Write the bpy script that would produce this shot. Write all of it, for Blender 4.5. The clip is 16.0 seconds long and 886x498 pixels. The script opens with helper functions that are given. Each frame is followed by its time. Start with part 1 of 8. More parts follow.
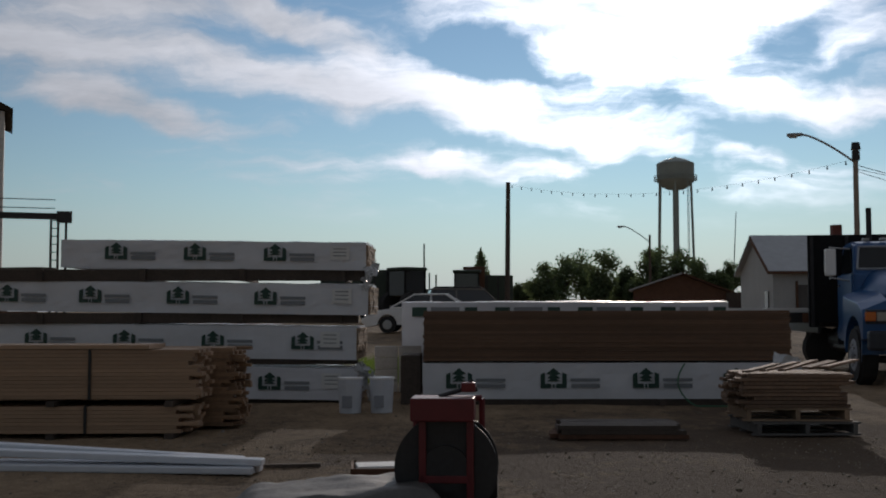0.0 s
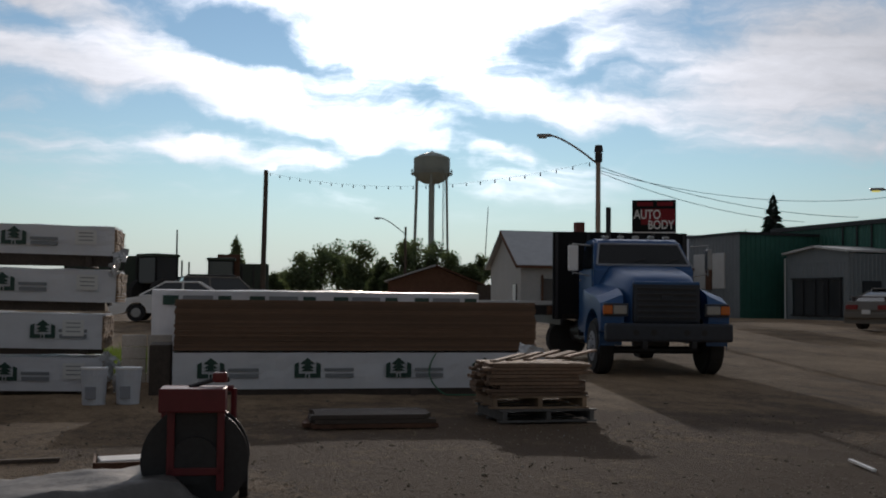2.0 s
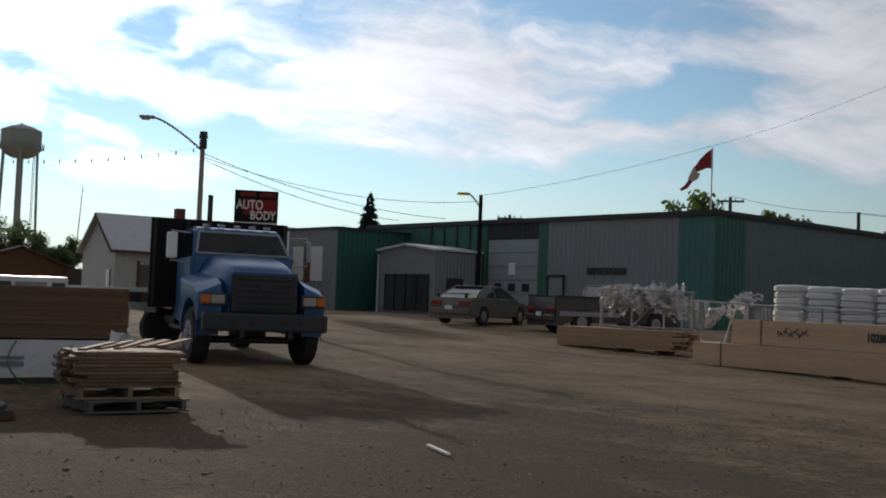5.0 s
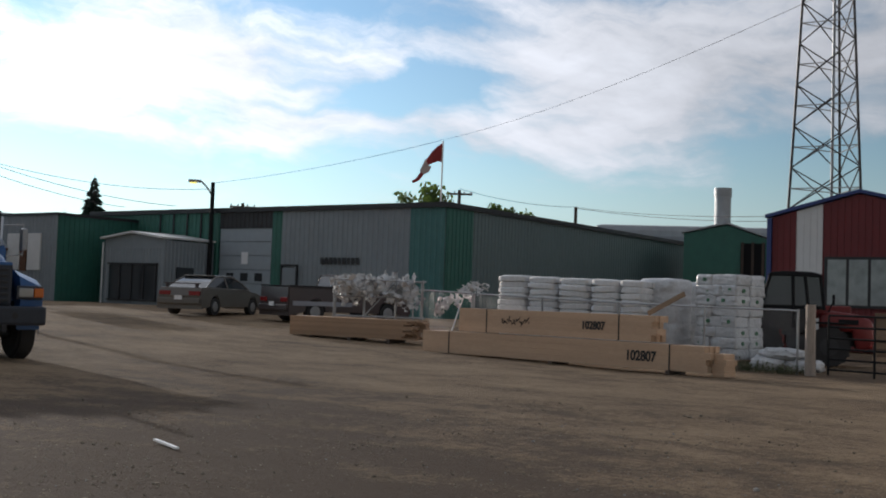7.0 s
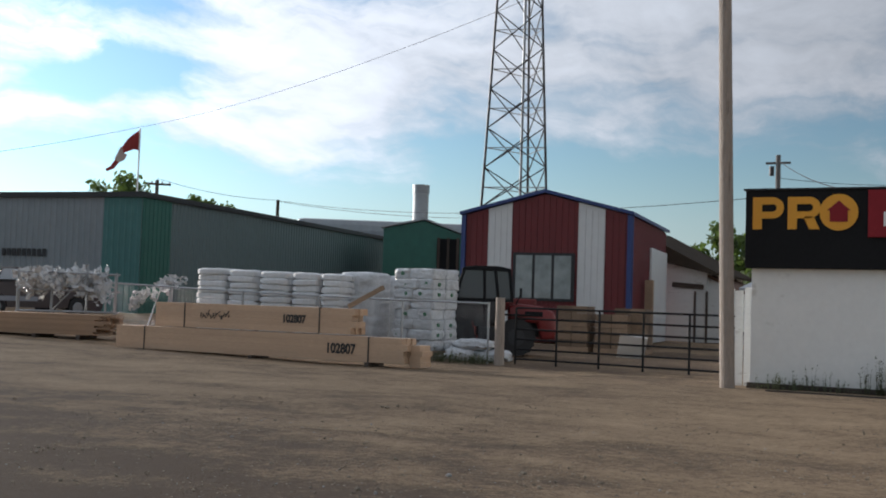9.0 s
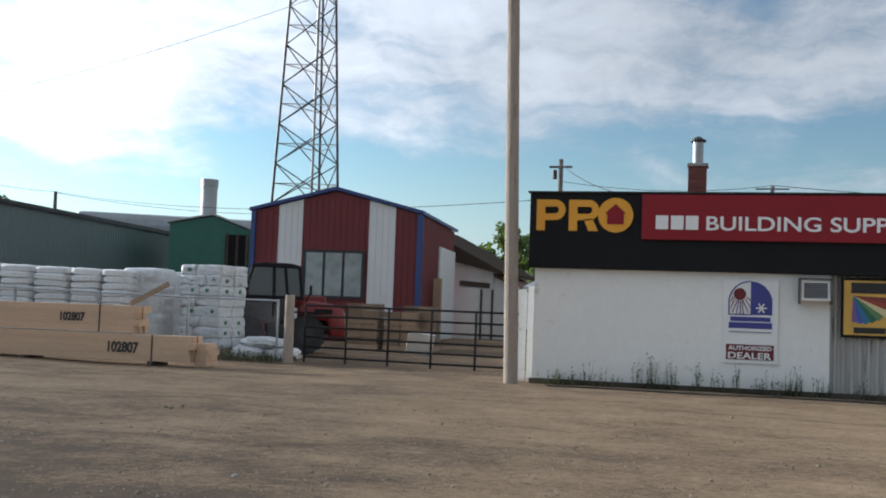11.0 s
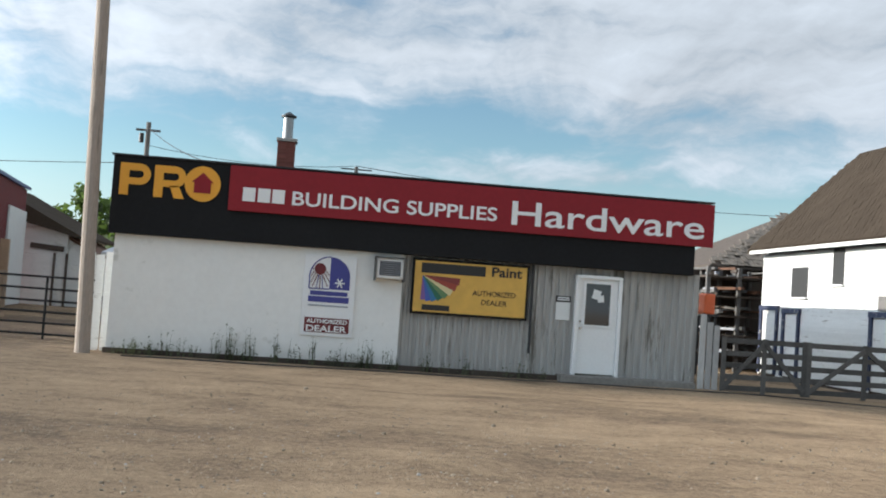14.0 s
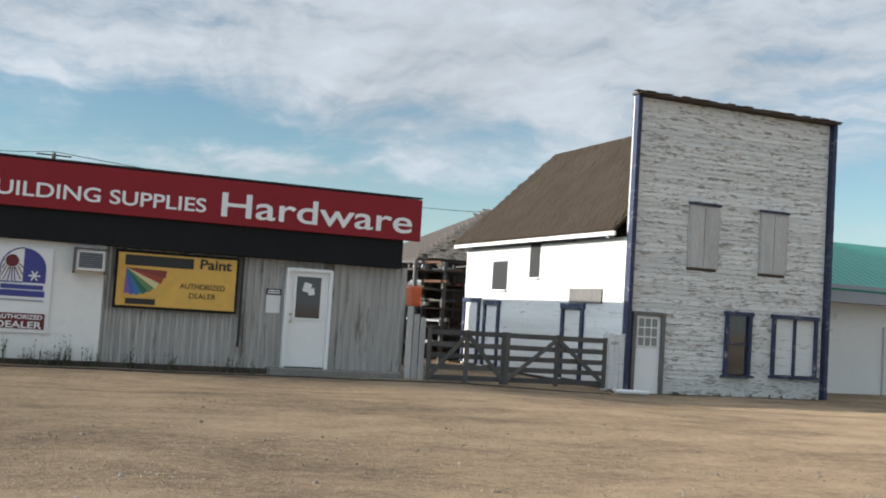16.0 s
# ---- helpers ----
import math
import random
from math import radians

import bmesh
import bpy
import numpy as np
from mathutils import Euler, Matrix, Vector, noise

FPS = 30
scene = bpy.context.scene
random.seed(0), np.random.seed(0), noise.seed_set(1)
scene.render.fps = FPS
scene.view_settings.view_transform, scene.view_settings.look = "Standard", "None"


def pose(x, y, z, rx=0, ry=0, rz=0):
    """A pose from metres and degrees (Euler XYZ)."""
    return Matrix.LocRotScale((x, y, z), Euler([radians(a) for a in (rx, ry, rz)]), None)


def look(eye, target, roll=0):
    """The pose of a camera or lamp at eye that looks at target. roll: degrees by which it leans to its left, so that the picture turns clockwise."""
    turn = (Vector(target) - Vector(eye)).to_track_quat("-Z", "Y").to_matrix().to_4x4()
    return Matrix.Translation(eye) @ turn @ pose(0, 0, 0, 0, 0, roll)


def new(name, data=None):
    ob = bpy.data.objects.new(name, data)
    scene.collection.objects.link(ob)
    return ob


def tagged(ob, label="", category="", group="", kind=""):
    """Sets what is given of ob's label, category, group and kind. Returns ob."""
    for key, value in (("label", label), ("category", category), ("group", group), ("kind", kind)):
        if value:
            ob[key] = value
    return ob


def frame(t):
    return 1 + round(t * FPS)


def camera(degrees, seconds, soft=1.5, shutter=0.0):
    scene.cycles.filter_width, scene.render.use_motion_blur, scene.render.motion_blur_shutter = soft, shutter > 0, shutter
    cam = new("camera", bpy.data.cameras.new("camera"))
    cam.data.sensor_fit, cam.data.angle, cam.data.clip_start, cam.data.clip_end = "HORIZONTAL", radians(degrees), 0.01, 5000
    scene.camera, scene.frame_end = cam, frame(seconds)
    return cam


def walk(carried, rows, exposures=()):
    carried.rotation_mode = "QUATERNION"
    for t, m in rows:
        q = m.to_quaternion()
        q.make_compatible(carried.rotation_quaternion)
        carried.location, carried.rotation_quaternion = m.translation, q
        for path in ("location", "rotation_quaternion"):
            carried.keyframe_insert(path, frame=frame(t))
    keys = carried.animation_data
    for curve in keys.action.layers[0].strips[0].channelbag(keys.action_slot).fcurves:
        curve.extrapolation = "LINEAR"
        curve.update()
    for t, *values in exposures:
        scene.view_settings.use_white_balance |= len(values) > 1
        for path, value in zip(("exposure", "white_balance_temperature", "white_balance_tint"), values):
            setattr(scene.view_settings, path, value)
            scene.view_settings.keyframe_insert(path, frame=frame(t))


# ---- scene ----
cam = camera(44.7, 16.0, soft=1.9)
EYE = (0.0, 0.0, 1.4)
# seconds, yaw, pitch, roll of a camera that turns where it stands
ROWS = [
    (0.0, -0.00, 3.28, 0.10),
    (0.5, -2.43, 3.18, 0.04),
    (1.0, -5.45, 3.12, -0.34),
    (1.5, -8.98, 2.98, -0.43),
    (2.0, -12.92, 2.80, -0.60),
    (2.5, -16.94, 2.70, -1.39),
    (3.0, -20.71, 2.62, -1.62),
    (3.2, -22.09, 2.60, -1.71),
    (5.3, -36.28, 2.77, -2.20),
    (5.5, -37.87, 2.74, -2.18),
    (6.0, -41.84, 2.74, -2.19),
    (6.5, -45.28, 2.68, -1.58),
    (7.0, -48.13, 2.77, -2.05),
    (7.5, -51.64, 2.85, -2.40),
    (8.0, -56.45, 2.84, -2.21),
    (8.5, -60.80, 2.78, -1.91),
    (8.7, -62.09, 2.84, -1.85),
    (10.8, -73.96, 3.33, -2.26),
    (11.0, -75.04, 3.22, -2.04),
    (11.5, -79.03, 3.39, -2.49),
    (12.0, -83.10, 3.47, -2.32),
    (12.5, -86.82, 3.18, -2.99),
    (13.0, -89.75, 2.95, -3.27),
    (13.5, -92.69, 2.95, -4.00),
    (14.0, -97.00, 2.86, -3.98),
    (14.5, -101.38, 2.61, -4.54),
    (15.0, -105.42, 2.41, -3.72),
    (15.5, -109.01, 2.65, -3.90),
    (16.0, -112.32, 3.50, -3.63),
]
EXPOSURES = [(0.0, -1.65, 6750, 17), (3.0, -1.3, 7000, 18), (5.5, -0.86, 6900, 17), (8.0, -0.36, 6650, 15), (11.0, 0.25, 6350, 12), (14.0, 0.59, 6450, 10), (16.0, 0.48, 6550, 10)]
walk(cam, [(t, pose(*EYE, 90 + pitch, roll, yaw)) for t, yaw, pitch, roll in ROWS], EXPOSURES)

# ---- world and sun ----
SUN_AZ, SUN_EL = 79.0, 14.3
sun_dir = Vector((math.cos(radians(SUN_EL)) * math.cos(radians(SUN_AZ)), math.cos(radians(SUN_EL)) * math.sin(radians(SUN_AZ)), math.sin(radians(SUN_EL))))


# banks of cloud and clear gaps in the sky: bearing, height, half length, half width, tilt (degrees), weight
CLOUDS = [
    (13, 16.5, 15, 5.0, 0, 0.50), (-1, 11.4, 16, 1.9, -9, 0.50), (-19, 16.8, 12, 2.8, -8, 0.46), (-6.5, 15.0, 8, 1.0, -17, 0.42),
    (-20, 13.3, 8, 1.7, -6, 0.40), (-16.5, 10.6, 8, 1.2, -10, 0.48), (-0.5, 7.9, 3.6, 0.9, -5, 0.36), (5.5, 7.7, 4.2, 0.9, 4, 0.36),
    (9.7, 8.6, 3.6, 0.8, -8, 0.34), (16.2, 7.8, 2.8, 0.7, 0, 0.30), (20, 10.4, 7, 1.3, 0, 0.38), (42, 8.8, 15, 1.5, 0, 0.26), (33, 12.2, 12, 4.4, -3, 0.50),
    (57, 12.3, 14, 5.6, -4, 0.46), (80, 14.0, 19, 5.6, 0, 0.44), (112, 14.0, 22, 6.5, 0, 0.52), (103, 6.9, 10, 1.2, -3, 0.26),
]
FAR_BANKS = [(155, 15, 36, 11, 0, 0.42), (-75, 15, 48, 11, 0, 0.42), (-150, 15, 40, 11, 0, 0.42)]
GAPS = [
    (2.6, 13.4, 6, 1.3, -6, -0.42), (-9, 13.9, 6, 0.9, -12, -0.22), (17.8, 13.3, 3, 1.3, 15, -0.30), (46, 11.5, 4.6, 1.5, 16, -0.50),
    (34, 9.0, 4, 0.8, -5, -0.15), (97, 9.6, 9, 1.2, -4, -0.26), (75, 7.0, 14, 1.5, 0, -0.20),
]


def build_world():
    w = bpy.data.worlds.new("sky")
    scene.world = w
    w.use_nodes = True
    nt = w.node_tree
    nt.nodes.clear()
    N, L = nt.nodes.new, nt.links.new

    def math_node(op, a, b=None, c=None, clamp=False):
        n = N("ShaderNodeMath")
        n.operation, n.use_clamp = op, clamp
        for i, v in enumerate((a, b, c)):
            if v is None:
                continue
            if isinstance(v, (int, float)):
                n.inputs[i].default_value = v
            else:
                L(v, n.inputs[i])
        return n.outputs[0]

    sky = N("ShaderNodeTexSky")
    sky.sky_type = "NISHITA"
    sky.sun_disc = False
    sky.sun_elevation = radians(SUN_EL)
    sky.sun_rotation = radians(90 - SUN_AZ)
    sky.air_density, sky.dust_density, sky.ozone_density = 1.0, 0.0, 2.0
    tc = N("ShaderNodeTexCoord")
    sep = N("ShaderNodeSeparateXYZ")
    L(tc.outputs["Generated"], sep.inputs[0])
    up = math_node("MAXIMUM", sep.outputs[2], 0.0)
    den = math_node("ADD", up, 0.17)
    u = math_node("DIVIDE", sep.outputs[0], den)
    v = math_node("DIVIDE", sep.outputs[1], den)
    plane = N("ShaderNodeCombineXYZ")
    L(u, plane.inputs[0]), L(v, plane.inputs[1])
    turn = N("ShaderNodeMapping")
    turn.inputs["Rotation"].default_value = (0, 0, radians(-28))
    turn.inputs["Scale"].default_value = (0.60, 1.15, 1.0)
    turn.inputs["Location"].default_value = (1.3, 0.35, 0)
    L(plane.outputs[0], turn.inputs[0])
    big = N("ShaderNodeTexNoise")
    big.inputs["Scale"].default_value, big.inputs["Detail"].default_value = 1.9, 10
    big.inputs["Roughness"].default_value, big.inputs["Distortion"].default_value = 0.60, 0.35
    L(turn.outputs[0], big.inputs["Vector"])
    # bearing (degrees clockwise from the y axis) and height of a direction, stirred a little
    bearing = math_node("MULTIPLY", math_node("ARCTAN2", sep.outputs[0], sep.outputs[1]), 57.2958)
    height = math_node("MULTIPLY", math_node("ARCSINE", sep.outputs[2]), 57.2958)
    chart = N("ShaderNodeCombineXYZ")
    L(bearing, chart.inputs[0]), L(height, chart.inputs[1])
    stir = N("ShaderNodeTexNoise")
    stir.inputs["Scale"].default_value, stir.inputs["Detail"].default_value = 0.22, 5
    L(chart.outputs[0], stir.inputs["Vector"])
    centred = N("ShaderNodeVectorMath")
    centred.operation = "SUBTRACT"
    L(stir.outputs["Color"], centred.inputs[0])
    centred.inputs[1].default_value = (0.5, 0.5, 0.5)
    bent = N("ShaderNodeVectorMath")
    bent.operation = "MULTIPLY_ADD"
    L(centred.outputs[0], bent.inputs[0])
    bent.inputs[1].default_value = (9.0, 3.4, 0.0)
    L(chart.outputs[0], bent.inputs[2])
    streaks = N("ShaderNodeTexNoise")
    streaks.inputs["Scale"].default_value, streaks.inputs["Detail"].default_value = 0.34, 7
    streaks.inputs["Roughness"].default_value = 0.58
    along = N("ShaderNodeMapping")
    along.inputs["Rotation"].default_value = (0, 0, radians(11))
    along.inputs["Scale"].default_value = (0.34, 1.5, 1.0)
    L(bent.outputs[0], along.inputs[0])
    L(along.outputs[0], streaks.inputs["Vector"])
    total = math_node("MULTIPLY_ADD", streaks.outputs[0], 1.05, math_node("MULTIPLY", big.outputs[0], 0.80))
    for u0, v0, long_, wide_, tilt_, weight in CLOUDS + FAR_BANKS + GAPS:
        spot = N("ShaderNodeMapping")
        spot.vector_type = "TEXTURE"
        spot.inputs["Location"].default_value = (u0, v0, 0)
        spot.inputs["Rotation"].default_value = (0, 0, radians(tilt_))
        spot.inputs["Scale"].default_value = (long_, wide_, 1)
        L(bent.outputs[0], spot.inputs[0])
        far = N("ShaderNodeVectorMath")
        far.operation = "LENGTH"
        L(spot.outputs[0], far.inputs[0])
        soft_ = N("ShaderNodeMapRange")
        soft_.interpolation_type = "SMOOTHSTEP"
        soft_.inputs[1].default_value, soft_.inputs[2].default_value = 1.25, 0.15
        soft_.inputs[3].default_value, soft_.inputs[4].default_value = 0.0, weight
        L(far.outputs["Value"], soft_.inputs[0])
        total = math_node("ADD", total, soft_.outputs[0])
    dot = N("ShaderNodeVectorMath")
    dot.operation = "DOT_PRODUCT"
    L(tc.outputs["Generated"], dot.inputs[0])
    dot.inputs[1].default_value = sun_dir
    facing = math_node("MAXIMUM", dot.outputs["Value"], 0.0)
    near = math_node("POWER", facing, 60.0)
    wide = math_node("POWER", facing, 3.0)
    # the high deck overhead goes on broken
    over = N("ShaderNodeMapRange")
    over.inputs[1].default_value, over.inputs[2].default_value = 15.0, 24.0
    over.inputs[3].default_value, over.inputs[4].default_value = 0.0, 0.42
    L(height, over.inputs[0])
    cover = N("ShaderNodeMapRange")
    cover.interpolation_type = "SMOOTHSTEP"
    cover.inputs[1].default_value, cover.inputs[2].default_value = 0.88, 1.42
    L(math_node("ADD", total, over.outputs[0]), cover.inputs[0])
    low = N("ShaderNodeMapRange")
    low.inputs[1].default_value, low.inputs[2].default_value = 0.07, 0.12
    L(sep.outputs[2], low.inputs[0])
    amount = math_node("MULTIPLY", cover.outputs[0], low.outputs[0])
    # brightness of cloud: more towards the sun
    glow = math_node("MULTIPLY_ADD", near, 50.0, math_node("MULTIPLY_ADD", wide, 17.5, 5.0))
    shade = math_node("MULTIPLY_ADD", streaks.outputs[0], 0.55, math_node("MULTIPLY_ADD", big.outputs[0], 0.95, 0.12))
    bright = math_node("MULTIPLY", glow, shade)
    cloud = N("ShaderNodeVectorMath")
    cloud.operation = "SCALE"
    cloud.inputs[0].default_value = (0.87, 0.97, 1.08)
    L(bright, cloud.inputs["Scale"])
    mix = N("ShaderNodeMix")
    mix.data_type = "RGBA"
    L(amount, mix.inputs["Factor"])
    halo = math_node("MULTIPLY_ADD", wide, 1.7, 0.95)
    clear = N("ShaderNodeVectorMath")
    clear.operation = "MULTIPLY"
    L(sky.outputs[0], clear.inputs[0])
    clear.inputs[1].default_value = (0.90, 1.0, 1.02)
    lit = N("ShaderNodeVectorMath")
    lit.operation = "SCALE"
    L(clear.outputs[0], lit.inputs[0])
    L(halo, lit.inputs["Scale"])
    pale = N("ShaderNodeVectorMath")
    pale.operation = "SCALE"
    pale.inputs[0].default_value = (3.5, 4.4, 5.5)
    L(math_node("MULTIPLY_ADD", wide, 2.2, 1.0), pale.inputs["Scale"])
    haze = N("ShaderNodeMapRange")
    haze.interpolation_type = "SMOOTHSTEP"
    haze.inputs[1].default_value, haze.inputs[2].default_value = 0.14, -0.03
    haze.inputs[3].default_value, haze.inputs[4].default_value = 0.0, 0.9
    L(sep.outputs[2], haze.inputs[0])
    air = N("ShaderNodeMix")
    air.data_type = "RGBA"
    L(haze.outputs[0], air.inputs["Factor"])
    L(lit.outputs[0], air.inputs["A"])
    L(pale.outputs[0], air.inputs["B"])
    L(air.outputs["Result"], mix.inputs["A"])
    L(cloud.outputs[0], mix.inputs["B"])
    bg = N("ShaderNodeBackground")
    bg.inputs["Strength"].default_value = 0.105
    L(mix.outputs["Result"], bg.inputs[0])
    out = N("ShaderNodeOutputWorld")
    L(bg.outputs[0], out.inputs[0])


build_world()
sun = new("sun", bpy.data.lights.new("sun", "SUN"))
sun.data.energy, sun.data.angle, sun.data.color = 4.6, radians(0.6), (1.0, 0.93, 0.82)
sun.matrix_basis = look((0, 0, 0), -sun_dir)

# ---- materials ----
def surface(name, base, rough=0.7, metal=0.0, vary=0.18, grain=30.0, stain=1.2, bump=0.15, dirt=None, stretch=(1, 1, 1), lot=0.0, spec=0.5, dirt_cover=0.5):
    """A painted, wooden or mineral surface: base colour with a fine and a coarse variation, optional dirt, and relief."""
    m = bpy.data.materials.new(name)
    m.use_nodes = True
    nt = m.node_tree
    N, L = nt.nodes.new, nt.links.new
    p = nt.nodes["Principled BSDF"]
    tc = N("ShaderNodeTexCoord")
    mp = N("ShaderNodeMapping")
    mp.inputs["Scale"].default_value = stretch
    L(tc.outputs["Object"], mp.inputs[0])
    fine, coarse = N("ShaderNodeTexNoise"), N("ShaderNodeTexNoise")
    fine.inputs["Scale"].default_value, fine.inputs["Detail"].default_value = grain, 5
    coarse.inputs["Scale"].default_value, coarse.inputs["Detail"].default_value = stain, 6
    coarse.inputs["Roughness"].default_value = 0.62
    L(mp.outputs[0], fine.inputs["Vector"]), L(mp.outputs[0], coarse.inputs["Vector"])
    add = N("ShaderNodeMath")
    add.operation = "ADD"
    L(fine.outputs[0], add.inputs[0]), L(coarse.outputs[0], add.inputs[1])
    rng = N("ShaderNodeMapRange")
    rng.inputs[1].default_value, rng.inputs[2].default_value = 0.6, 1.4
    rng.inputs[3].default_value, rng.inputs[4].default_value = 1 - vary, 1 + vary
    L(add.outputs[0], rng.inputs[0])
    val = rng.outputs[0]
    if lot:
        info = N("ShaderNodeObjectInfo")
        r2 = N("ShaderNodeMapRange")
        r2.inputs[3].default_value, r2.inputs[4].default_value = 1 - lot, 1 + lot
        L(info.outputs["Random"], r2.inputs[0])
        mul = N("ShaderNodeMath")
        mul.operation = "MULTIPLY"
        L(val, mul.inputs[0]), L(r2.outputs[0], mul.inputs[1])
        val = mul.outputs[0]
    sc = N("ShaderNodeVectorMath")
    sc.operation = "SCALE"
    sc.inputs[0].default_value = base
    L(val, sc.inputs["Scale"])
    col = sc.outputs[0]
    if dirt:
        third = N("ShaderNodeTexNoise")
        third.inputs["Scale"].default_value, third.inputs["Detail"].default_value = stain * 2.7, 8
        third.inputs["Roughness"].default_value = 0.7
        L(mp.outputs[0], third.inputs["Vector"])
        r3 = N("ShaderNodeMapRange")
        r3.interpolation_type = "SMOOTHSTEP"
        r3.inputs[1].default_value, r3.inputs[2].default_value = 0.62 - 0.2 * dirt_cover, 0.74 - 0.2 * dirt_cover
        mod = N("ShaderNodeMath")
        mod.operation = "MULTIPLY_ADD"
        mod.inputs[1].default_value = 0.7
        L(coarse.outputs[0], mod.inputs[0])
        less = N("ShaderNodeMath")
        less.operation = "SUBTRACT"
        less.inputs[1].default_value = 0.35
        L(third.outputs[0], less.inputs[0])
        L(less.outputs[0], mod.inputs[2])
        L(mod.outputs[0], r3.inputs[0])
        mx = N("ShaderNodeMix")
        mx.data_type = "RGBA"
        L(r3.outputs[0], mx.inputs["Factor"])
        L(col, mx.inputs["A"])
        mx.inputs["B"].default_value = (*dirt, 1)
        col = mx.outputs["Result"]
    L(col, p.inputs["Base Color"])
    p.inputs["Roughness"].default_value, p.inputs["Metallic"].default_value = rough, metal
    p.inputs["Specular IOR Level"].default_value = spec
    if bump:
        b = N("ShaderNodeBump")
        b.inputs["Strength"].default_value, b.inputs["Distance"].default_value = bump, 0.02
        L(add.outputs[0], b.inputs["Height"])
        L(b.outputs[0], p.inputs["Normal"])
    return m


def foliage(name, base, through_it):
    """Leaves: rough, with part of the light passing through."""
    m = surface(name, base, 0.75, vary=0.35, grain=2.5, stain=0.5, bump=0.0)
    nt = m.node_tree
    p = nt.nodes["Principled BSDF"]
    tl_ = nt.nodes.new("ShaderNodeBsdfTranslucent")
    tl_.inputs["Color"].default_value = (*through_it, 1)
    mx = nt.nodes.new("ShaderNodeMixShader")
    mx.inputs[0].default_value = 0.45
    out = nt.nodes["Material Output"]
    nt.links.new(p.outputs[0], mx.inputs[1])
    nt.links.new(tl_.outputs[0], mx.inputs[2])
    nt.links.new(mx.outputs[0], out.inputs[0])
    return m


def glass(name, tint, rough=0.05):
    m = bpy.data.materials.new(name)
    m.use_nodes = True
    p = m.node_tree.nodes["Principled BSDF"]
    p.inputs["Base Color"].default_value = (*tint, 1)
    p.inputs["Roughness"].default_value = rough
    p.inputs["Specular IOR Level"].default_value = 0.8
    return m


# ---- building blocks ----
def box(bm, c, s, rz=0.0, bevel=0.0, tilt=None):
    """A block of size s with its middle at c, turned rz degrees about z, or by the matrix tilt."""
    r = bmesh.ops.create_cube(bm, size=1.0)
    vs = r["verts"]
    m = Matrix.Translation(c) @ (tilt if tilt else Matrix.Rotation(radians(rz), 4, "Z")) @ Matrix.Diagonal((*s, 1))
    bmesh.ops.transform(bm, matrix=m, verts=vs)
    if bevel:
        es = {e for v in vs for e in v.link_edges}
        bmesh.ops.bevel(bm, geom=list(es), offset=bevel, segments=2, affect="EDGES", profile=0.6)
    return bm


def rod(bm, a, b, r0, r1=None, seg=10, caps=True):
    a, b = Vector(a), Vector(b)
    d = b - a
    m = Matrix.Translation((a + b) / 2) @ d.to_track_quat("Z", "Y").to_matrix().to_4x4()
    bmesh.ops.create_cone(bm, cap_ends=caps, segments=seg, radius1=r0, radius2=r0 if r1 is None else r1, depth=d.length, matrix=m)
    return bm


def tube(bm, pts, r, seg=6):
    """One unbroken round bar along a line of points."""
    pts = [Vector(p) for p in pts]
    rings = []
    for i, p in enumerate(pts):
        d = (pts[min(i + 1, len(pts) - 1)] - pts[max(i - 1, 0)]).normalized()
        side = d.cross(Vector((0, 0, 1)) if abs(d.z) < 0.9 else Vector((0, 1, 0))).normalized()
        top = side.cross(d)
        rings.append([bm.verts.new(p + side * (r * math.cos(2 * math.pi * k / seg)) + top * (r * math.sin(2 * math.pi * k / seg))) for k in range(seg)])
    for lo, hi in zip(rings, rings[1:]):
        for k in range(seg):
            bm.faces.new((lo[k], lo[(k + 1) % seg], hi[(k + 1) % seg], hi[k]))
    bm.faces.new(rings[0][::-1]), bm.faces.new(rings[-1])
    bmesh.ops.recalc_face_normals(bm, faces=bm.faces[:])
    return bm


def prism(bm, outline, y0, y1, bevel=0.0):
    """An outline in x, z drawn out along y from y0 to y1."""
    f = [bm.verts.new((x, y0, z)) for x, z in outline]
    k = [bm.verts.new((x, y1, z)) for x, z in outline]
    n = len(outline)
    fs = [bm.faces.new(f), bm.faces.new(k[::-1])]
    for i in range(n):
        fs.append(bm.faces.new((f[i], k[i], k[(i + 1) % n], f[(i + 1) % n])))
    bmesh.ops.recalc_face_normals(bm, faces=fs)
    if bevel:
        es = {e for q in fs for e in q.edges}
        bmesh.ops.bevel(bm, geom=list(es), offset=bevel, segments=2, affect="EDGES", profile=0.6)
    return bm


def quad(bm, *pts):
    return bm.faces.new([bm.verts.new(p) for p in pts])


def part(name, bm, material, parent=None, label="", smooth=False):
    """Links bm as one mesh object, under a thing or a part where one is given."""
    me = bpy.data.meshes.new(name)
    bm.to_mesh(me)
    bm.free()
    me.materials.append(material)
    if smooth:
        me.polygons.foreach_set("use_smooth", [True] * len(me.polygons))
    ob = new(name, me)
    if parent:
        ob.parent = parent
    if label:
        ob["label"] = label
    return ob


def thing(name, label, category, at=(0, 0, 0), rz=0.0, group="", kind=""):
    ob = new(name)
    ob.empty_display_size = 0.2
    ob.matrix_basis = pose(*at, 0, 0, rz)
    return tagged(ob, label, category, group, kind)


B = bmesh.new


def one(f, *a, **k):
    """A fresh bmesh on which f has drawn one form."""
    bm = B()
    f(bm, *a, **k)
    return bm


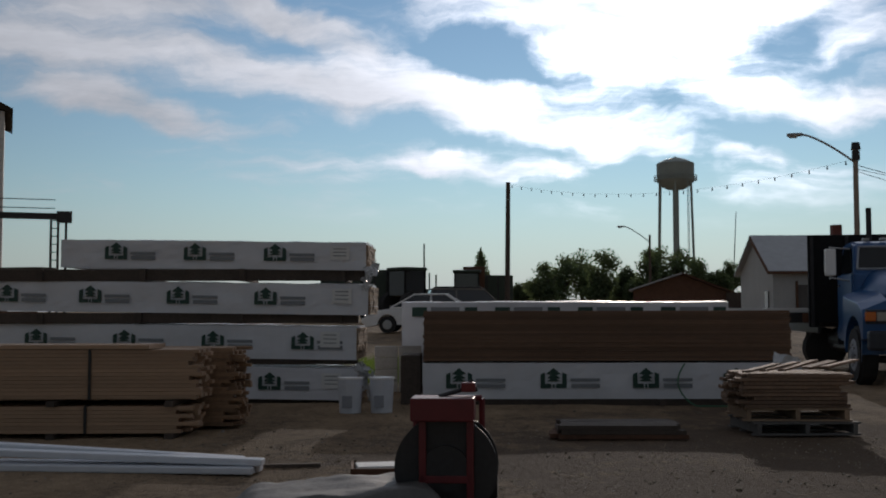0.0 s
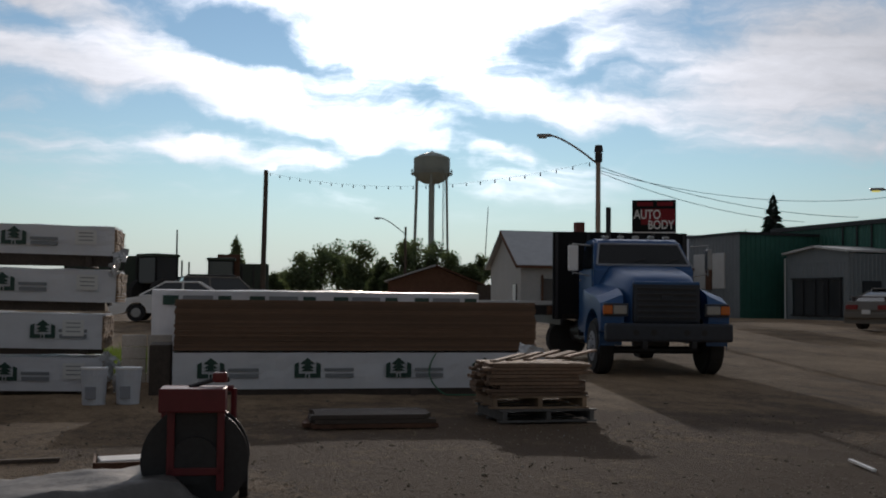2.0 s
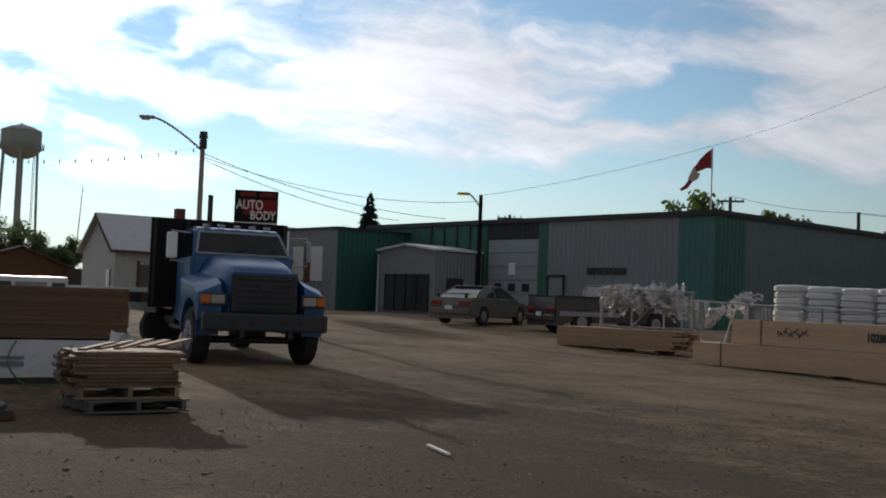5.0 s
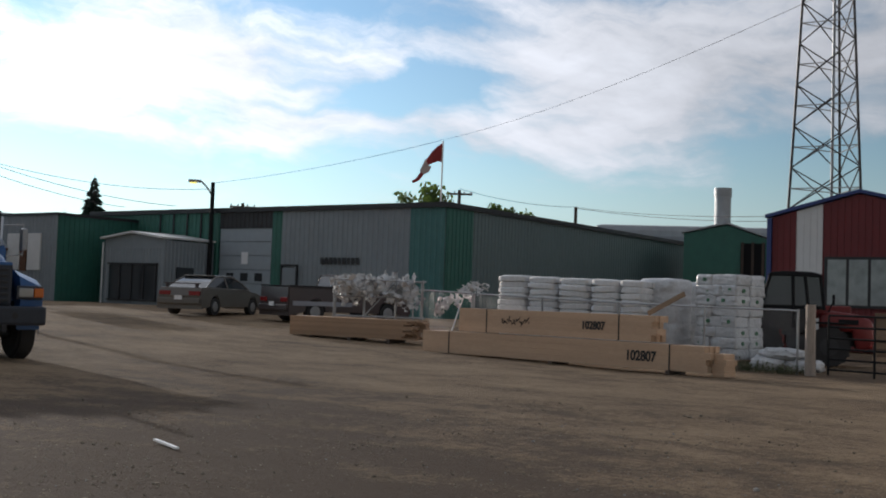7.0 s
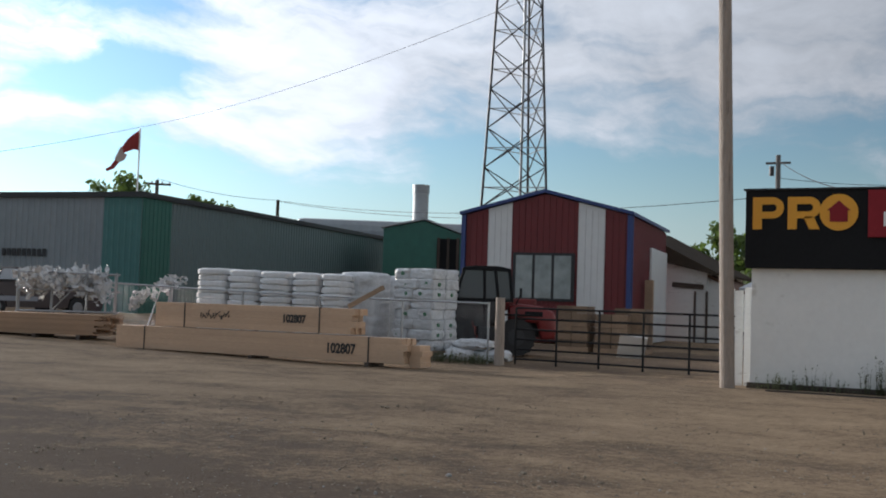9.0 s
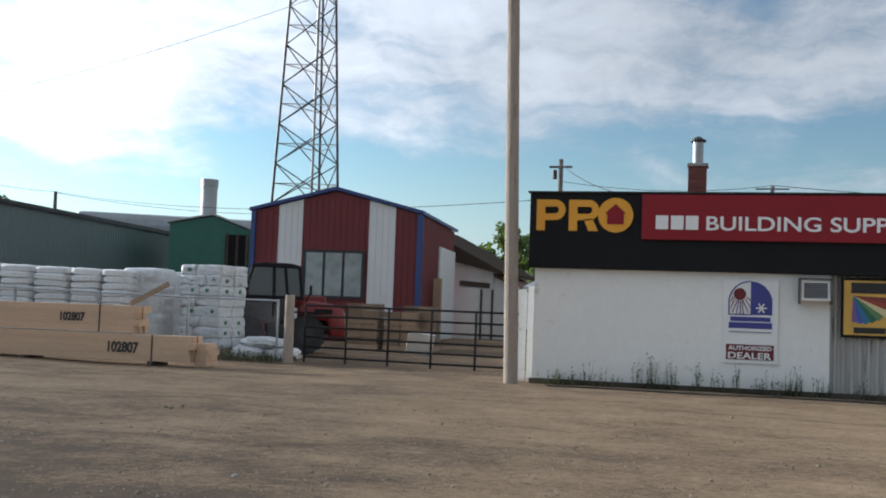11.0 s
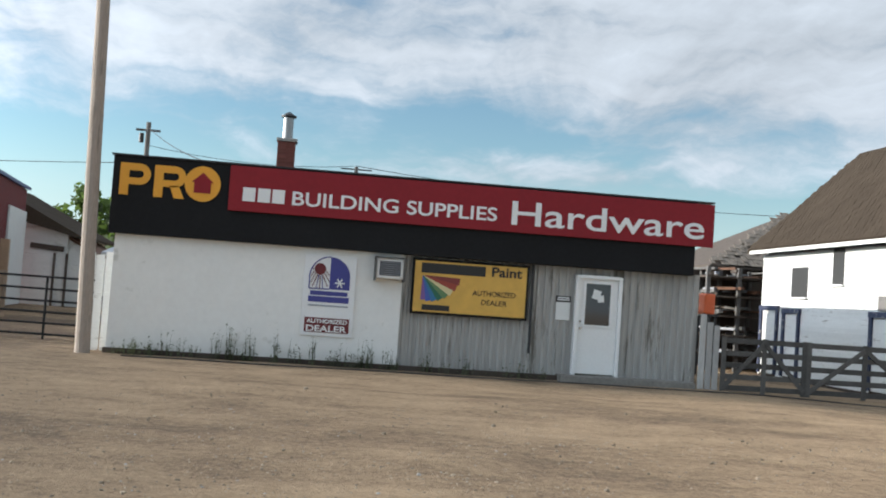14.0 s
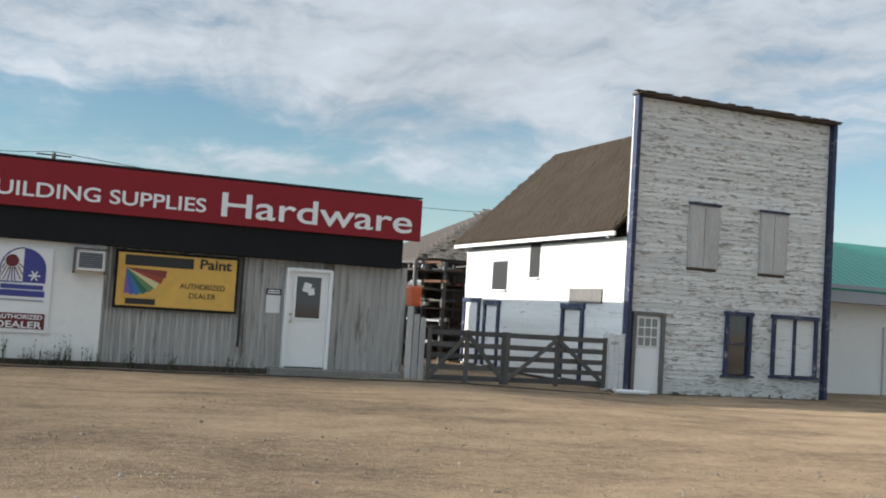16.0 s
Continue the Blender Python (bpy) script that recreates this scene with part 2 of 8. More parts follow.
def lettering(name, words, size, m, material, parent=None, label="", depth=0.006, stretch=1.0, bold=0.0, wide=None):
    """Raised letters in the built-in font as one mesh; m places the line's lower left corner, x along it and z up out of the plane."""
    cu = bpy.data.curves.new(name, "FONT")
    cu.body, cu.size, cu.extrude, cu.offset = words, size, depth, bold
    tmp = bpy.data.objects.new(name, cu)
    scene.collection.objects.link(tmp)
    bpy.context.view_layer.update()
    me = bpy.data.meshes.new_from_object(tmp.evaluated_get(bpy.context.evaluated_depsgraph_get()))
    bpy.data.objects.remove(tmp)
    xs = [v.co.x for v in me.vertices]
    sx = stretch if wide is None else wide / max(max(xs) - min(xs), 0.01)
    me.transform(Matrix.Diagonal((sx, 1, 1, 1)) @ Matrix.Translation((-min(xs), 0, 0)))
    me.materials.clear()
    me.materials.append(material)
    ob = new(name, me)
    if parent:
        ob.parent = parent
    ob.matrix_local = m
    if label:
        ob["label"] = label
    return ob


# frames for flat work: seen from -x (facing west), seen from -y (facing south)
def west(x, y, z):
    return Matrix(((0, 0, -1, x), (-1, 0, 0, y), (0, 1, 0, z), (0, 0, 0, 1)))


def south(x, y, z):
    return Matrix(((1, 0, 0, x), (0, 0, -1, y), (0, 1, 0, z), (0, 0, 0, 1)))


def smoothstep(a, b, v):
    u = min(max((v - a) / (b - a), 0.0), 1.0)
    return u * u * (3 - 2 * u)


def land(x, y):
    """Height of the ground: flat round the camera, rising to the street, falling a little beyond the store."""
    return 0.7 * smoothstep(18, 48, 0.35 * x + 0.94 * y) - 0.13 * smoothstep(8, 13.5, -y) * smoothstep(6, 18, x)

white_paint = surface("white_paint", (0.74, 0.745, 0.73), 0.6, vary=0.05, grain=9, stain=0.8, bump=0.06, dirt=(0.55, 0.55, 0.52), dirt_cover=0.05)
pole_grey = surface("grey_pole_wood", (0.31, 0.262, 0.225), 0.85, vary=0.3, grain=28, stain=1.6, bump=0.3, stretch=(3, 3, 0.25), dirt=(0.20, 0.165, 0.14), dirt_cover=0.4)
ply_grey = surface("grey_plywood", (0.40, 0.395, 0.385), 0.8, vary=0.2, grain=20, stain=2.5, bump=0.15, stretch=(2, 2, 0.3), lot=0.12)
house_paint = surface("house_grey_white", (0.42, 0.43, 0.43), 0.7, vary=0.1, grain=6, stain=0.8, bump=0.05)
pebble = surface("pebble", (0.20, 0.165, 0.125), 0.95, vary=0.35, grain=5, stain=1.0, bump=0.1)
pebble_pale = surface("pale_pebble", (0.34, 0.28, 0.21), 0.95, vary=0.4, grain=5, stain=1.0, bump=0.1)
white_trim = surface("white_trim", (0.78, 0.79, 0.79), 0.45, vary=0.05, grain=20, bump=0.03)
black_fascia = surface("black_fascia", (0.009, 0.0095, 0.011), 0.8, vary=0.3, grain=14, stain=0.9, bump=0.05, spec=0.25)
sign_red = surface("sign_red", (0.225, 0.013, 0.021), 0.65, vary=0.1, grain=12, stain=0.5, bump=0.02, spec=0.3)
sign_orange = surface("sign_orange", (0.72, 0.33, 0.025), 0.45, vary=0.06, bump=0.0)
sign_yellow = surface("sign_yellow", (0.64, 0.38, 0.075), 0.45, vary=0.1, grain=6, stain=1.5, bump=0.02)
sign_white = surface("sign_white", (0.74, 0.75, 0.76), 0.5, vary=0.06, bump=0.0)
sign_blue = surface("sign_blue", (0.045, 0.05, 0.24), 0.5, vary=0.06, bump=0.0)
sign_grey = surface("sign_grey", (0.28, 0.30, 0.34), 0.5, vary=0.06, bump=0.0)
sign_green = surface("sign_green", (0.05, 0.16, 0.09), 0.5, vary=0.06, bump=0.0)
galvanised = surface("galvanised_sheet", (0.37, 0.366, 0.35), 0.6, 0.1, vary=0.24, grain=5, stain=1.1, bump=0.03, dirt=(0.17, 0.16, 0.14), stretch=(1.6, 1.6, 0.22), dirt_cover=0.25)
# darker copy of grey_steel: the shade on the south side put into colour
shaded_grey_steel = surface("shaded_grey_siding", (0.125, 0.175, 0.178), 0.5, 0.1, vary=0.1, grain=2.5, stain=0.35, bump=0.02)
grey_steel = surface("grey_steel_siding", (0.22, 0.25, 0.27), 0.5, 0.1, vary=0.1, grain=2.5, stain=0.35, bump=0.02)
green_steel = surface("green_steel_siding", (0.03, 0.135, 0.105), 0.5, 0.1, vary=0.14, grain=2.5, stain=0.5, bump=0.02)
# paler copy of green_steel: the light on the west corner put into colour
lit_green_steel = surface("lit_green_siding", (0.055, 0.17, 0.165), 0.5, 0.1, vary=0.14, grain=2.5, stain=0.5, bump=0.02)
red_steel = surface("red_steel_siding", (0.135, 0.015, 0.018), 0.5, 0.05, vary=0.14, grain=3, stain=0.6, bump=0.02)
white_steel = surface("white_steel_siding", (0.62, 0.63, 0.63), 0.5, 0.05, vary=0.06, grain=3, stain=0.6, bump=0.02)
blue_trim = surface("blue_trim", (0.025, 0.05, 0.17), 0.5, vary=0.15, grain=10, bump=0.03)
old_blue = surface("faded_blue_trim", (0.022, 0.032, 0.072), 0.7, vary=0.3, grain=25, stain=4, bump=0.1, dirt=(0.30, 0.29, 0.27), dirt_cover=0.15)
peeled = surface("peeling_white_clapboard", (0.62, 0.62, 0.605), 0.75, vary=0.16, grain=40, stain=3.4, bump=0.25, dirt=(0.27, 0.255, 0.23), stretch=(0.55, 0.55, 2.8), lot=0.10, dirt_cover=0.56)
board_white = surface("old_white_boarding", (0.64, 0.65, 0.64), 0.7, vary=0.12, grain=30, stain=2, bump=0.15, dirt=(0.33, 0.31, 0.29), stretch=(0.4, 0.4, 3), lot=0.06, dirt_cover=0.12)
shingle = surface("brown_shingle", (0.055, 0.043, 0.033), 1.0, spec=0.05, vary=0.3, grain=25, stain=1.2, bump=0.4, lot=0.2)
shingle_pale = surface("pale_weathered_shingle", (0.20, 0.17, 0.14), 0.9, vary=0.4, grain=14, stain=1.4, bump=0.3, dirt=(0.09, 0.075, 0.06), dirt_cover=0.5)
weathered = surface("weathered_grey_wood", (0.13, 0.125, 0.12), 0.85, vary=0.3, grain=30, stain=2, bump=0.3, stretch=(1, 1, 0.3), lot=0.2)
gate_grey = surface("dark_grey_plank", (0.085, 0.08, 0.075), 0.9, vary=0.3, grain=25, stain=2, bump=0.3, lot=0.25)
dirty_concrete = surface("dirty_concrete", (0.20, 0.19, 0.175), 0.95, vary=0.3, grain=20, stain=2, bump=0.2)
dark_wood = surface("dark_wood", (0.075, 0.058, 0.047), 0.85, vary=0.3, grain=30, stain=3, bump=0.3, lot=0.2)
pole_wood = surface("pole_wood", (0.30, 0.245, 0.20), 0.8, vary=0.25, grain=28, stain=1.6, bump=0.3, stretch=(3, 3, 0.25), dirt=(0.16, 0.13, 0.11), dirt_cover=0.2)
new_wood = surface("new_spruce", (0.36, 0.235, 0.15), 0.65, vary=0.16, grain=22, stain=2.5, bump=0.12, stretch=(0.5, 0.5, 3), lot=0.12)
rough_wood = surface("rough_brown_board", (0.27, 0.168, 0.10), 0.8, vary=0.28, grain=18, stain=3, bump=0.25, lot=0.22)
plank_brown = surface("plank_brown", (0.21, 0.135, 0.09), 0.8, vary=0.3, grain=22, stain=3, bump=0.3, lot=0.3)
glulam = surface("laminated_timber", (0.50, 0.345, 0.232), 0.6, vary=0.2, grain=25, stain=1.2, bump=0.06, stretch=(0.3, 0.3, 3), lot=0.05)
brown_board = surface("brown_panel_stack", (0.16, 0.095, 0.06), 0.8, vary=0.3, grain=20, stain=1.5, bump=0.25, stretch=(0.3, 1, 3), lot=0.22)
wrap_white = surface("white_lumber_wrap", (0.66, 0.68, 0.72), 0.42, vary=0.07, grain=3.5, stain=1.1, bump=0.35)
wrap_clear = surface("milky_film", (0.50, 0.52, 0.54), 0.28, vary=0.22, grain=14, stain=4, bump=0.9, lot=0.08)
door_pale = surface("pale_blue_grey_door", (0.29, 0.335, 0.37), 0.5, 0.05, vary=0.08, grain=3, stain=0.5, bump=0.02)
film_white = surface("torn_white_film", (0.52, 0.53, 0.54), 0.4, vary=0.2, grain=14, stain=4, bump=0.6, lot=0.12)
# pale base stands for reflections in the glass and the curtains behind it
shed_pane = surface("pale_reflection_curtain_pane", (0.24, 0.27, 0.27), 0.08, vary=0.3, grain=3, stain=1.2, bump=0.0)
logo_dark = surface("dark_green_print", (0.015, 0.055, 0.042), 0.5, vary=0.1, bump=0.0)
print_grey = surface("grey_print", (0.22, 0.24, 0.26), 0.5, vary=0.1, bump=0.0)
carton_brown = surface("brown_carton", (0.19, 0.13, 0.085), 0.8, vary=0.2, grain=14, stain=3, bump=0.1, lot=0.3)
ink = surface("black_ink", (0.02, 0.02, 0.02), 0.6, vary=0.2, bump=0.0)
concrete = surface("concrete", (0.33, 0.32, 0.30), 0.9, vary=0.2, grain=30, stain=2, bump=0.2)
dark_steel = surface("dark_steel", (0.035, 0.035, 0.038), 0.5, 0.4, vary=0.25, grain=25, bump=0.06)
zinc = surface("galvanised_pipe", (0.30, 0.31, 0.32), 0.4, 0.7, vary=0.15, grain=20, bump=0.04)
rusty = surface("rusty_steel", (0.13, 0.065, 0.04), 0.85, 0.2, vary=0.35, grain=18, stain=3, bump=0.2)
rubber = surface("tyre_rubber", (0.022, 0.022, 0.023), 0.85, vary=0.3, grain=30, bump=0.2)
truck_blue = surface("faded_blue_paint", (0.022, 0.095, 0.25), 0.32, 0.1, vary=0.1, grain=5, stain=1.5, bump=0.01)
truck_dark = surface("dark_blue_bumper", (0.030, 0.036, 0.048), 0.5, 0.2, vary=0.2, grain=10, bump=0.04)
chrome = surface("dull_chrome", (0.5, 0.5, 0.52), 0.25, 0.9, vary=0.1, bump=0.0)
lamp_clear = surface("headlamp_lens", (0.30, 0.30, 0.29), 0.15, 0.2, vary=0.08, bump=0.0)
lamp_amber = surface("amber_lens", (0.55, 0.13, 0.015), 0.2, vary=0.1, bump=0.0)
lamp_red = surface("red_lens", (0.22, 0.01, 0.012), 0.2, vary=0.1, bump=0.0)
machine_red = surface("machine_red", (0.161, 0.014, 0.014), 0.4, vary=0.15, grain=10, stain=2, bump=0.03)
dark_red = surface("dark_red_paint", (0.12, 0.009, 0.014), 0.45, vary=0.2, grain=10, bump=0.03)
beige_car = surface("champagne_paint", (0.155, 0.142, 0.128), 0.3, 0.4, vary=0.05, grain=6, bump=0.0)
dark_car = surface("charcoal_paint", (0.075, 0.06, 0.06), 0.35, 0.3, vary=0.08, grain=6, bump=0.0)
white_car = surface("white_car_paint", (0.72, 0.73, 0.74), 0.3, vary=0.04, grain=6, bump=0.0)
plastic_white = surface("white_plastic", (0.62, 0.66, 0.72), 0.4, vary=0.08, grain=10, bump=0.03)
paper = surface("notice_paper", (0.7, 0.71, 0.7), 0.7, vary=0.05, bump=0.0)
brick_red = surface("red_brick", (0.17, 0.055, 0.042), 0.85, vary=0.25, grain=20, bump=0.2, lot=0.25)
tin_roof = surface("pale_tin_roof", (0.36, 0.38, 0.40), 0.45, 0.4, vary=0.12, grain=3, stain=0.5, bump=0.02)
flag_red = surface("faded_red_cloth", (0.27, 0.03, 0.03), 0.8, vary=0.15, bump=0.05)
flag_white = surface("dirty_white_cloth", (0.45, 0.38, 0.35), 0.8, vary=0.15, bump=0.05)
green_roof = surface("turquoise_roof", (0.02, 0.24, 0.19), 0.45, 0.1, vary=0.12, grain=4, stain=0.7, bump=0.03)
tank_paint = surface("pale_green_tank", (0.25, 0.30, 0.29), 0.6, vary=0.15, grain=0.5, stain=0.12, bump=0.0)
machine_dark = surface("dark_machine_green", (0.022, 0.04, 0.028), 0.5, vary=0.3, grain=4, bump=0.03)
leaf_dark = foliage("dark_foliage", (0.09, 0.125, 0.07), (0.17, 0.23, 0.09))
leaf_green = foliage("green_foliage", (0.075, 0.115, 0.04), (0.12, 0.19, 0.04))
weed_green = foliage("weed_green", (0.115, 0.125, 0.08), (0.11, 0.135, 0.065))
spruce_green = surface("spruce_needles", (0.02, 0.042, 0.03), 0.85, vary=0.3, grain=4, stain=1, bump=0.0)
bark = surface("bark", (0.09, 0.07, 0.055), 0.9, vary=0.3, grain=15, bump=0.3)
pane = glass("window_glass", (0.03, 0.035, 0.04))
pane_pale = glass("pale_window_glass", (0.16, 0.18, 0.18), 0.12)
lamp_lit = surface("lit_sodium_lens", (0.6, 0.55, 0.15), 0.3, vary=0.05, bump=0.0)
lamp_lit.node_tree.nodes["Principled BSDF"].inputs["Emission Color"].default_value = (0.85, 0.80, 0.22, 1)
lamp_lit.node_tree.nodes["Principled BSDF"].inputs["Emission Strength"].default_value = 1.6
cable_black = surface("black_cable", (0.02, 0.02, 0.022), 0.6, vary=0.1, bump=0.0)
orange_paint = surface("orange_paint", (0.6, 0.11, 0.03), 0.5, vary=0.1, bump=0.0)
tarp_grey = surface("grey_tarp", (0.10, 0.098, 0.095), 0.6, vary=0.2, grain=12, stain=3, bump=0.3)
sack_white = surface("white_sack", (0.62, 0.63, 0.64), 0.65, vary=0.1, grain=8, stain=4, bump=0.35, lot=0.06)
pallet_wood = surface("pallet_wood", (0.30, 0.21, 0.14), 0.8, vary=0.25, grain=25, stain=3, bump=0.25, lot=0.25)
grass_dry = foliage("verge_grass", (0.10, 0.14, 0.035), (0.16, 0.24, 0.04))


def gravel():
    m = bpy.data.materials.new("packed_sandy_gravel")
    m.use_nodes = True
    nt = m.node_tree
    N, L = nt.nodes.new, nt.links.new
    p = nt.nodes["Principled BSDF"]
    tc = N("ShaderNodeTexCoord")

    def tex(scale, detail, rough=0.6, stretch=None, turn=0):
        n = N("ShaderNodeTexNoise")
        n.inputs["Scale"].default_value, n.inputs["Detail"].default_value, n.inputs["Roughness"].default_value = scale, detail, rough
        mp = N("ShaderNodeMapping")
        mp.inputs["Scale"].default_value = stretch or (1, 1, 1)
        mp.inputs["Rotation"].default_value = (0, 0, radians(turn))
        L(tc.outputs["Object"], mp.inputs[0])
        L(mp.outputs[0], n.inputs["Vector"])
        return n.outputs[0]

    patch, broad, track, stones, grit = tex(1.1, 9, 0.72, (1.2, 0.75, 1), 10), tex(0.22, 6), tex(0.5, 7, 0.65, (1.4, 0.4, 1), 6), tex(9, 6, 0.75), tex(45, 3, 0.7)
    ramp = N("ShaderNodeValToRGB")
    ramp.color_ramp.elements[0].position, ramp.color_ramp.elements[0].color = 0.30, (0.158, 0.115, 0.083, 1)
    ramp.color_ramp.elements[1].position, ramp.color_ramp.elements[1].color = 0.72, (0.472, 0.345, 0.226, 1)
    e = ramp.color_ramp.elements.new(0.5)
    e.color = (0.325, 0.234, 0.152, 1)

    def madd(a, k, b):
        n = N("ShaderNodeMath")
        n.operation = "MULTIPLY_ADD"
        L(a, n.inputs[0])
        n.inputs[1].default_value = k
        if isinstance(b, float):
            n.inputs[2].default_value = b
        else:
            L(b, n.inputs[2])
        return n.outputs[0]

    def area(x, y, r0, r1):
        """1 within r0 of a spot, 0 beyond r1, with a ragged edge."""
        d = N("ShaderNodeVectorMath")
        d.operation = "DISTANCE"
        L(tc.outputs["Object"], d.inputs[0])
        d.inputs[1].default_value = (x, y, 0)
        r = N("ShaderNodeMapRange")
        r.interpolation_type = "SMOOTHSTEP"
        r.inputs[1].default_value, r.inputs[2].default_value = r1, r0
        L(madd(patch, 5.0, madd(d.outputs["Value"], 1.0, -2.5)), r.inputs[0])
        return r.outputs[0]

    # coarse dark gravel by the truck, also deepening its cast shadow; dark earth in the yard behind the gate
    coarse, earth = area(4.9, 9.2, 3.2, 8.0), area(29.5, 9.5, 5.5, 9.0)
    tone = madd(patch, 0.72, madd(broad, 0.6, madd(track, 0.5, madd(stones, 0.66, madd(grit, 0.62, madd(coarse, -0.23, madd(earth, -0.2, -1.045)))))))
    L(tone, ramp.inputs[0])
    L(ramp.outputs[0], p.inputs["Base Color"])
    p.inputs["Roughness"].default_value = 0.95
    p.inputs["Specular IOR Level"].default_value = 0.1
    p.inputs["Diffuse Roughness"].default_value = 1.0
    b = N("ShaderNodeBump")
    b.inputs["Strength"].default_value, b.inputs["Distance"].default_value = 1.0, 0.04
    L(madd(patch, 1.5, madd(track, 1.6, madd(stones, 1.0, madd(grit, 0.5, 0.0)))), b.inputs["Height"])
    L(b.outputs[0], p.inputs["Normal"])
    return m


sandy = gravel()

# ---- ground ----
def build_ground():
    bm = B()
    rings = [0.0] + [1.5 * 1.085 ** i for i in range(92)]
    seg = 144
    prev = None
    for r in rings:
        if r == 0:
            prev = [bm.verts.new((0, 0, 0))]
            continue
        cur = []
        for k in range(seg):
            a = 2 * math.pi * k / seg
            x, y = r * math.cos(a), r * math.sin(a)
            dent = 0.035 * noise.noise((x * 0.35, y * 0.35, 0)) + 0.02 * noise.noise((x * 1.3, y * 1.3, 3)) if r < 60 else 0
            cur.append(bm.verts.new((x, y, land(x, y) + dent)))
        for k in range(seg):
            if len(prev) == 1:
                bm.faces.new((prev[0], cur[k], cur[(k + 1) % seg]))
            else:
                bm.faces.new((prev[k], cur[k], cur[(k + 1) % seg], prev[(k + 1) % seg]))
        prev = cur
    g = part("ground", bm, sandy, smooth=True)
    tagged(g, "packed sandy gravel yard with tyre tracks and loose stones", "ground", kind="structure")


build_ground()


def ribbed(length, height, pitch=0.2, depth=0.03, flat=0.55):
    """A profiled steel sheet: x along it, z up, ribs towards -y."""
    bm = B()
    xs = []
    x = 0.0
    while x < length - 1e-6:
        for f, d in ((0, 0), (flat, 0), (flat + 0.12, depth), (0.88, depth)):
            q = x + f * pitch
            if q < length:
                xs.append((q, -d))
        x += pitch
    xs.append((length, 0))
    lo = [bm.verts.new((x, d, 0)) for x, d in xs]
    hi = [bm.verts.new((x, d, height)) for x, d in xs]
    for i in range(len(xs) - 1):
        bm.faces.new((lo[i], lo[i + 1], hi[i + 1], hi[i]))
    back = [bm.verts.new(p) for p in ((0, 0.06, 0), (length, 0.06, 0), (length, 0.06, height), (0, 0.06, height))]
    bm.faces.new(back[::-1])
    bm.faces.new((hi[0], *hi[1:], back[2], back[3]))
    return bm


def facing_west(bm, x, y, z):
    """Turns a form drawn with x along and -y outward so that it faces west, its left end at x, y, z."""
    bmesh.ops.transform(bm, matrix=Matrix.Translation((x, y, z)) @ Matrix.Rotation(radians(-90), 4, "Z"), verts=bm.verts)
    return bm


# ---- the store with its sign band: front at x 21.5 ----
SX = 21.5
store = thing("store_building", "low flat-roofed store with white and ribbed metal front", "building", (0, 0, 0))
part("wall", one(box, (SX + 0.15, 1.03, 1.17), (0.3, 5.64, 2.34)), white_paint, store, "white painted front wall")
part("wall", facing_west(ribbed(6.2, 2.34, 0.150, 0.03, 0.4), SX + 0.12, -1.79, 0.0), galvanised, store, "ribbed grey metal cladding")
part("wall", one(box, (SX + 0.32, -4.89, 1.17), (0.25, 6.18, 2.34)), concrete, store)
part("wall", one(box, (SX + 5.15, 3.72, 1.6), (9.7, 0.26, 3.2)), white_paint, store)
part("wall", one(box, (SX + 5.3, -7.86, 1.6), (9.4, 0.24, 3.2)), galvanised, store)
part("wall", one(box, (SX + 10.12, -2.07, 1.6), (0.24, 11.84, 3.2)), galvanised, store)
part("roof", one(box, (SX + 5.1, -2.07, 3.3), (10.0, 11.7, 0.2)), dark_steel, store)
part("fascia", one(box, (SX + 0.02, -1.90, 3.065), (0.34, 11.72, 1.51), bevel=0.01), black_fascia, store, "matt black sign band")
part("cap_flashing", one(box, (SX + 0.02, -2.06, 3.835), (0.42, 12.12, 0.03)), dark_steel, store)
red_board = part("sign_board", one(box, (SX - 0.19, -3.19, 3.35), (0.06, 9.84, 0.88), bevel=0.008), sign_red, store, "dark red sign board with white letters")
part("threshold_slab", one(box, (SX + 0.0, -6.45, 0.05), (0.75, 2.8, 0.16), bevel=0.015), dirty_concrete, store)
part("downpipe", one(rod, (SX + 0.03, -4.45, 0.5), (SX + 0.03, -4.45, 2.3), 0.028), dark_steel, store)
lettering("lettering", "BUILDING SUPPLIES", 0.38, west(SX - 0.222, 0.50, 3.11), sign_white, red_board, "white capital letters", bold=0.005, wide=4.08)
lettering("lettering", "Hardware", 0.68, west(SX - 0.222, -3.88, 3.07), sign_white, red_board, "large white letters", bold=0.006, wide=4.02)
for y0, w in ((1.46, 0.24), (1.17, 0.24), (0.89, 0.24)):
    part("logo", one(box, (SX - 0.225, y0 - w / 2, 3.245), (0.012, w, 0.27)), sign_white, red_board, "white block")
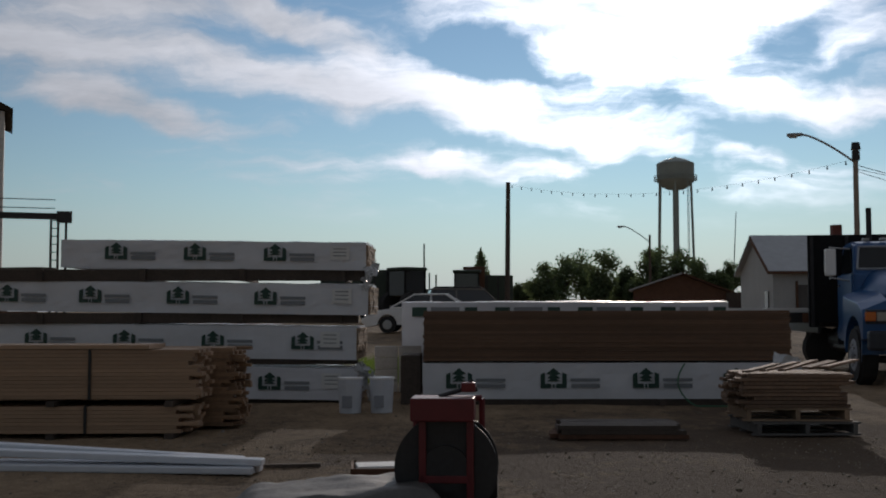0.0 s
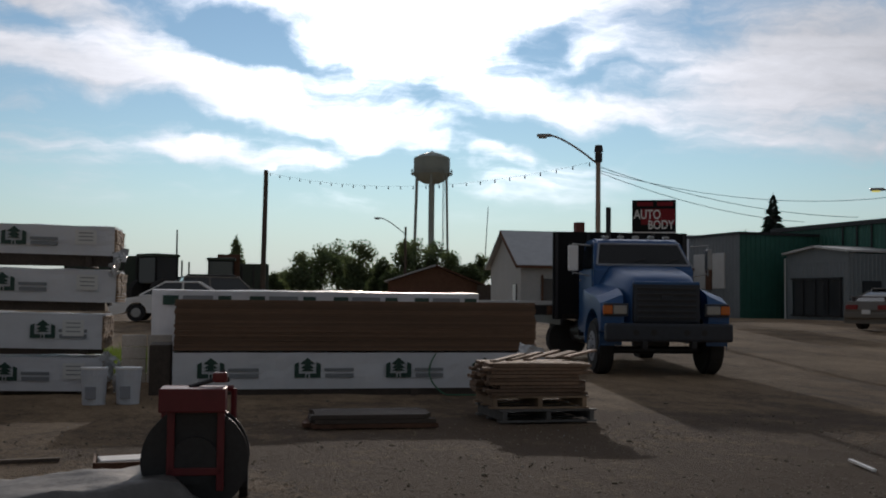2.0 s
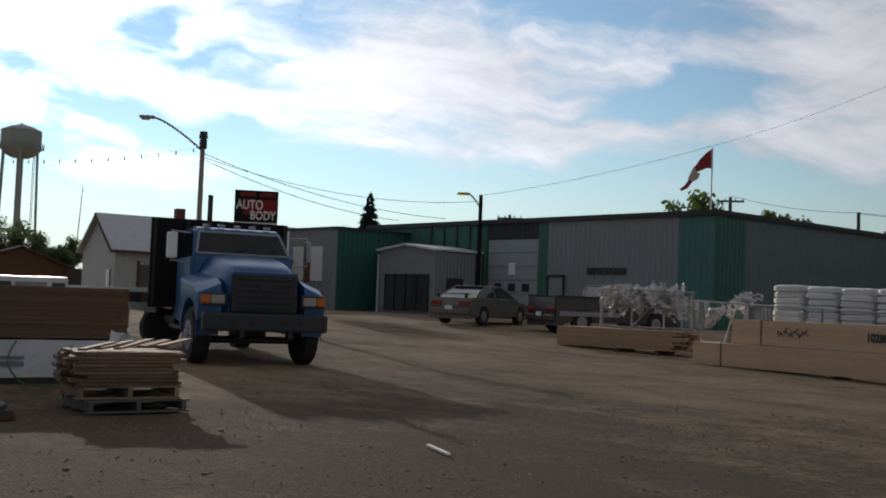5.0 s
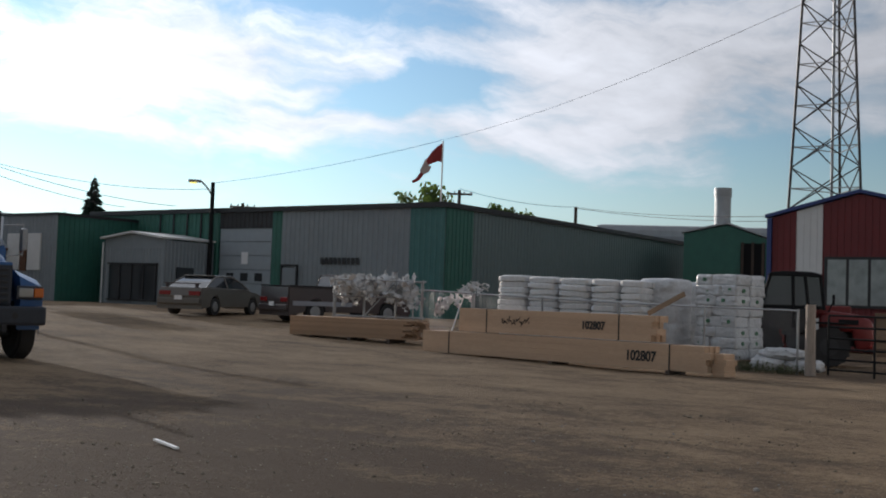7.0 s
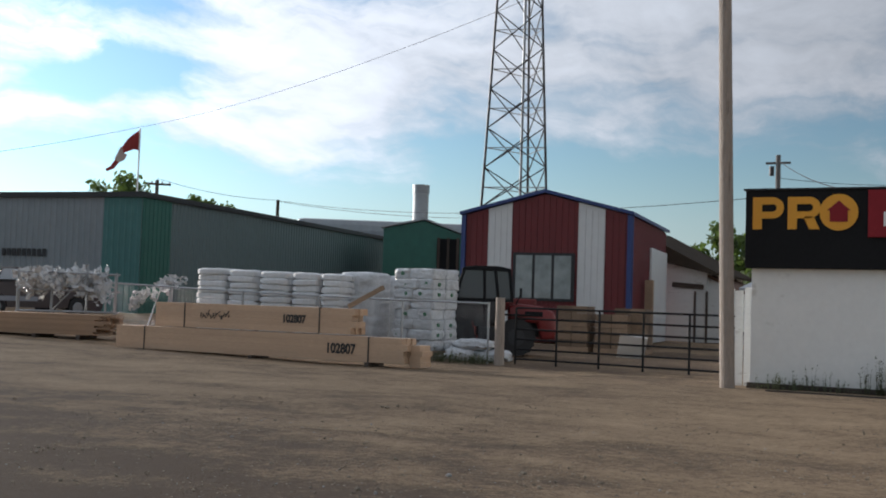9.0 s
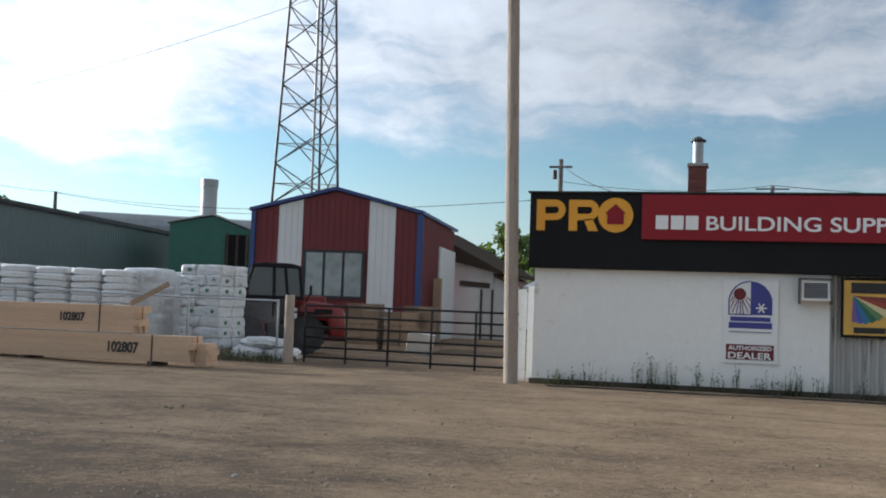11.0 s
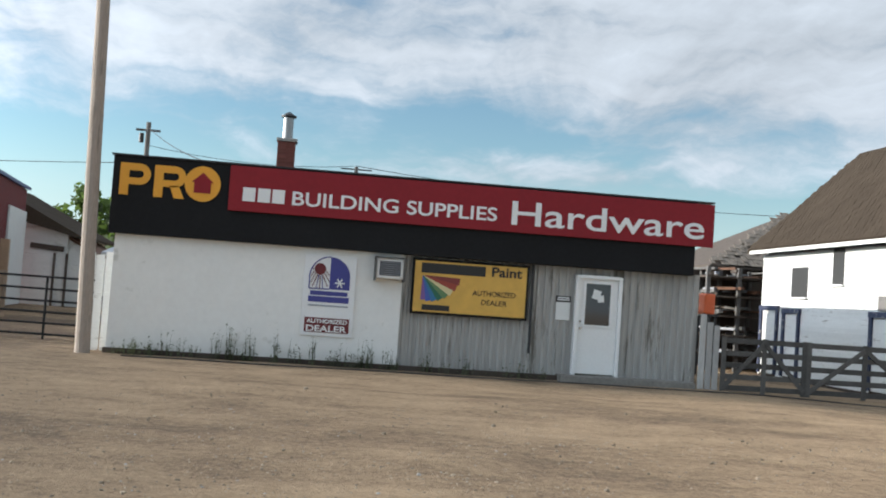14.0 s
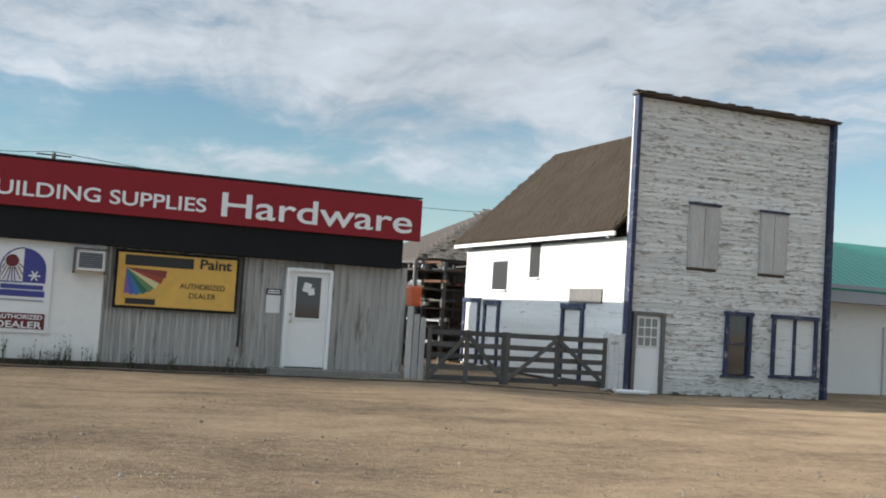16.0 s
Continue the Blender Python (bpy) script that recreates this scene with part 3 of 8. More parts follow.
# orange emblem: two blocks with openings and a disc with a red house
for y0, w in ((3.82, 0.58), (3.17, 0.60)):
    bm = B()
    box(bm, (SX - 0.16, y0 - 0.085, 3.37), (0.03, 0.17, 0.62))
    cy, cz = y0 - w + 0.205, 3.475
    box(bm, (SX - 0.16, (y0 - 0.17 + cy) / 2, 3.61), (0.03, y0 - 0.17 - cy, 0.14))
    box(bm, (SX - 0.16, (y0 - 0.17 + cy) / 2, 3.335), (0.03, y0 - 0.17 - cy, 0.13))
    ring = []
    for k in range(13):
        q = radians(-90 + 15 * k)
        c, e = math.cos(q), math.sin(q)
        ring.append([bm.verts.new((x, cy - r * c, cz + r * e)) for x, r in ((SX - 0.175, 0.205), (SX - 0.175, 0.07), (SX - 0.145, 0.07), (SX - 0.145, 0.205))])
    for lo, hi in zip(ring, ring[1:]):
        for k in range(4):
            bm.faces.new((lo[k], lo[(k + 1) % 4], hi[(k + 1) % 4], hi[k]))
    if y0 < 3.5:
        f = [bm.verts.new((x, cy + dy, z)) for x in (SX - 0.175, SX - 0.145) for dy, z in ((0.10, 3.30), (-0.08, 3.30), (-0.19, 3.06), (0.0, 3.06))]
        for q in ((0, 1, 2, 3), (7, 6, 5, 4), (0, 4, 5, 1), (1, 5, 6, 2), (2, 6, 7, 3), (3, 7, 4, 0)):
            bm.faces.new([f[i] for i in q])
    bmesh.ops.recalc_face_normals(bm, faces=bm.faces)
    part("logo", bm, sign_orange, store, "orange emblem block")
bm = B()
rod(bm, (SX - 0.15, 2.245, 3.38), (SX - 0.18, 2.245, 3.38), 0.345, seg=40)
disc = part("logo", bm, sign_orange, store, "orange disc")
bm = B()
prism(bm, [(-0.21, 0.03), (0, 0.22), (0.21, 0.03), (0.16, 0.03), (0.16, -0.18), (-0.16, -0.18), (-0.16, 0.03)], 0, 0.012)
bmesh.ops.transform(bm, matrix=Matrix.Translation((SX - 0.195, 2.245, 3.38)) @ Matrix.Rotation(radians(-90), 4, "Z"), verts=bm.verts)
part("logo", bm, sign_red, disc, "small red house shape")
part("footing", one(box, (SX - 0.03, -0.6, 0.03), (0.08, 9.0, 0.14)), dark_wood, store, "dark rotted footing board")
# door
door = part("door", one(box, (SX + 0.02, -5.825, 1.13), (0.05, 0.82, 1.94), bevel=0.008), white_trim, store, "white steel door with a glazed upper half")
bm = B()
box(bm, (SX + 0.0, -5.375, 1.14), (0.14, 0.07, 2.04), bevel=0.006)
box(bm, (SX + 0.0, -6.275, 1.14), (0.14, 0.07, 2.04), bevel=0.006)
box(bm, (SX + 0.0, -5.825, 2.135), (0.14, 0.83, 0.07), bevel=0.006)
part("door_frame", bm, white_trim, door)
part("glazing", one(box, (SX - 0.012, -5.815, 1.58), (0.02, 0.52, 0.84)), pane, door)
bm = B()
for c, s in (((-5.54, 1.58), (0.035, 0.92)), ((-6.09, 1.58), (0.035, 0.92)), ((-5.815, 2.02), (0.515, 0.035)), ((-5.815, 1.14), (0.515, 0.035))):
    box(bm, (SX - 0.015, c[0], c[1]), (0.03, s[0], s[1]))
part("glazing_bead", bm, white_trim, door)
bm = B()
box(bm, (SX - 0.026, -5.78, 1.78), (0.005, 0.16, 0.19), tilt=Matrix.Rotation(radians(14), 4, "X"))
box(bm, (SX - 0.030, -5.87, 1.70), (0.005, 0.13, 0.14), tilt=Matrix.Rotation(radians(-8), 4, "X"))
part("notice", bm, paper, door, "taped paper notices")
part("door_handle", one(rod, (SX - 0.005, -5.47, 1.08), (SX - 0.06, -5.47, 1.08), 0.028), chrome, door)
part("deadbolt", one(rod, (SX - 0.005, -5.47, 1.22), (SX - 0.03, -5.47, 1.22), 0.025), chrome, door)
bm = B()
box(bm, (SX + 0.085, -5.12, 1.40), (0.012, 0.29, 0.36))
note = part("notice", bm, paper, store, "white paper notice with a dark heading")
part("heading", one(box, (SX + 0.083, -5.12, 1.65), (0.014, 0.31, 0.12)), ink, note)
part("lettering", one(box, (SX + 0.074, -5.12, 1.675), (0.006, 0.24, 0.025)), sign_white, note)
part("lettering", one(box, (SX + 0.074, -5.12, 1.632), (0.006, 0.26, 0.025)), sign_white, note)
# air conditioner
ac = thing("air_conditioner", "beige window air conditioner set in the store wall", "air conditioner", (SX - 0.14, -1.51, 2.0))
part("casing", one(box, (0, 0, 0), (0.32, 0.54, 0.40), bevel=0.015), white_trim, ac)
part("grille_frame", one(box, (-0.165, 0, 0), (0.02, 0.50, 0.36), bevel=0.006), white_trim, ac)
part("grille_backing", one(box, (-0.172, 0, 0), (0.016, 0.42, 0.29)), dark_steel, ac)
for i in range(7):
    part("slat", one(box, (-0.183, 0, -0.12 + i * 0.04), (0.008, 0.41, 0.012)), sign_grey, ac)
bm = B()
box(bm, (-0.05, 0.285, -0.02), (0.34, 0.03, 0.46))
box(bm, (-0.05, -0.285, -0.02), (0.34, 0.03, 0.46))
box(bm, (-0.05, 0, 0.215), (0.34, 0.60, 0.03))
part("bracket", bm, weathered, ac)


def flat_sign(name, label, y_left, y_right, z0, z1, material, x=SX):
    w = y_left - y_right
    ob = thing(name, label, "sign", (x, (y_left + y_right) / 2, (z0 + z1) / 2))
    part("panel", one(box, (-0.02, 0, 0), (0.03, w, z1 - z0), bevel=0.004), material, ob)
    return ob


# window dealer's sign: arch with sun and snowflake
s1 = flat_sign("dealer_sign", "white sign with arched window emblem, sun and snowflake", 0.16, -0.86, 0.58, 2.18, sign_white)


def arch_half(bm, x, side, r, cy, cz, thick, drop):
    pts = [(0, -drop)] + [(side * r * math.sin(a), r * math.cos(a)) for a in [math.pi / 2 - i * math.pi / 20 for i in range(11)]]
    pts = [(side * r, -drop), *pts[1:], (0, -drop)]
    f = [bm.verts.new((x, cy + p, cz + q)) for p, q in pts]
    k = [bm.verts.new((x + thick, cy + p, cz + q)) for p, q in pts]
    bm.faces.new(f), bm.faces.new(k[::-1])
    for i in range(len(pts)):
        bm.faces.new((f[i], k[i], k[(i + 1) % len(pts)], f[(i + 1) % len(pts)]))
    bmesh.ops.recalc_face_normals(bm, faces=bm.faces)


bm = B()
arch_half(bm, -0.042, -1, 0.40, 0.0, 0.37, 0.006, 0.24)
part("emblem", bm, sign_blue, s1, "dark blue arch half")
bm = B()
rod(bm, (-0.036, 0.20, 0.52), (-0.046, 0.20, 0.52), 0.115, seg=24)
for a in range(-80, 100, 23):
    q = radians(a - 100)
    c, s = math.cos(q), math.sin(q)
    y1, z1 = max(-0.0, min(0.37, 0.20 - c * 0.38)), 0.52 + s * 0.38
    rod(bm, (-0.04, 0.20 - c * 0.13, 0.52 + s * 0.13), (-0.04, y1, max(z1, 0.14)), 0.009, seg=5)
part("emblem", bm, dark_red, s1, "red sun with rays")
bm = B()
for a in range(0, 180, 60):
    c, s = math.cos(radians(a)) * 0.10, math.sin(radians(a)) * 0.10
    rod(bm, (-0.046, -0.20 - c, 0.26 - s), (-0.046, -0.20 + c, 0.26 + s), 0.016, seg=5)
part("emblem", bm, sign_white, s1, "white snowflake")
bm = B()
for (a, c), (b, d) in zip([(0.40 * math.cos(i * math.pi / 16 + 0.01), 0.40 * math.sin(i * math.pi / 16)) for i in range(8)], [(0.40 * math.cos((i + 1) * math.pi / 16), 0.40 * math.sin((i + 1) * math.pi / 16)) for i in range(8)]):
    rod(bm, (-0.04, a, 0.37 + c), (-0.04, b, 0.37 + d), 0.012, seg=5)
rod(bm, (-0.04, 0.40, 0.13), (-0.04, 0.40, 0.37), 0.012, seg=5)
rod(bm, (-0.04, 0.40, 0.13), (-0.04, 0.0, 0.13), 0.012, seg=5)
rod(bm, (-0.04, 0.26, 0.13), (-0.04, 0.22, 0.40), 0.009, seg=5)
rod(bm, (-0.04, 0.13, 0.13), (-0.04, 0.16, 0.40), 0.009, seg=5)
part("emblem", bm, sign_blue, s1, "blue outline of the arch")
part("lettering", one(box, (-0.04, 0.0, 0.045), (0.008, 0.74, 0.085)), sign_blue, s1, "blue bar of the maker's name")
part("lettering", one(box, (-0.04, 0.0, -0.075), (0.008, 0.80, 0.115)), sign_blue, s1, "blue bar of the maker's name")
part("lettering", one(box, (-0.04, 0.0, -0.20), (0.008, 0.78, 0.03)), sign_grey, s1)
rb = part("banner", one(box, (-0.04, 0.0, -0.585), (0.01, 0.88, 0.29)), dark_red, s1, "red banner with white words")
lettering("lettering", "AUTHORIZED", 0.11, west(-0.052, 0.40, -0.545), sign_white, rb, wide=0.80, depth=0.003, bold=0.003)
lettering("lettering", "DEALER", 0.17, west(-0.052, 0.40, -0.71), sign_white, rb, wide=0.80, depth=0.003, bold=0.004)

# paint dealer's sign: yellow with a colour fan
s2 = flat_sign("paint_sign", "yellow paint dealer sign with a rainbow colour fan", -1.98, -4.36, 1.15, 2.27, black_fascia, SX + 0.02)
yl = part("face", one(box, (-0.04, 0, 0), (0.012, 2.28, 1.02)), sign_yellow, s2, "yellow sign face")
bm = B()
box(bm, (-0.05, 0.36, 0.37), (0.008, 1.30, 0.20), bevel=0.0)
part("lettering", bm, ink, yl, "black bar of the maker's name")
lettering("lettering", "Paint", 0.27, west(-0.05, -0.42, 0.29), ink, yl, wide=0.62, depth=0.004, bold=0.006)
lettering("lettering", "AUTHORIZED", 0.15, west(-0.05, -0.05, -0.12), ink, yl, wide=0.88, depth=0.003)
lettering("lettering", "DEALER", 0.15, west(-0.05, -0.24, -0.30), ink, yl, wide=0.52, depth=0.003)
part("lettering", one(box, (-0.05, 0.68, -0.42), (0.008, 0.56, 0.11)), ink, yl)
fan = [(0.20, 0.10, 0.30), (0.05, 0.10, 0.40), (0.03, 0.16, 0.32), (0.02, 0.13, 0.08), (0.12, 0.22, 0.10), (0.62, 0.55, 0.30), (0.30, 0.05, 0.03), (0.20, 0.035, 0.03)]
apex = Vector((-0.056, 0.98, 0.22))
for i, c in enumerate(fan):
    a0, a1 = -92 + i * 11.3, -92 + (i + 1) * 11.3
    r = 0.52 + 0.035 * i
    bm = B()
    f = [bm.verts.new(apex), *[bm.verts.new(apex + Vector((0, -r * math.cos(radians(a)), r * math.sin(radians(a)) * 0.95))) for a in (a0, a1)]]
    k = [bm.verts.new(v.co + Vector((0.006, 0, 0))) for v in f]
    bm.faces.new(f), bm.faces.new(k[::-1])
    for j in range(3):
        bm.faces.new((f[j], k[j], k[(j + 1) % 3], f[(j + 1) % 3]))
    part("fan_blade", bm, surface("fan_paint", c, 0.5, vary=0.05, bump=0.0), yl)

# chimney on the store
chim = thing("chimney", "square red brick chimney with a metal flue and cap", "chimney", (SX + 4.0, 0.82, 3.4))
part("shaft", one(box, (0, 0, 0.75), (0.40, 0.40, 1.5)), brick_red, chim)
part("crown", one(box, (0, 0, 1.54), (0.48, 0.48, 0.08), bevel=0.02), concrete, chim)
part("flue", one(rod, (0, 0, 1.55), (0, 0, 2.08), 0.12, seg=16), zinc, chim)
bm = B()
rod(bm, (0, 0, 2.10), (0, 0, 2.14), 0.18, seg=16)
rod(bm, (0, 0, 2.14), (0, 0, 2.22), 0.16, 0.04, seg=16)
part("cap", bm, dark_steel, chim)

# ---- old false-front building: front at x 21.5, y -13.45 to -19.2 ----
OY0, OY1, OZ = -13.45, -19.2, -0.13
old = thing("false_front_house", "two-storey false-front house in peeling white clapboard", "building", (0, 0, 0))
part("wall", one(box, (SX + 0.17, (OY0 + OY1) / 2, 3.35), (0.26, 5.7, 6.96)), dark_wood, old, "boarded front wall behind the clapboards")
part("wall", one(box, (26.4, OY0 - 0.15, 1.65), (9.3, 0.24, 3.6)), dark_wood, old)
part("wall", one(box, (26.4, OY1 + 0.15, 1.65), (9.3, 0.24, 3.6)), dark_wood, old)
part("wall", one(box, (31.0, (OY0 + OY1) / 2, 1.65), (0.24, 5.7, 3.6)), dark_wood, old)
ridge, eave = 6.71, 3.55
ym = (OY0 + OY1) / 2


def roof_slope(x0, x1, ya, za, yb, zb, thick=0.1):
    """A sloping slab between the eave (ya, za) and the ridge (yb, zb); hipped back along x at the far end."""
    bm = B()
    lo = [(x0, ya, za), (x1, ya, za), (x1 - 0.4, yb, zb), (x0, yb, zb)]
    f = [bm.verts.new(p) for p in lo]
    k = [bm.verts.new((p[0], p[1], p[2] + thick)) for p in lo]
    bm.faces.new(f), bm.faces.new(k[::-1])
    for j in range(4):
        bm.faces.new((f[j], k[j], k[(j + 1) % 4], f[(j + 1) % 4]))
    bmesh.ops.recalc_face_normals(bm, faces=bm.faces)
    return bm


old_roof = part("roof", roof_slope(SX + 0.3, 31.5, OY0 + 0.35, eave, ym, ridge), shingle, old, "steep brown shingled roof")
part("roof", roof_slope(SX + 0.3, 31.5, OY1 - 0.35, eave, ym, ridge), shingle, old)
bm = B()
prism(bm, [(31.02, 3.4), (31.16, 3.4), (31.16, 3.5), (31.02, 3.5)], OY0, OY1)
part("gable", one(prism, [(OY0, 3.45), (ym, 6.3), (OY1, 3.45)], 30.9, 31.1), board_white, old).matrix_basis = Matrix(((0, 1, 0, 0), (1, 0, 0, 0), (0, 0, 1, 0), (0, 0, 0, 1)))
part("fascia_board", bm, white_trim, old)
part("fascia_board", one(box, (26.5, OY0 + 0.34, 3.56), (9.6, 0.05, 0.10)), board_white, old)
bm = B()
box(bm, (SX - 0.02, (OY0 + OY1) / 2, 6.86), (0.36, 5.95, 0.05))
for i in range(24):
    box(bm, (SX - 0.17 + 0.03 * math.sin(i * 5), OY0 + 0.1 - i * 0.255, 6.89 + 0.014 * math.sin(i * 9)), (0.14, 0.24, 0.022), tilt=Matrix.Rotation(radians(5 * math.sin(i * 3.3)), 4, "Z"))
part("cornice", bm, dark_wood, old, "ragged dark cornice shingles")
for y in (OY0 + 0.02, OY1 - 0.02):
    part("corner_board", one(box, (SX - 0.02, y, 3.35), (0.17, 0.11, 6.94)), old_blue, old, "faded blue corner board")
part("corner_board", one(box, (SX + 0.09, OY0 + 0.05, 5.2), (0.06, 0.03, 3.2)), board_white, old)


def old_window(y0, y1, z0, z1, fill, fill_label, mull=0, sill=True):
    w = part("window", one(box, (SX + 0.04, (y0 + y1) / 2, (z0 + z1) / 2), (0.05, y0 - y1, z1 - z0)), fill, old, fill_label)
    bm = B()
    for y in (y0, y1):
        box(bm, (SX - 0.015, y, (z0 + z1) / 2), (0.10, 0.08, z1 - z0 + 0.1))
    box(bm, (SX - 0.02, (y0 + y1) / 2, z1 + 0.02), (0.12, y0 - y1 + 0.16, 0.10))
    for i in range(mull):
        box(bm, (SX + 0.0, y0 + (y1 - y0) * (i + 1) / (mull + 1), (z0 + z1) / 2), (0.07, 0.07, z1 - z0))
    part("window_frame", bm, old_blue, w, "faded blue frame")
    if sill:
        part("sill", one(box, (SX - 0.05, (y0 + y1) / 2, z0 - 0.05), (0.16, y0 - y1 + 0.2, 0.05)), old_blue, w)
    return w


for y0, y1 in ((-15.0, -15.86), (-17.08, -17.9)):
    w = part("window", one(box, (SX + 0.0, (y0 + y1) / 2, 3.66), (0.06, y0 - y1, 1.52)), ply_grey, old, "boarded-up upper window")
    part("head", one(box, (SX - 0.03, (y0 + y1) / 2, 4.43), (0.09, y0 - y1 + 0.05, 0.05)), old_blue, w)
    part("plank", one(box, (SX - 0.036, (y0 + y1) / 2 + 0.20, 3.65), (0.02, 0.36, 1.46)), ply_grey, w)
    part("plank", one(box, (SX - 0.036, (y0 + y1) / 2 - 0.19, 3.64), (0.02, 0.36, 1.44)), ply_grey, w)
w = old_window(-16.22, -16.90, 0.42, 1.86, pane, "double-hung window with dark glass")
part("meeting_rail", one(box, (SX + 0.0, -16.56, 1.15), (0.06, 0.66, 0.05)), old_blue, w)
old_window(-17.62, -18.92, 0.45, 1.86, board_white, "wide window filled with white boards", 1)
d = part("door", one(box, (SX + 0.03, -14.0, 0.78), (0.06, 0.70, 1.80)), white_trim, old, "white panelled door with small panes")
part("glazing", one(box, (SX - 0.004, -14.0, 1.30), (0.01, 0.54, 0.66)), pane_pale, d)
bm = B()
for i in range(4):
    box(bm, (SX - 0.012, -13.73 - i * 0.18, 1.30), (0.012, 0.025, 0.68))
for i in range(4):
    box(bm, (SX - 0.014, -14.0, 0.97 + i * 0.22), (0.012, 0.55, 0.025))
part("glazing_bar", bm, white_trim, d)
bm = B()
for y in (-13.61, -14.40):
    box(bm, (SX - 0.02, y, 0.82), (0.10, 0.09, 1.9))
box(bm, (SX - 0.02, -14.0, 1.73), (0.10, 0.7, 0.09))
part("door_frame", bm, weathered, d)

# ---- long grey and green steel building ----
GA = thing("steel_hall", "long low grey and green steel-clad hall", "building", (35.0, 31.4, 0.5), 7.0)
H = 5.1


def gwall(name, s0, s1, z0, z1, material, label="", off=0.0, rib=0.30):
    """Cladding on the west front between s0 and s1 along it."""
    bm = ribbed(s1 - s0, z1 - z0, rib, 0.035, 0.6)
    return part(name, facing_west(bm, -off, s1, z0), material, GA, label)


gwall("cladding", 0, 1.9, 0, H, lit_green_steel, "ribbed green steel, coloured paler as lit")
gwall("cladding", 1.9, 9.7, 0, H, grey_steel, "ribbed grey steel")
gwall("cladding", 9.7, 10.35, 0, H, green_steel)
gwall("cladding", 10.35, 14.05, 4.2, H, dark_steel)
gwall("cladding", 14.05, 14.75, 0, H, green_steel)
gwall("cladding", 14.75, 24.5, 0, H, green_steel)
part("overhead_door", one(box, (0.12, 12.2, 2.1), (0.1, 3.66, 4.2)), grey_steel, GA, "tall grey overhead door")
od = bpy.data.objects["overhead_door"]
for i in range(6):
    part("panel", one(box, (0.05, 12.2, 0.36 + i * 0.70), (0.05, 3.6, 0.66), bevel=0.01), door_pale, od)
for y in (11.2, 12.2, 13.2):
    part("pane", one(box, (0.015, y, 1.75), (0.03, 0.5, 0.4)), pane, od)
part("notice", one(box, (0.012, 12.2, 2.7), (0.02, 0.45, 0.6)), sign_white, od)
pd = part("door", one(box, (-0.07, 9.05, 1.15), (0.06, 0.9, 2.2)), grey_steel, GA, "grey side door")
bm = B()
for y in (8.55, 9.55):
    box(bm, (-0.08, y, 1.18), (0.1, 0.09, 2.36))
box(bm, (-0.08, 9.05, 2.36), (0.1, 1.09, 0.09))
part("door_frame", bm, dark_steel, pd)
bm = B()
for i in range(9):
    box(bm, (-0.06, 7.0 - i * 0.27, 2.6), (0.02, 0.2, 0.32))
part("lettering", bm, dark_steel, GA, "worn dark lettering")
part("cladding", ribbed(26.9, H, 0.30, 0.035, 0.6), shaded_grey_steel, GA, "ribbed green-grey steel side, coloured darker as shaded")
part("cladding", one(box, (1.1, -0.03, H / 2), (2.1, 0.05, H)), green_steel, GA, "green corner panel")
bm = B()
for i in range(7):
    box(bm, (0.2 + i * 0.3, -0.06, H / 2), (0.05, 0.03, H))
part("rib", bm, green_steel, GA)
part("wall", one(box, (26.9, 12, H / 2), (0.2, 24, H)), grey_steel, GA)
part("wall", one(box, (13.4, 24.4, H / 2), (26.8, 0.2, H)), grey_steel, GA)
bm = B()
box(bm, (13.4, 12.1, H + 0.06), (27.1, 24.6, 0.16))
part("roof", bm, dark_steel, GA)
bm = B()
box(bm, (-0.08, 12.1, H + 0.02), (0.16, 24.7, 0.22))
part("eave_trim", bm, dark_steel, GA)
part("eave_trim", one(box, (13.4, -0.1, H + 0.02), (27, 0.16, 0.22)), dark_steel, GA)
# projecting block
blk = part("cladding", facing_west(ribbed(4.75, 4.55, 0.3, 0.035, 0.6), -5.0, 25.25, 0.05), grey_steel, GA, "projecting grey bay")
part("cladding", one(box, (-2.5, 20.52, 2.3), (5.0, 0.08, 4.55)), green_steel, GA, "green flank of the bay")
bm = B()
for i in range(17):
    box(bm, (-4.9 + i * 0.3, 20.46, 2.3), (0.05, 0.04, 4.55))
part("rib", bm, green_steel, GA)
part("roof", one(box, (-2.5, 22.85, 4.64), (5.2, 4.95, 0.14)), dark_steel, GA)
for y in (24.1, 22.3):
    part("window", one(box, (-5.06, y, 2.7), (0.08, 1.1, 1.9), bevel=0.02), white_steel, GA, "white-painted shopfront panel")
part("window", one(box, (-5.07, 23.2, 2.7), (0.08, 0.5, 2.0)), rusty, GA)
for i in range(4):
    part("post", one(box, (-0.06, 15.4 + i * 1.05, 4.2), (0.05, 0.09, 1.6)), dark_steel, GA)
# annex with shop window
AN = thing("shop_annex", "small grey clad shop annex with a wide window", "building", (30.05, 45.3, 0.50), 7.0)
bm = ribbed(4.6, 3.0, 0.24, 0.03, 0.6)
part("cladding", facing_west(bm, 0, 4.6, 0), grey_steel, AN)
bm = B()
prism(bm, [(0, 0), (0, 0.50), (2.3, 0.78), (4.6, 0.50), (4.6, 0)], 0, 0.06)
bmesh.ops.transform(bm, matrix=Matrix.Translation((0, 4.6, 3.0)) @ Matrix.Rotation(radians(-90), 4, "Z"), verts=bm.verts)
part("gable", bm, grey_steel, AN)
part("cladding", ribbed(3.2, 3.4, 0.24, 0.03, 0.6), grey_steel, AN)
part("wall", one(box, (1.6, 4.5, 1.6), (3.1, 0.1, 3.2)), grey_steel, AN)
bm = B()
box(bm, (1.5, 1.15, 3.66), (3.5, 2.5, 0.1), tilt=Matrix.Rotation(radians(7), 4, "X"))
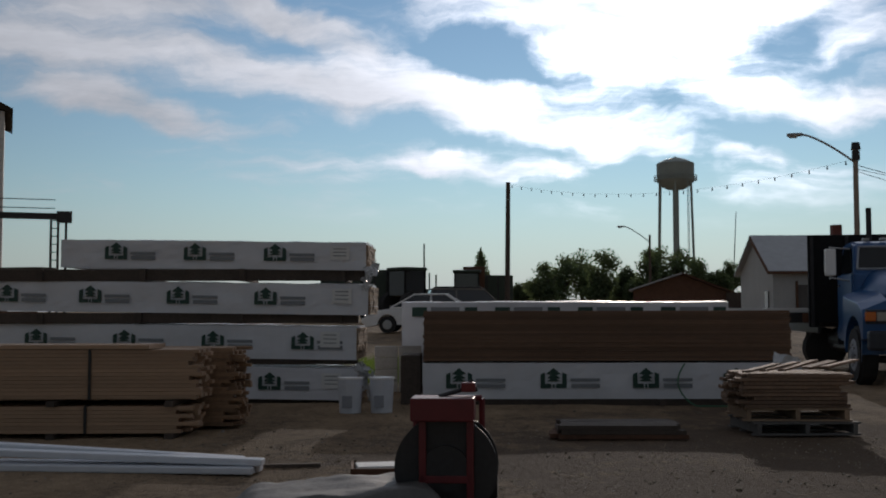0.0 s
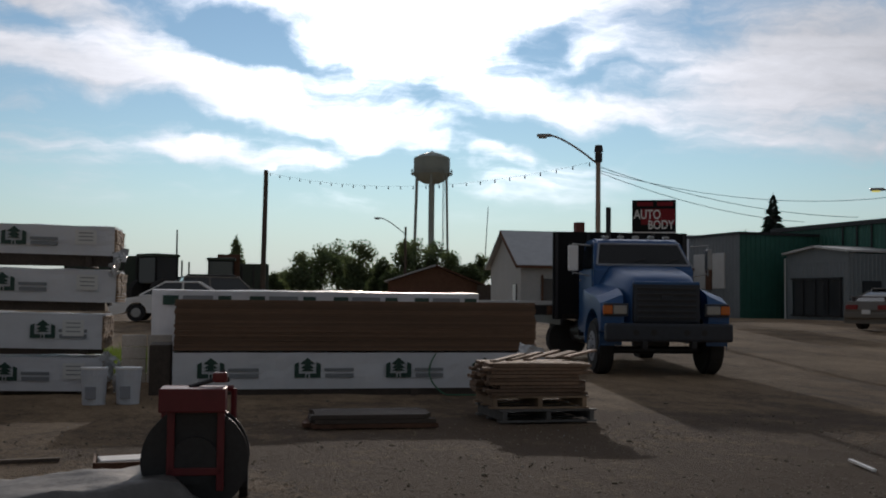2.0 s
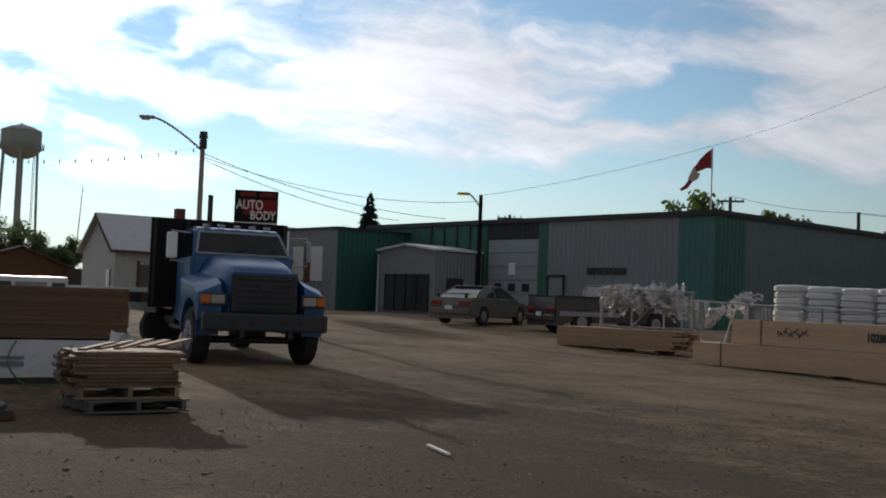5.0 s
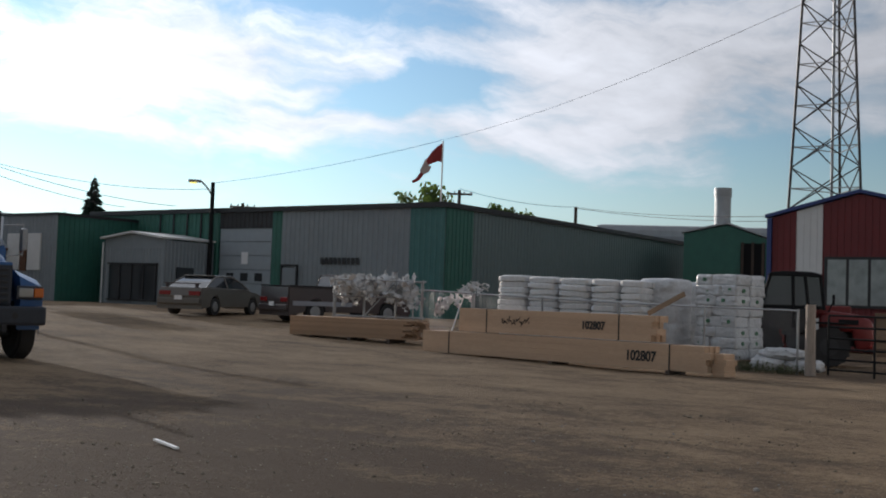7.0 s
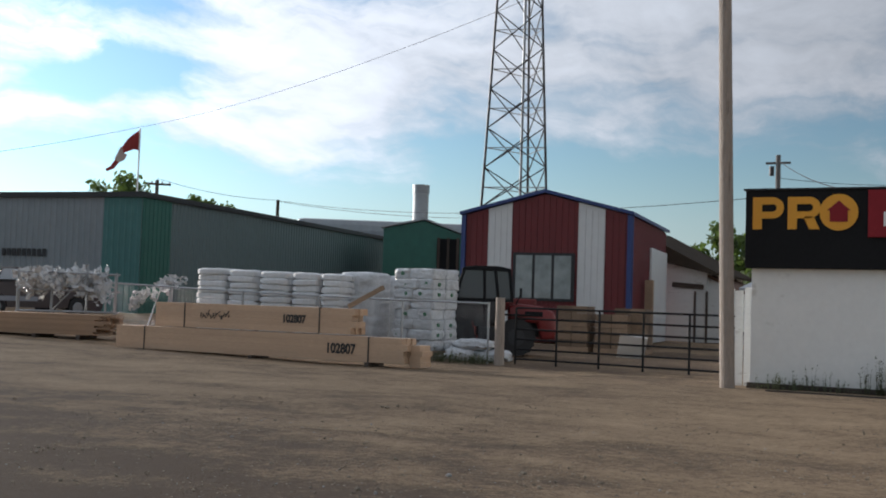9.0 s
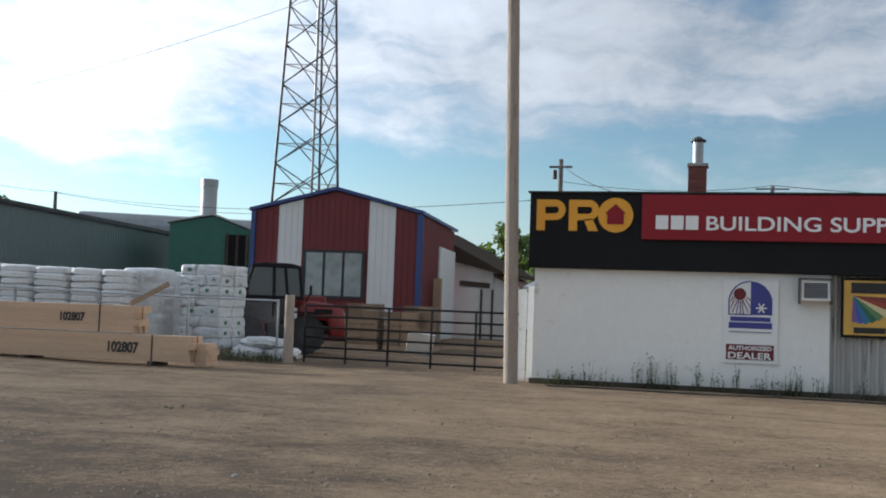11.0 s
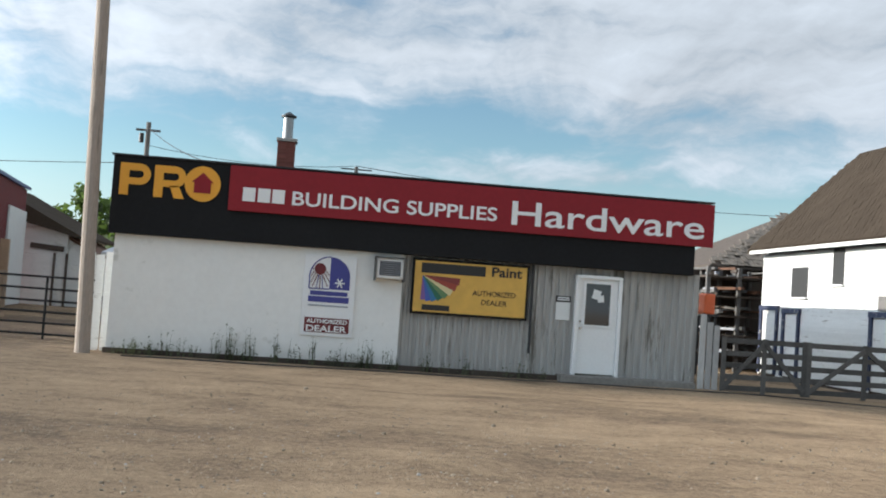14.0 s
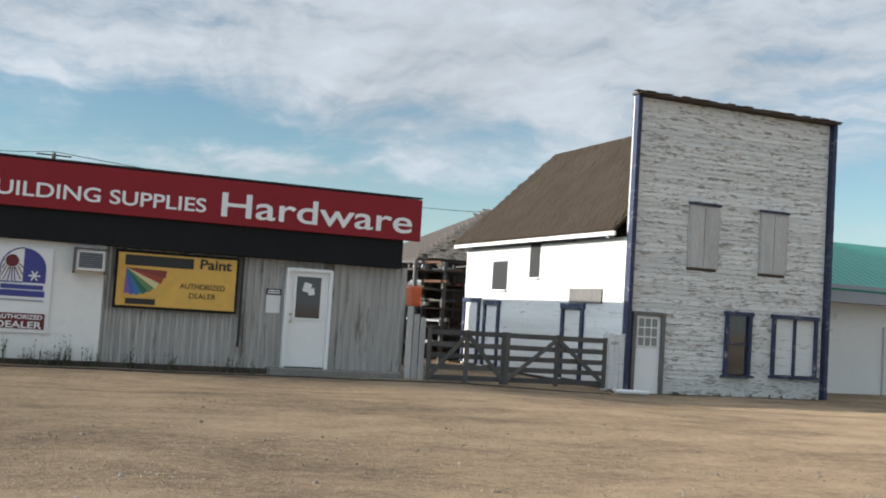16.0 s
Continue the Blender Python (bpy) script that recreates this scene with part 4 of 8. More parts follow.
box(bm, (1.5, 3.45, 3.66), (3.5, 2.5, 0.1), tilt=Matrix.Rotation(radians(-7), 4, "X"))
part("roof", bm, white_steel, AN)
part("downpipe", one(rod, (-0.08, 4.62, 0.1), (-0.08, 4.62, 3.3), 0.05), white_steel, AN)
for i in range(4):
    wdw = part("window", one(box, (-0.035, 0.95 + i * 0.9, 1.3), (0.05, 0.84, 1.75)), pane, AN)
    part("window_frame", one(box, (-0.07, 0.50 + i * 0.9, 1.3), (0.09, 0.08, 1.85)), dark_steel, wdw)
part("window_frame", one(box, (-0.07, 2.3, 2.22), (0.09, 3.75, 0.08)), dark_steel, AN)
part("window_frame", one(box, (-0.07, 2.3, 0.40), (0.09, 3.75, 0.08)), dark_steel, AN)
part("window", one(box, (1.3, -0.05, 1.3), (1.1, 0.05, 1.6)), pane, AN)

# ---- green shed behind, with round metal chimney ----
SH = thing("green_shed", "green steel shed with a low gable", "building", (54.2, 30.5, 0.5), 24.0)
bm = B()
prism(bm, [(0, 0), (0, 5.2), (2.35, 5.7), (4.5, 4.95), (4.5, 0)], 0, 7)
part("wall", facing_west(bm, 0, 0, 0), green_steel, SH)
bm = B()
prism(bm, [(-0.15, 5.22), (2.35, 5.76), (4.65, 4.96), (4.65, 5.06), (2.35, 5.86), (-0.15, 5.32)], -0.15, 7.1)
part("roof", facing_west(bm, 0, 0, 0), tin_roof, SH)
# black sheet on the closed wall stands for the shade within the doorway
part("doorway", one(box, (-0.04, -3.75, 2.4), (0.06, 1.3, 4.6)), black_fascia, SH, "doorway, its dark inside a black sheet")
for y in (-3.2, -3.75, -4.3):
    part("post", one(box, (-0.12, y, 2.4), (0.12, 0.14, 4.7)), dark_wood, SH)
PB = thing("long_pale_roof_hall", "distant long hall with a pale metal roof", "building", (70.0, 36.0, 0.6), -58.0)
part("wall", one(box, (0, 5, 2.8), (18, 10, 5.6)), white_steel, PB)
bm = B()
prism(bm, [(-9.3, 5.6), (-9.3, 5.7), (9.3, 5.7), (9.3, 5.6)], -0.3, 10.3)
box(bm, (0, 5, 6.3), (18.6, 7.0, 1.2), bevel=0.4)
part("roof", bm, tin_roof, PB)
CH = thing("round_chimney", "tall round galvanised metal chimney on a roof", "chimney", (56.2, 29.2, 4.9))
part("pipe", one(rod, (0, 0, 0), (0, 0, 3.4), 0.46, seg=24), tin_roof, CH, smooth=False)
part("cowl", one(rod, (0, 0, 3.0), (0, 0, 3.5), 0.5, seg=24), zinc, CH)

# ---- red and white striped steel shed ----
RD = thing("red_shed", "red and white striped steel shed with blue trim", "building", (37.0, 10.85, 0.18), 6.0)
RW, RE, RP = 6.2, 4.6, 5.38


def slope_at(s):
    return RE + (RP - RE) * (1 - abs(s - RW / 2) / (RW / 2))


def gable_strip(s0, s1, material, label=""):
    """A strip of the gable front from s0 to s1 along it, cut to the roof slope, with ribs."""
    bm = B()
    s = s0
    while s < s1 - 1e-4:
        e = min(s + 0.23, s1)
        mid = [q for q in (RW / 2,) if s < q < e]
        prism(bm, [(s, 0), (s, slope_at(s)), *[(q, slope_at(q)) for q in mid], (e, slope_at(e)), (e, 0)], 0, 0.1)
        box(bm, (s + 0.02, -0.012, slope_at(s + 0.02) / 2), (0.035, 0.03, slope_at(s + 0.02) - 0.02))
        s = e
    return part("cladding", facing_west(bm, 0, RW, 0), material, RD, label)


for s0, s1, m, lab in ((0, 0.94, red_steel, "red ribbed steel"), (0.94, 1.86, white_steel, "white stripe"), (1.86, 4.34, red_steel, ""), (4.34, 5.32, white_steel, ""), (5.32, RW, red_steel, "")):
    gable_strip(s0, s1, m, lab)
part("cladding", ribbed(8.3, RE, 0.23, 0.03, 0.6), red_steel, RD)
part("wall", one(box, (4.1, RW - 0.06, RE / 2), (8.2, 0.1, RE)), red_steel, RD)
part("wall", one(box, (8.25, RW / 2, RE / 2), (0.1, RW - 0.2, RE)), red_steel, RD)
for sgn in (0, 1):
    bm = B()
    y0, z0, y1, z1 = (-0.15, RE - 0.0, RW / 2, RP + 0.04) if sgn == 0 else (RW + 0.15, RE - 0.0, RW / 2, RP + 0.04)
    a = [bm.verts.new((x, y, z)) for x, y, z in ((-0.15, y0, z0), (8.5, y0, z0), (8.5, y1, z1), (-0.15, y1, z1))]
    k = [bm.verts.new(v.co + Vector((0, 0, 0.12))) for v in a]
    bm.faces.new(a), bm.faces.new(k[::-1])
    for j in range(4):
        bm.faces.new((a[j], k[j], k[(j + 1) % 4], a[(j + 1) % 4]))
    bmesh.ops.recalc_face_normals(bm, faces=bm.faces)
    part("roof", bm, blue_trim, RD, "blue-edged roof")
for y in (0.0, RW):
    part("corner_trim", one(box, (-0.02, y, RE / 2), (0.16, 0.16, RE)), blue_trim, RD, "blue corner trim")
bm = B()
box(bm, (-0.06, 3.1, 2.35), (0.06, 2.3, 1.75))
win = part("window", bm, dark_steel, RD, "three-part window with dark frame")
for i in range(3):
    part("pane", one(box, (-0.1, 2.38 + i * 0.72, 2.35), (0.03, 0.62, 1.55)), shed_pane, win)
rdoor = part("door", one(box, (6.1, -0.08, 1.85), (4.0, 0.08, 3.7), bevel=0.01), white_steel, RD, "tall white side door")
part("post", one(box, (2.6, -0.3, 1.2), (0.25, 0.3, 2.4)), pallet_wood, RD)
part("downpipe", one(rod, (0.03, -0.07, 0.2), (0.03, -0.07, RE), 0.06), blue_trim, RD)

# ---- white sheds behind the gate ----
WS = thing("white_shed", "old white boarded shed with a dark roof", "building", (46.5, 13.6, 0.15), 0.0)
part("wall", facing_west(one(prism, [(0, 0), (0, 4.5), (3.4, 3.0), (3.4, 0)], 0, 8), 0, 0, 0), board_white, WS)
part("roof", facing_west(one(prism, [(-0.3, 5.15), (3.95, 2.98), (3.95, 2.86), (3.3, 3.02), (-0.3, 3.85)], -0.5, 8.3), 0, 0, 0), shingle, WS)
part("lean_to", facing_west(one(prism, [(3.41, 0), (3.41, 2.8), (4.6, 2.2), (4.6, 0)], 0.25, 6), 0, 0, 0), board_white, WS, "lower white lean-to")
part("lean_to_roof", facing_west(one(prism, [(3.38, 2.95), (4.75, 2.25), (4.75, 2.14), (3.38, 2.82)], 0.1, 6.2), 0, 0, 0), rusty, WS, "rust-red roof edge")
part("lintel", one(box, (-0.06, -2.6, 2.42), (0.12, 1.35, 0.22), tilt=Matrix.Rotation(radians(4), 4, "X")), dark_wood, WS)
part("door", one(box, (-0.03, -2.45, 1.15), (0.05, 0.95, 2.25)), board_white, WS)
for y, z in ((-2.92, 2.2), (-3.42, 2.2)):
    part("post", one(box, (-0.07, y, z / 2), (0.08, 0.09, z)), dark_wood, WS)
LS = thing("low_shed", "small low white shed with a pale sheet roof", "building", (40.0, 6.2, 0.1), 0.0)
part("wall", one(box, (1.5, 0, 1.15), (3.0, 2.4, 2.3)), board_white, LS)
part("roof", one(box, (1.4, 0, 2.42), (3.4, 2.7, 0.10), tilt=Matrix.Rotation(radians(-7), 4, "Y")), tin_roof, LS)

# ---- green-roofed building beyond the old house ----
GR = thing("green_roof_garage", "low white garage building with a turquoise roof", "building", (24.5, -34.0, -0.13))
part("wall", one(box, (4.0, 4.0, 1.35), (8, 18, 2.7)), white_paint, GR)
bm = B()
for i in range(60):
    y = -5 + i * 0.305
    box(bm, (1.5, y, 3.85), (4.8, 0.28, 0.05), tilt=Matrix.Rotation(radians(-22), 4, "Y"))
part("roof", bm, green_roof, GR)
part("fascia", one(box, (-0.45, 4.0, 2.85), (0.5, 18.4, 0.5)), sign_grey, GR)
part("garage_door", one(box, (-0.04, 8.6, 1.0), (0.08, 2.7, 2.0)), white_steel, GR)

# ---- lumber yard: stacks of wrapped lumber ----
def emblem(bm, x, y, z, s):
    """A printed mark on a south face: a tree between two brackets; s is its height."""
    for q in (-1, 1):
        prism(bm, [(x + q * 0.66 * s, z), (x + q * 0.66 * s, z + 0.70 * s), (x + q * 0.44 * s, z + 0.80 * s), (x + q * 0.44 * s, z + 0.22 * s), (x + q * 0.12 * s, z + 0.22 * s), (x + q * 0.12 * s, z)][::q], y - 0.004, y + 0.004)
    prism(bm, [(x - 0.36 * s, z + 0.34 * s), (x - 0.12 * s, z + 0.46 * s), (x - 0.34 * s, z + 0.50 * s), (x - 0.12 * s, z + 0.66 * s), (x - 0.36 * s, z + 0.72 * s), (x, z + 1.02 * s), (x + 0.36 * s, z + 0.72 * s), (x + 0.12 * s, z + 0.66 * s), (x + 0.34 * s, z + 0.50 * s), (x + 0.12 * s, z + 0.46 * s), (x + 0.36 * s, z + 0.34 * s)], y - 0.004, y + 0.004)
    box(bm, (x, y, z + 0.1 * s), (0.10 * s, 0.008, 0.2 * s))


def wrapped_bundle(x0, x1, y, z0, z1, marks, size, seed, group, depth=1.2, tear=True, sheet=None, lean=0.0, turn=0.0):
    """A bundle of lumber in white film, its printed side to the south."""
    rnd = random.Random(seed)
    ob = thing("wrapped_lumber_bundle", "long lumber bundle in white printed plastic wrap", "lumber bundle", ((x0 + x1) / 2, y + depth / 2, z0), 0, group)
    ob.matrix_basis = pose((x0 + x1) / 2, y + depth / 2, z0, 0, lean, turn)
    L_, h = x1 - x0, z1 - z0
    bm = B()
    nx, ny, nz = max(int(L_ / 0.12), 10), 10, 6
    # closed, slightly slack skin
    def skin(px, py, pz):
        k = Vector((px * 1.7 + seed, py * 2.1, pz * 3.0))
        return 0.018 * noise.noise(k) + 0.008 * noise.noise(k * 4)
    grid = {}
    for i in range(nx + 1):
        for j in range(ny + nz * 2 + 1):
            px = -L_ / 2 + L_ * i / nx
            if j <= nz:
                py, pz, n = -depth / 2, h * j / nz, Vector((0, -1, 0))
            elif j <= nz + ny:
                py, pz, n = -depth / 2 + depth * (j - nz) / ny, h, Vector((0, 0, 1))
            else:
                py, pz, n = depth / 2, h * (1 - (j - nz - ny) / nz), Vector((0, 1, 0))
            d = skin(px, py, pz)
            rim = 0.012 if j in (nz, nz + ny) else 0
            grid[i, j] = bm.verts.new(Vector((px, py, pz)) + n * d - Vector((0, 0, rim)))
    m = ny + nz * 2
    for i in range(nx):
        for j in range(m):
            bm.faces.new((grid[i, j], grid[i + 1, j], grid[i + 1, j + 1], grid[i, j + 1]))
    for i in (0, nx):
        bm.faces.new([grid[i, j] for j in range(m + 1)])
    bmesh.ops.recalc_face_normals(bm, faces=bm.faces)
    wrap = part("wrap", bm, wrap_white, ob, smooth=False)
    for k, mx in enumerate(marks):
        if not -L_ / 2 + size * 0.5 < mx < L_ / 2 - size * 0.5:
            continue
        bm = B()
        emblem(bm, mx, -depth / 2 - 0.022, h * 0.30, size)
        part("printed_mark", bm, logo_dark, wrap, "dark green tree mark")
        bm = B()
        box(bm, (mx + size * 1.6, -depth / 2 - 0.021, h * 0.52), (size * 1.5, 0.006, 0.045))
        box(bm, (mx + size * 1.62, -depth / 2 - 0.021, h * 0.36), (size * 1.45, 0.006, 0.06))
        part("print_line", bm, print_grey, wrap)
    if sheet:
        bm = B()
        box(bm, (sheet, -depth / 2 - 0.024, h * 0.60), (0.30, 0.006, h * 0.46))
        q = part("label_sheet", bm, paper, wrap, "white paper label")
        bm = B()
        for i in range(3):
            box(bm, (sheet, -depth / 2 - 0.029, h * (0.5 + 0.12 * i)), (0.2, 0.004, 0.014))
        part("print_line", bm, print_grey, q)
    if tear:
        # lumber ends show at the open right-hand end
        for r in range(int(h / 0.045)):
            bm = B()
            for c in range(8):
                box(bm, (L_ / 2 + 0.02 * rnd.random(), -depth / 2 + 0.08 + c * 0.148, 0.03 + r * 0.043), (0.05, 0.14, 0.038))
            q_ = part("end_grain", bm, pallet_wood, ob)
            q_["kind"] = "stuff"
    return ob


def spacers(x0, x1, y, z, h, seed, depth=1.2):
    """Loose bearers between bundles, with a board along the edge."""
    rnd = random.Random(seed)
    n = max(int((x1 - x0) / 1.2), 2)
    for i in range(n):
        x = x0 + 0.3 + (x1 - x0 - 0.6) * i / (n - 1)
        b = part("bearer", one(box, (x + rnd.uniform(-0.05, 0.05), y + depth / 2, z + h / 2), (0.09, depth + 0.06, h), bevel=0.006), dark_wood)
        tagged(b, "dark timber bearer between stacked lumber bundles", "timber bearer", "bearers")
    b = part("edge_board", one(box, ((x0 + x1) / 2, y + 0.05, z + h / 2), (x1 - x0, 0.05, h * 0.96), bevel=0.006), dark_wood)
    tagged(b, "dark weathered board laid along a lumber bundle", "board", "edge boards")


LY = 16.55
rowsA = [(0.09, 0.58, -8.0, -1.28, [-2.62]), (0.70, 1.21, -8.2, -1.30, [-2.12, -3.5, -4.87, -6.24]), (1.38, 1.86, -8.0, -1.12, [-2.69, -4.04, -5.4, -6.7]), (2.05, 2.49, -5.9, -1.16, [-2.56, -3.80, -5.03])]
for i, (z0, z1, x0, x1, back) in enumerate(rowsA):
    half = (x1 - x0) / 2
    marks = [b - (x0 + x1) / 2 for b in back]
    wrapped_bundle(x0, x1, LY + 0.03 * (i % 2), z0, z1, marks, 0.26, 11 + i, "left lumber stack", sheet=half - 0.40, lean=0.8, turn=-2.0)
spacers(-8, -1.3, LY, 0.0, 0.09, 1)
spacers(-8, -1.3, LY, 0.58, 0.12, 2)
spacers(-8, -1.3, LY, 1.21, 0.17, 3)
spacers(-8, -1.2, LY, 1.86, 0.19, 4)
# front stack: white bundle below, brown panels above
FY = 15.95
wrapped_bundle(-0.3, 5.15, FY, 0.10, 0.64, [-2.19, -0.80, 0.56, 1.89], 0.29, 31, "front lumber stack", tear=False)
spacers(-0.3, 5.1, FY, 0.0, 0.10, 5)
bp = thing("brown_panel_stack", "thick stack of brown wood siding panels on wrapped lumber", "lumber bundle", (2.42, FY + 0.6, 0.66), 0, "front lumber stack")
rnd = random.Random(4)
for i in range(22):
    bm = B()
    box(bm, (rnd.uniform(-0.012, 0.012), rnd.uniform(-0.012, 0.012), 0.017 + i * 0.0335), (5.42 + rnd.uniform(-0.02, 0.02), 1.2, 0.031))
    part("panel", bm, brown_board, bp)
# wrapped packs behind, with bars of print along the top
back = wrapped_bundle(-0.72, 5.0, 18.9, 0.10, 1.56, [], 0.2, 41, "rear lumber packs", tear=False)
for i in range(4):
    x = -2.55 + i * 1.45
    for k, w in enumerate((0.26, 0.5, 0.22)):
        bm = B()
        box(bm, (x + k * 0.45, -0.63, 1.28), (w, 0.008, 0.16))
        part("print_line", bm, print_grey if k == 1 else logo_dark, back)
spacers(-0.7, 5.0, 18.9, 0.0, 0.10, 6)
# flat deck with boards further right, behind the panels
dk = thing("flatbed_trailer", "low flatbed trailer with a pale worn deck", "trailer", (7.0, 24.8, land(7, 24.8)))
part("deck", one(box, (0, 0, 1.28), (4.6, 2.4, 0.10), bevel=0.01), white_steel, dk)
part("side_rail", one(box, (0, -1.2, 1.12), (4.6, 0.1, 0.22)), dark_steel, dk)
for i in range(8):
    part("stake_pocket", one(box, (-2.1 + i * 0.6, -1.27, 1.12), (0.12, 0.06, 0.2)), rusty, dk)
for x in (-1.6, -0.6, 1.4):
    bm = B()
    rod(bm, (x, -1.1, 0.45), (x, -0.85, 0.45), 0.45, seg=20)
    part("wheel", bm, rubber, dk)

# ---- loose lumber pile near the camera ----
def board_pile(name, label, x0, x1, y0, y1, z, rows, cols, material, seed, jag=0.12, rz=0.0, strap=None, th=0.042, group=""):
    """Boards laid in layers along x; the ends of the boards stand out unevenly."""
    rnd = random.Random(seed)
    ob = thing(name, label, "lumber pile", ((x0 + x1) / 2, (y0 + y1) / 2, z), rz, group)
    w = (y1 - y0) / cols
    L_ = x1 - x0
    for r in range(rows):
        for c in range(cols):
            e = rnd.uniform(-jag, jag * 0.4)
            bm = B()
            box(bm, (e / 2, y0 - (y0 + y1) / 2 + (c + 0.5) * w, (r + 0.5) * th), (L_ + e, w * 0.96, th * 0.94))
            part("board", bm, material, ob)
    if strap:
        for sx in strap:
            bm = B()
            h = rows * th
            d = (y1 - y0) / 2
            box(bm, (sx, -d - 0.012, h / 2), (0.03, 0.012, h))
            box(bm, (sx, 0, h + 0.008), (0.03, 2 * d, 0.012))
            box(bm, (sx, d + 0.012, h / 2), (0.03, 0.012, h))
            part("strap", bm, ink, ob)
    return ob


near1 = board_pile("board_pile", "strapped pile of pale new spruce boards", -6.2, -2.78, 11.9, 12.7, 0.06, 7, 5, new_wood, 3, 0.18, 1.5, strap=[-1.0, 0.55], group="near lumber pile")
near2 = board_pile("board_pile", "strapped pile of pale new spruce boards on another pile", -6.4, -2.72, 11.95, 12.75, 0.43, 13, 5, new_wood, 5, 0.12, 1.0, strap=[0.65], group="near lumber pile")
for i in range(3):
    b = part("bearer", one(box, (-5.6 + i * 1.3, 12.3, 0.385), (0.09, 0.9, 0.06)), dark_wood)
    tagged(b, "dark timber bearer between stacked lumber bundles", "timber bearer", "bearers")
for i in range(3):
    b = part("bearer", one(box, (-5.6 + i * 1.3, 12.3, 0.03), (0.09, 0.9, 0.06)), dark_wood)
    tagged(b, "dark timber bearer between stacked lumber bundles", "timber bearer", "bearers")
top = part("loose_board", one(box, (-5.0, 12.3, 1.005), (3.5, 0.7, 0.045)), new_wood)
tagged(top, "loose pale boards lying on a lumber pile", "board")
# ragged pile behind it, board ends standing out unevenly
rag_pile = board_pile("board_pile", "ragged pile of rough boards with splintered ends", -5.4, -2.45, 12.85, 13.6, 0.04, 22, 7, rough_wood, 17, 0.20, 0.5, group="near lumber pile")
# white trim boards and pipes lying on the ground
for x0, y0, z0, x1, y1, z1, w in ((-5.3, 9.62, 0.05, -1.62, 9.30, 0.04, 0.13), (-5.3, 9.78, 0.05, -1.58, 9.46, 0.04, 0.13), (-5.3, 9.92, 0.05, -2.1, 9.60, 0.04, 0.13), (-5.3, 9.70, 0.20, -1.55, 9.38, 0.10, 0.14), (-5.3, 9.86, 0.26, -1.75, 9.52, 0.10, 0.13)):
    d_ = Vector((x1 - x0, y1 - y0, z1 - z0))
    bm = B()
    box(bm, ((x0 + x1) / 2, (y0 + y1) / 2, (z0 + z1) / 2), (d_.length, w, 0.06), tilt=d_.to_track_quat("X", "Z").to_matrix().to_4x4(), bevel=0.014)
    t_ = part("trim_board", bm, plastic_white)
    tagged(t_, "long white trim board lying on the gravel", "trim board", "white trim boards")
b = part("bearer", one(box, (-4.9, 9.75, 0.11), (0.1, 0.6, 0.12)), dark_wood)
tagged(b, "dark timber block under white trim boards", "timber bearer", "bearers")
st = part("stick", one(box, (-1.35, 9.75, 0.02), (0.5, 0.05, 0.03), rz=8), dark_wood)
tagged(st, "short dark stick on the gravel", "stick")
st = part("stick", one(box, (5.64, 8.34, 0.03), (0.60, 0.036, 0.018), rz=75), white_trim)
tagged(st, "pale wooden lath lying on the gravel", "stick")


# ---- pallets ----
def pallet(name, label, at, rz, group="", lumber=0, seed=0, w=1.2, d=1.0, material=pallet_wood):
    rnd = random.Random(seed)
    ob = thing(name, label, "pallet", at, rz, group)
    for i in range(5):
        part("deck_board", one(box, (0, -d / 2 + 0.06 + i * (d - 0.12) / 4, 0.135), (w, 0.11, 0.02)), material, ob)
    for i in range(3):
        part("base_board", one(box, (0, -d / 2 + 0.06 + i * (d - 0.12) / 2, 0.01), (w, 0.11, 0.02)), material, ob)
    for x in (-w / 2 + 0.06, 0, w / 2 - 0.06):
        part("stringer", one(box, (x, 0, 0.073), (0.05, d, 0.10)), material, ob)
    return ob


pal = pallet("pallet", "grey weathered wooden pallet under planks", (4.03, 12.55, 0.01), 2, "pallet stack", material=weathered)
pal2 = pallet("pallet", "brown wooden pallet laid on another pallet", (3.99, 12.62, 0.16), -3, "pallet stack")
rnd = random.Random(12)
for i in range(9):
    z = 0.31 + i * 0.042
    n = 6
    for k in range(n):
        bm = B()
        box(bm, (3.97 + rnd.uniform(-0.08, 0.08), 12.2 + k * 0.16, z + 0.018), (1.18 + rnd.uniform(-0.16, 0.1), 0.145, 0.036), rz=rnd.uniform(-4, 4))
        b = part("plank", bm, plank_brown)
        tagged(b, "short brown plank stacked on a pallet", "plank", "planks on the pallets")
for i in range(5):
    bm = B()
    tilt = Euler((radians(rnd.uniform(-4, 4)), radians(-6 + rnd.uniform(-3, 3)), radians(38 + rnd.uniform(-6, 6)))).to_matrix().to_4x4()
    box(bm, (3.66 + i * 0.22, 12.45 + rnd.uniform(-0.1, 0.1), 0.74 + 0.012 * i), (0.62, 0.11, 0.025), tilt=tilt)
    b = part("plank", bm, plank_brown)
    tagged(b, "loose slat lying askew on the plank pile", "plank", "slats on the planks")
# torn clear film at the end of the panel stack
bm = B()
bmesh.ops.create_grid(bm, x_segments=12, y_segments=9, size=0.27)
for v in bm.verts:
    v.co.z = 0.12 * noise.noise(v.co * 5) + 0.05 * noise.noise(v.co * 13)
bmesh.ops.transform(bm, matrix=Matrix.Translation((4.85, 15.2, 0.5)) @ Euler((radians(60), radians(25), 0)).to_matrix().to_4x4(), verts=bm.verts)
bmesh.ops.solidify(bm, geom=bm.faces, thickness=0.004)
f_ = part("plastic_film", bm, wrap_clear)
tagged(f_, "crumpled torn clear plastic film hanging off a stack", "plastic film")
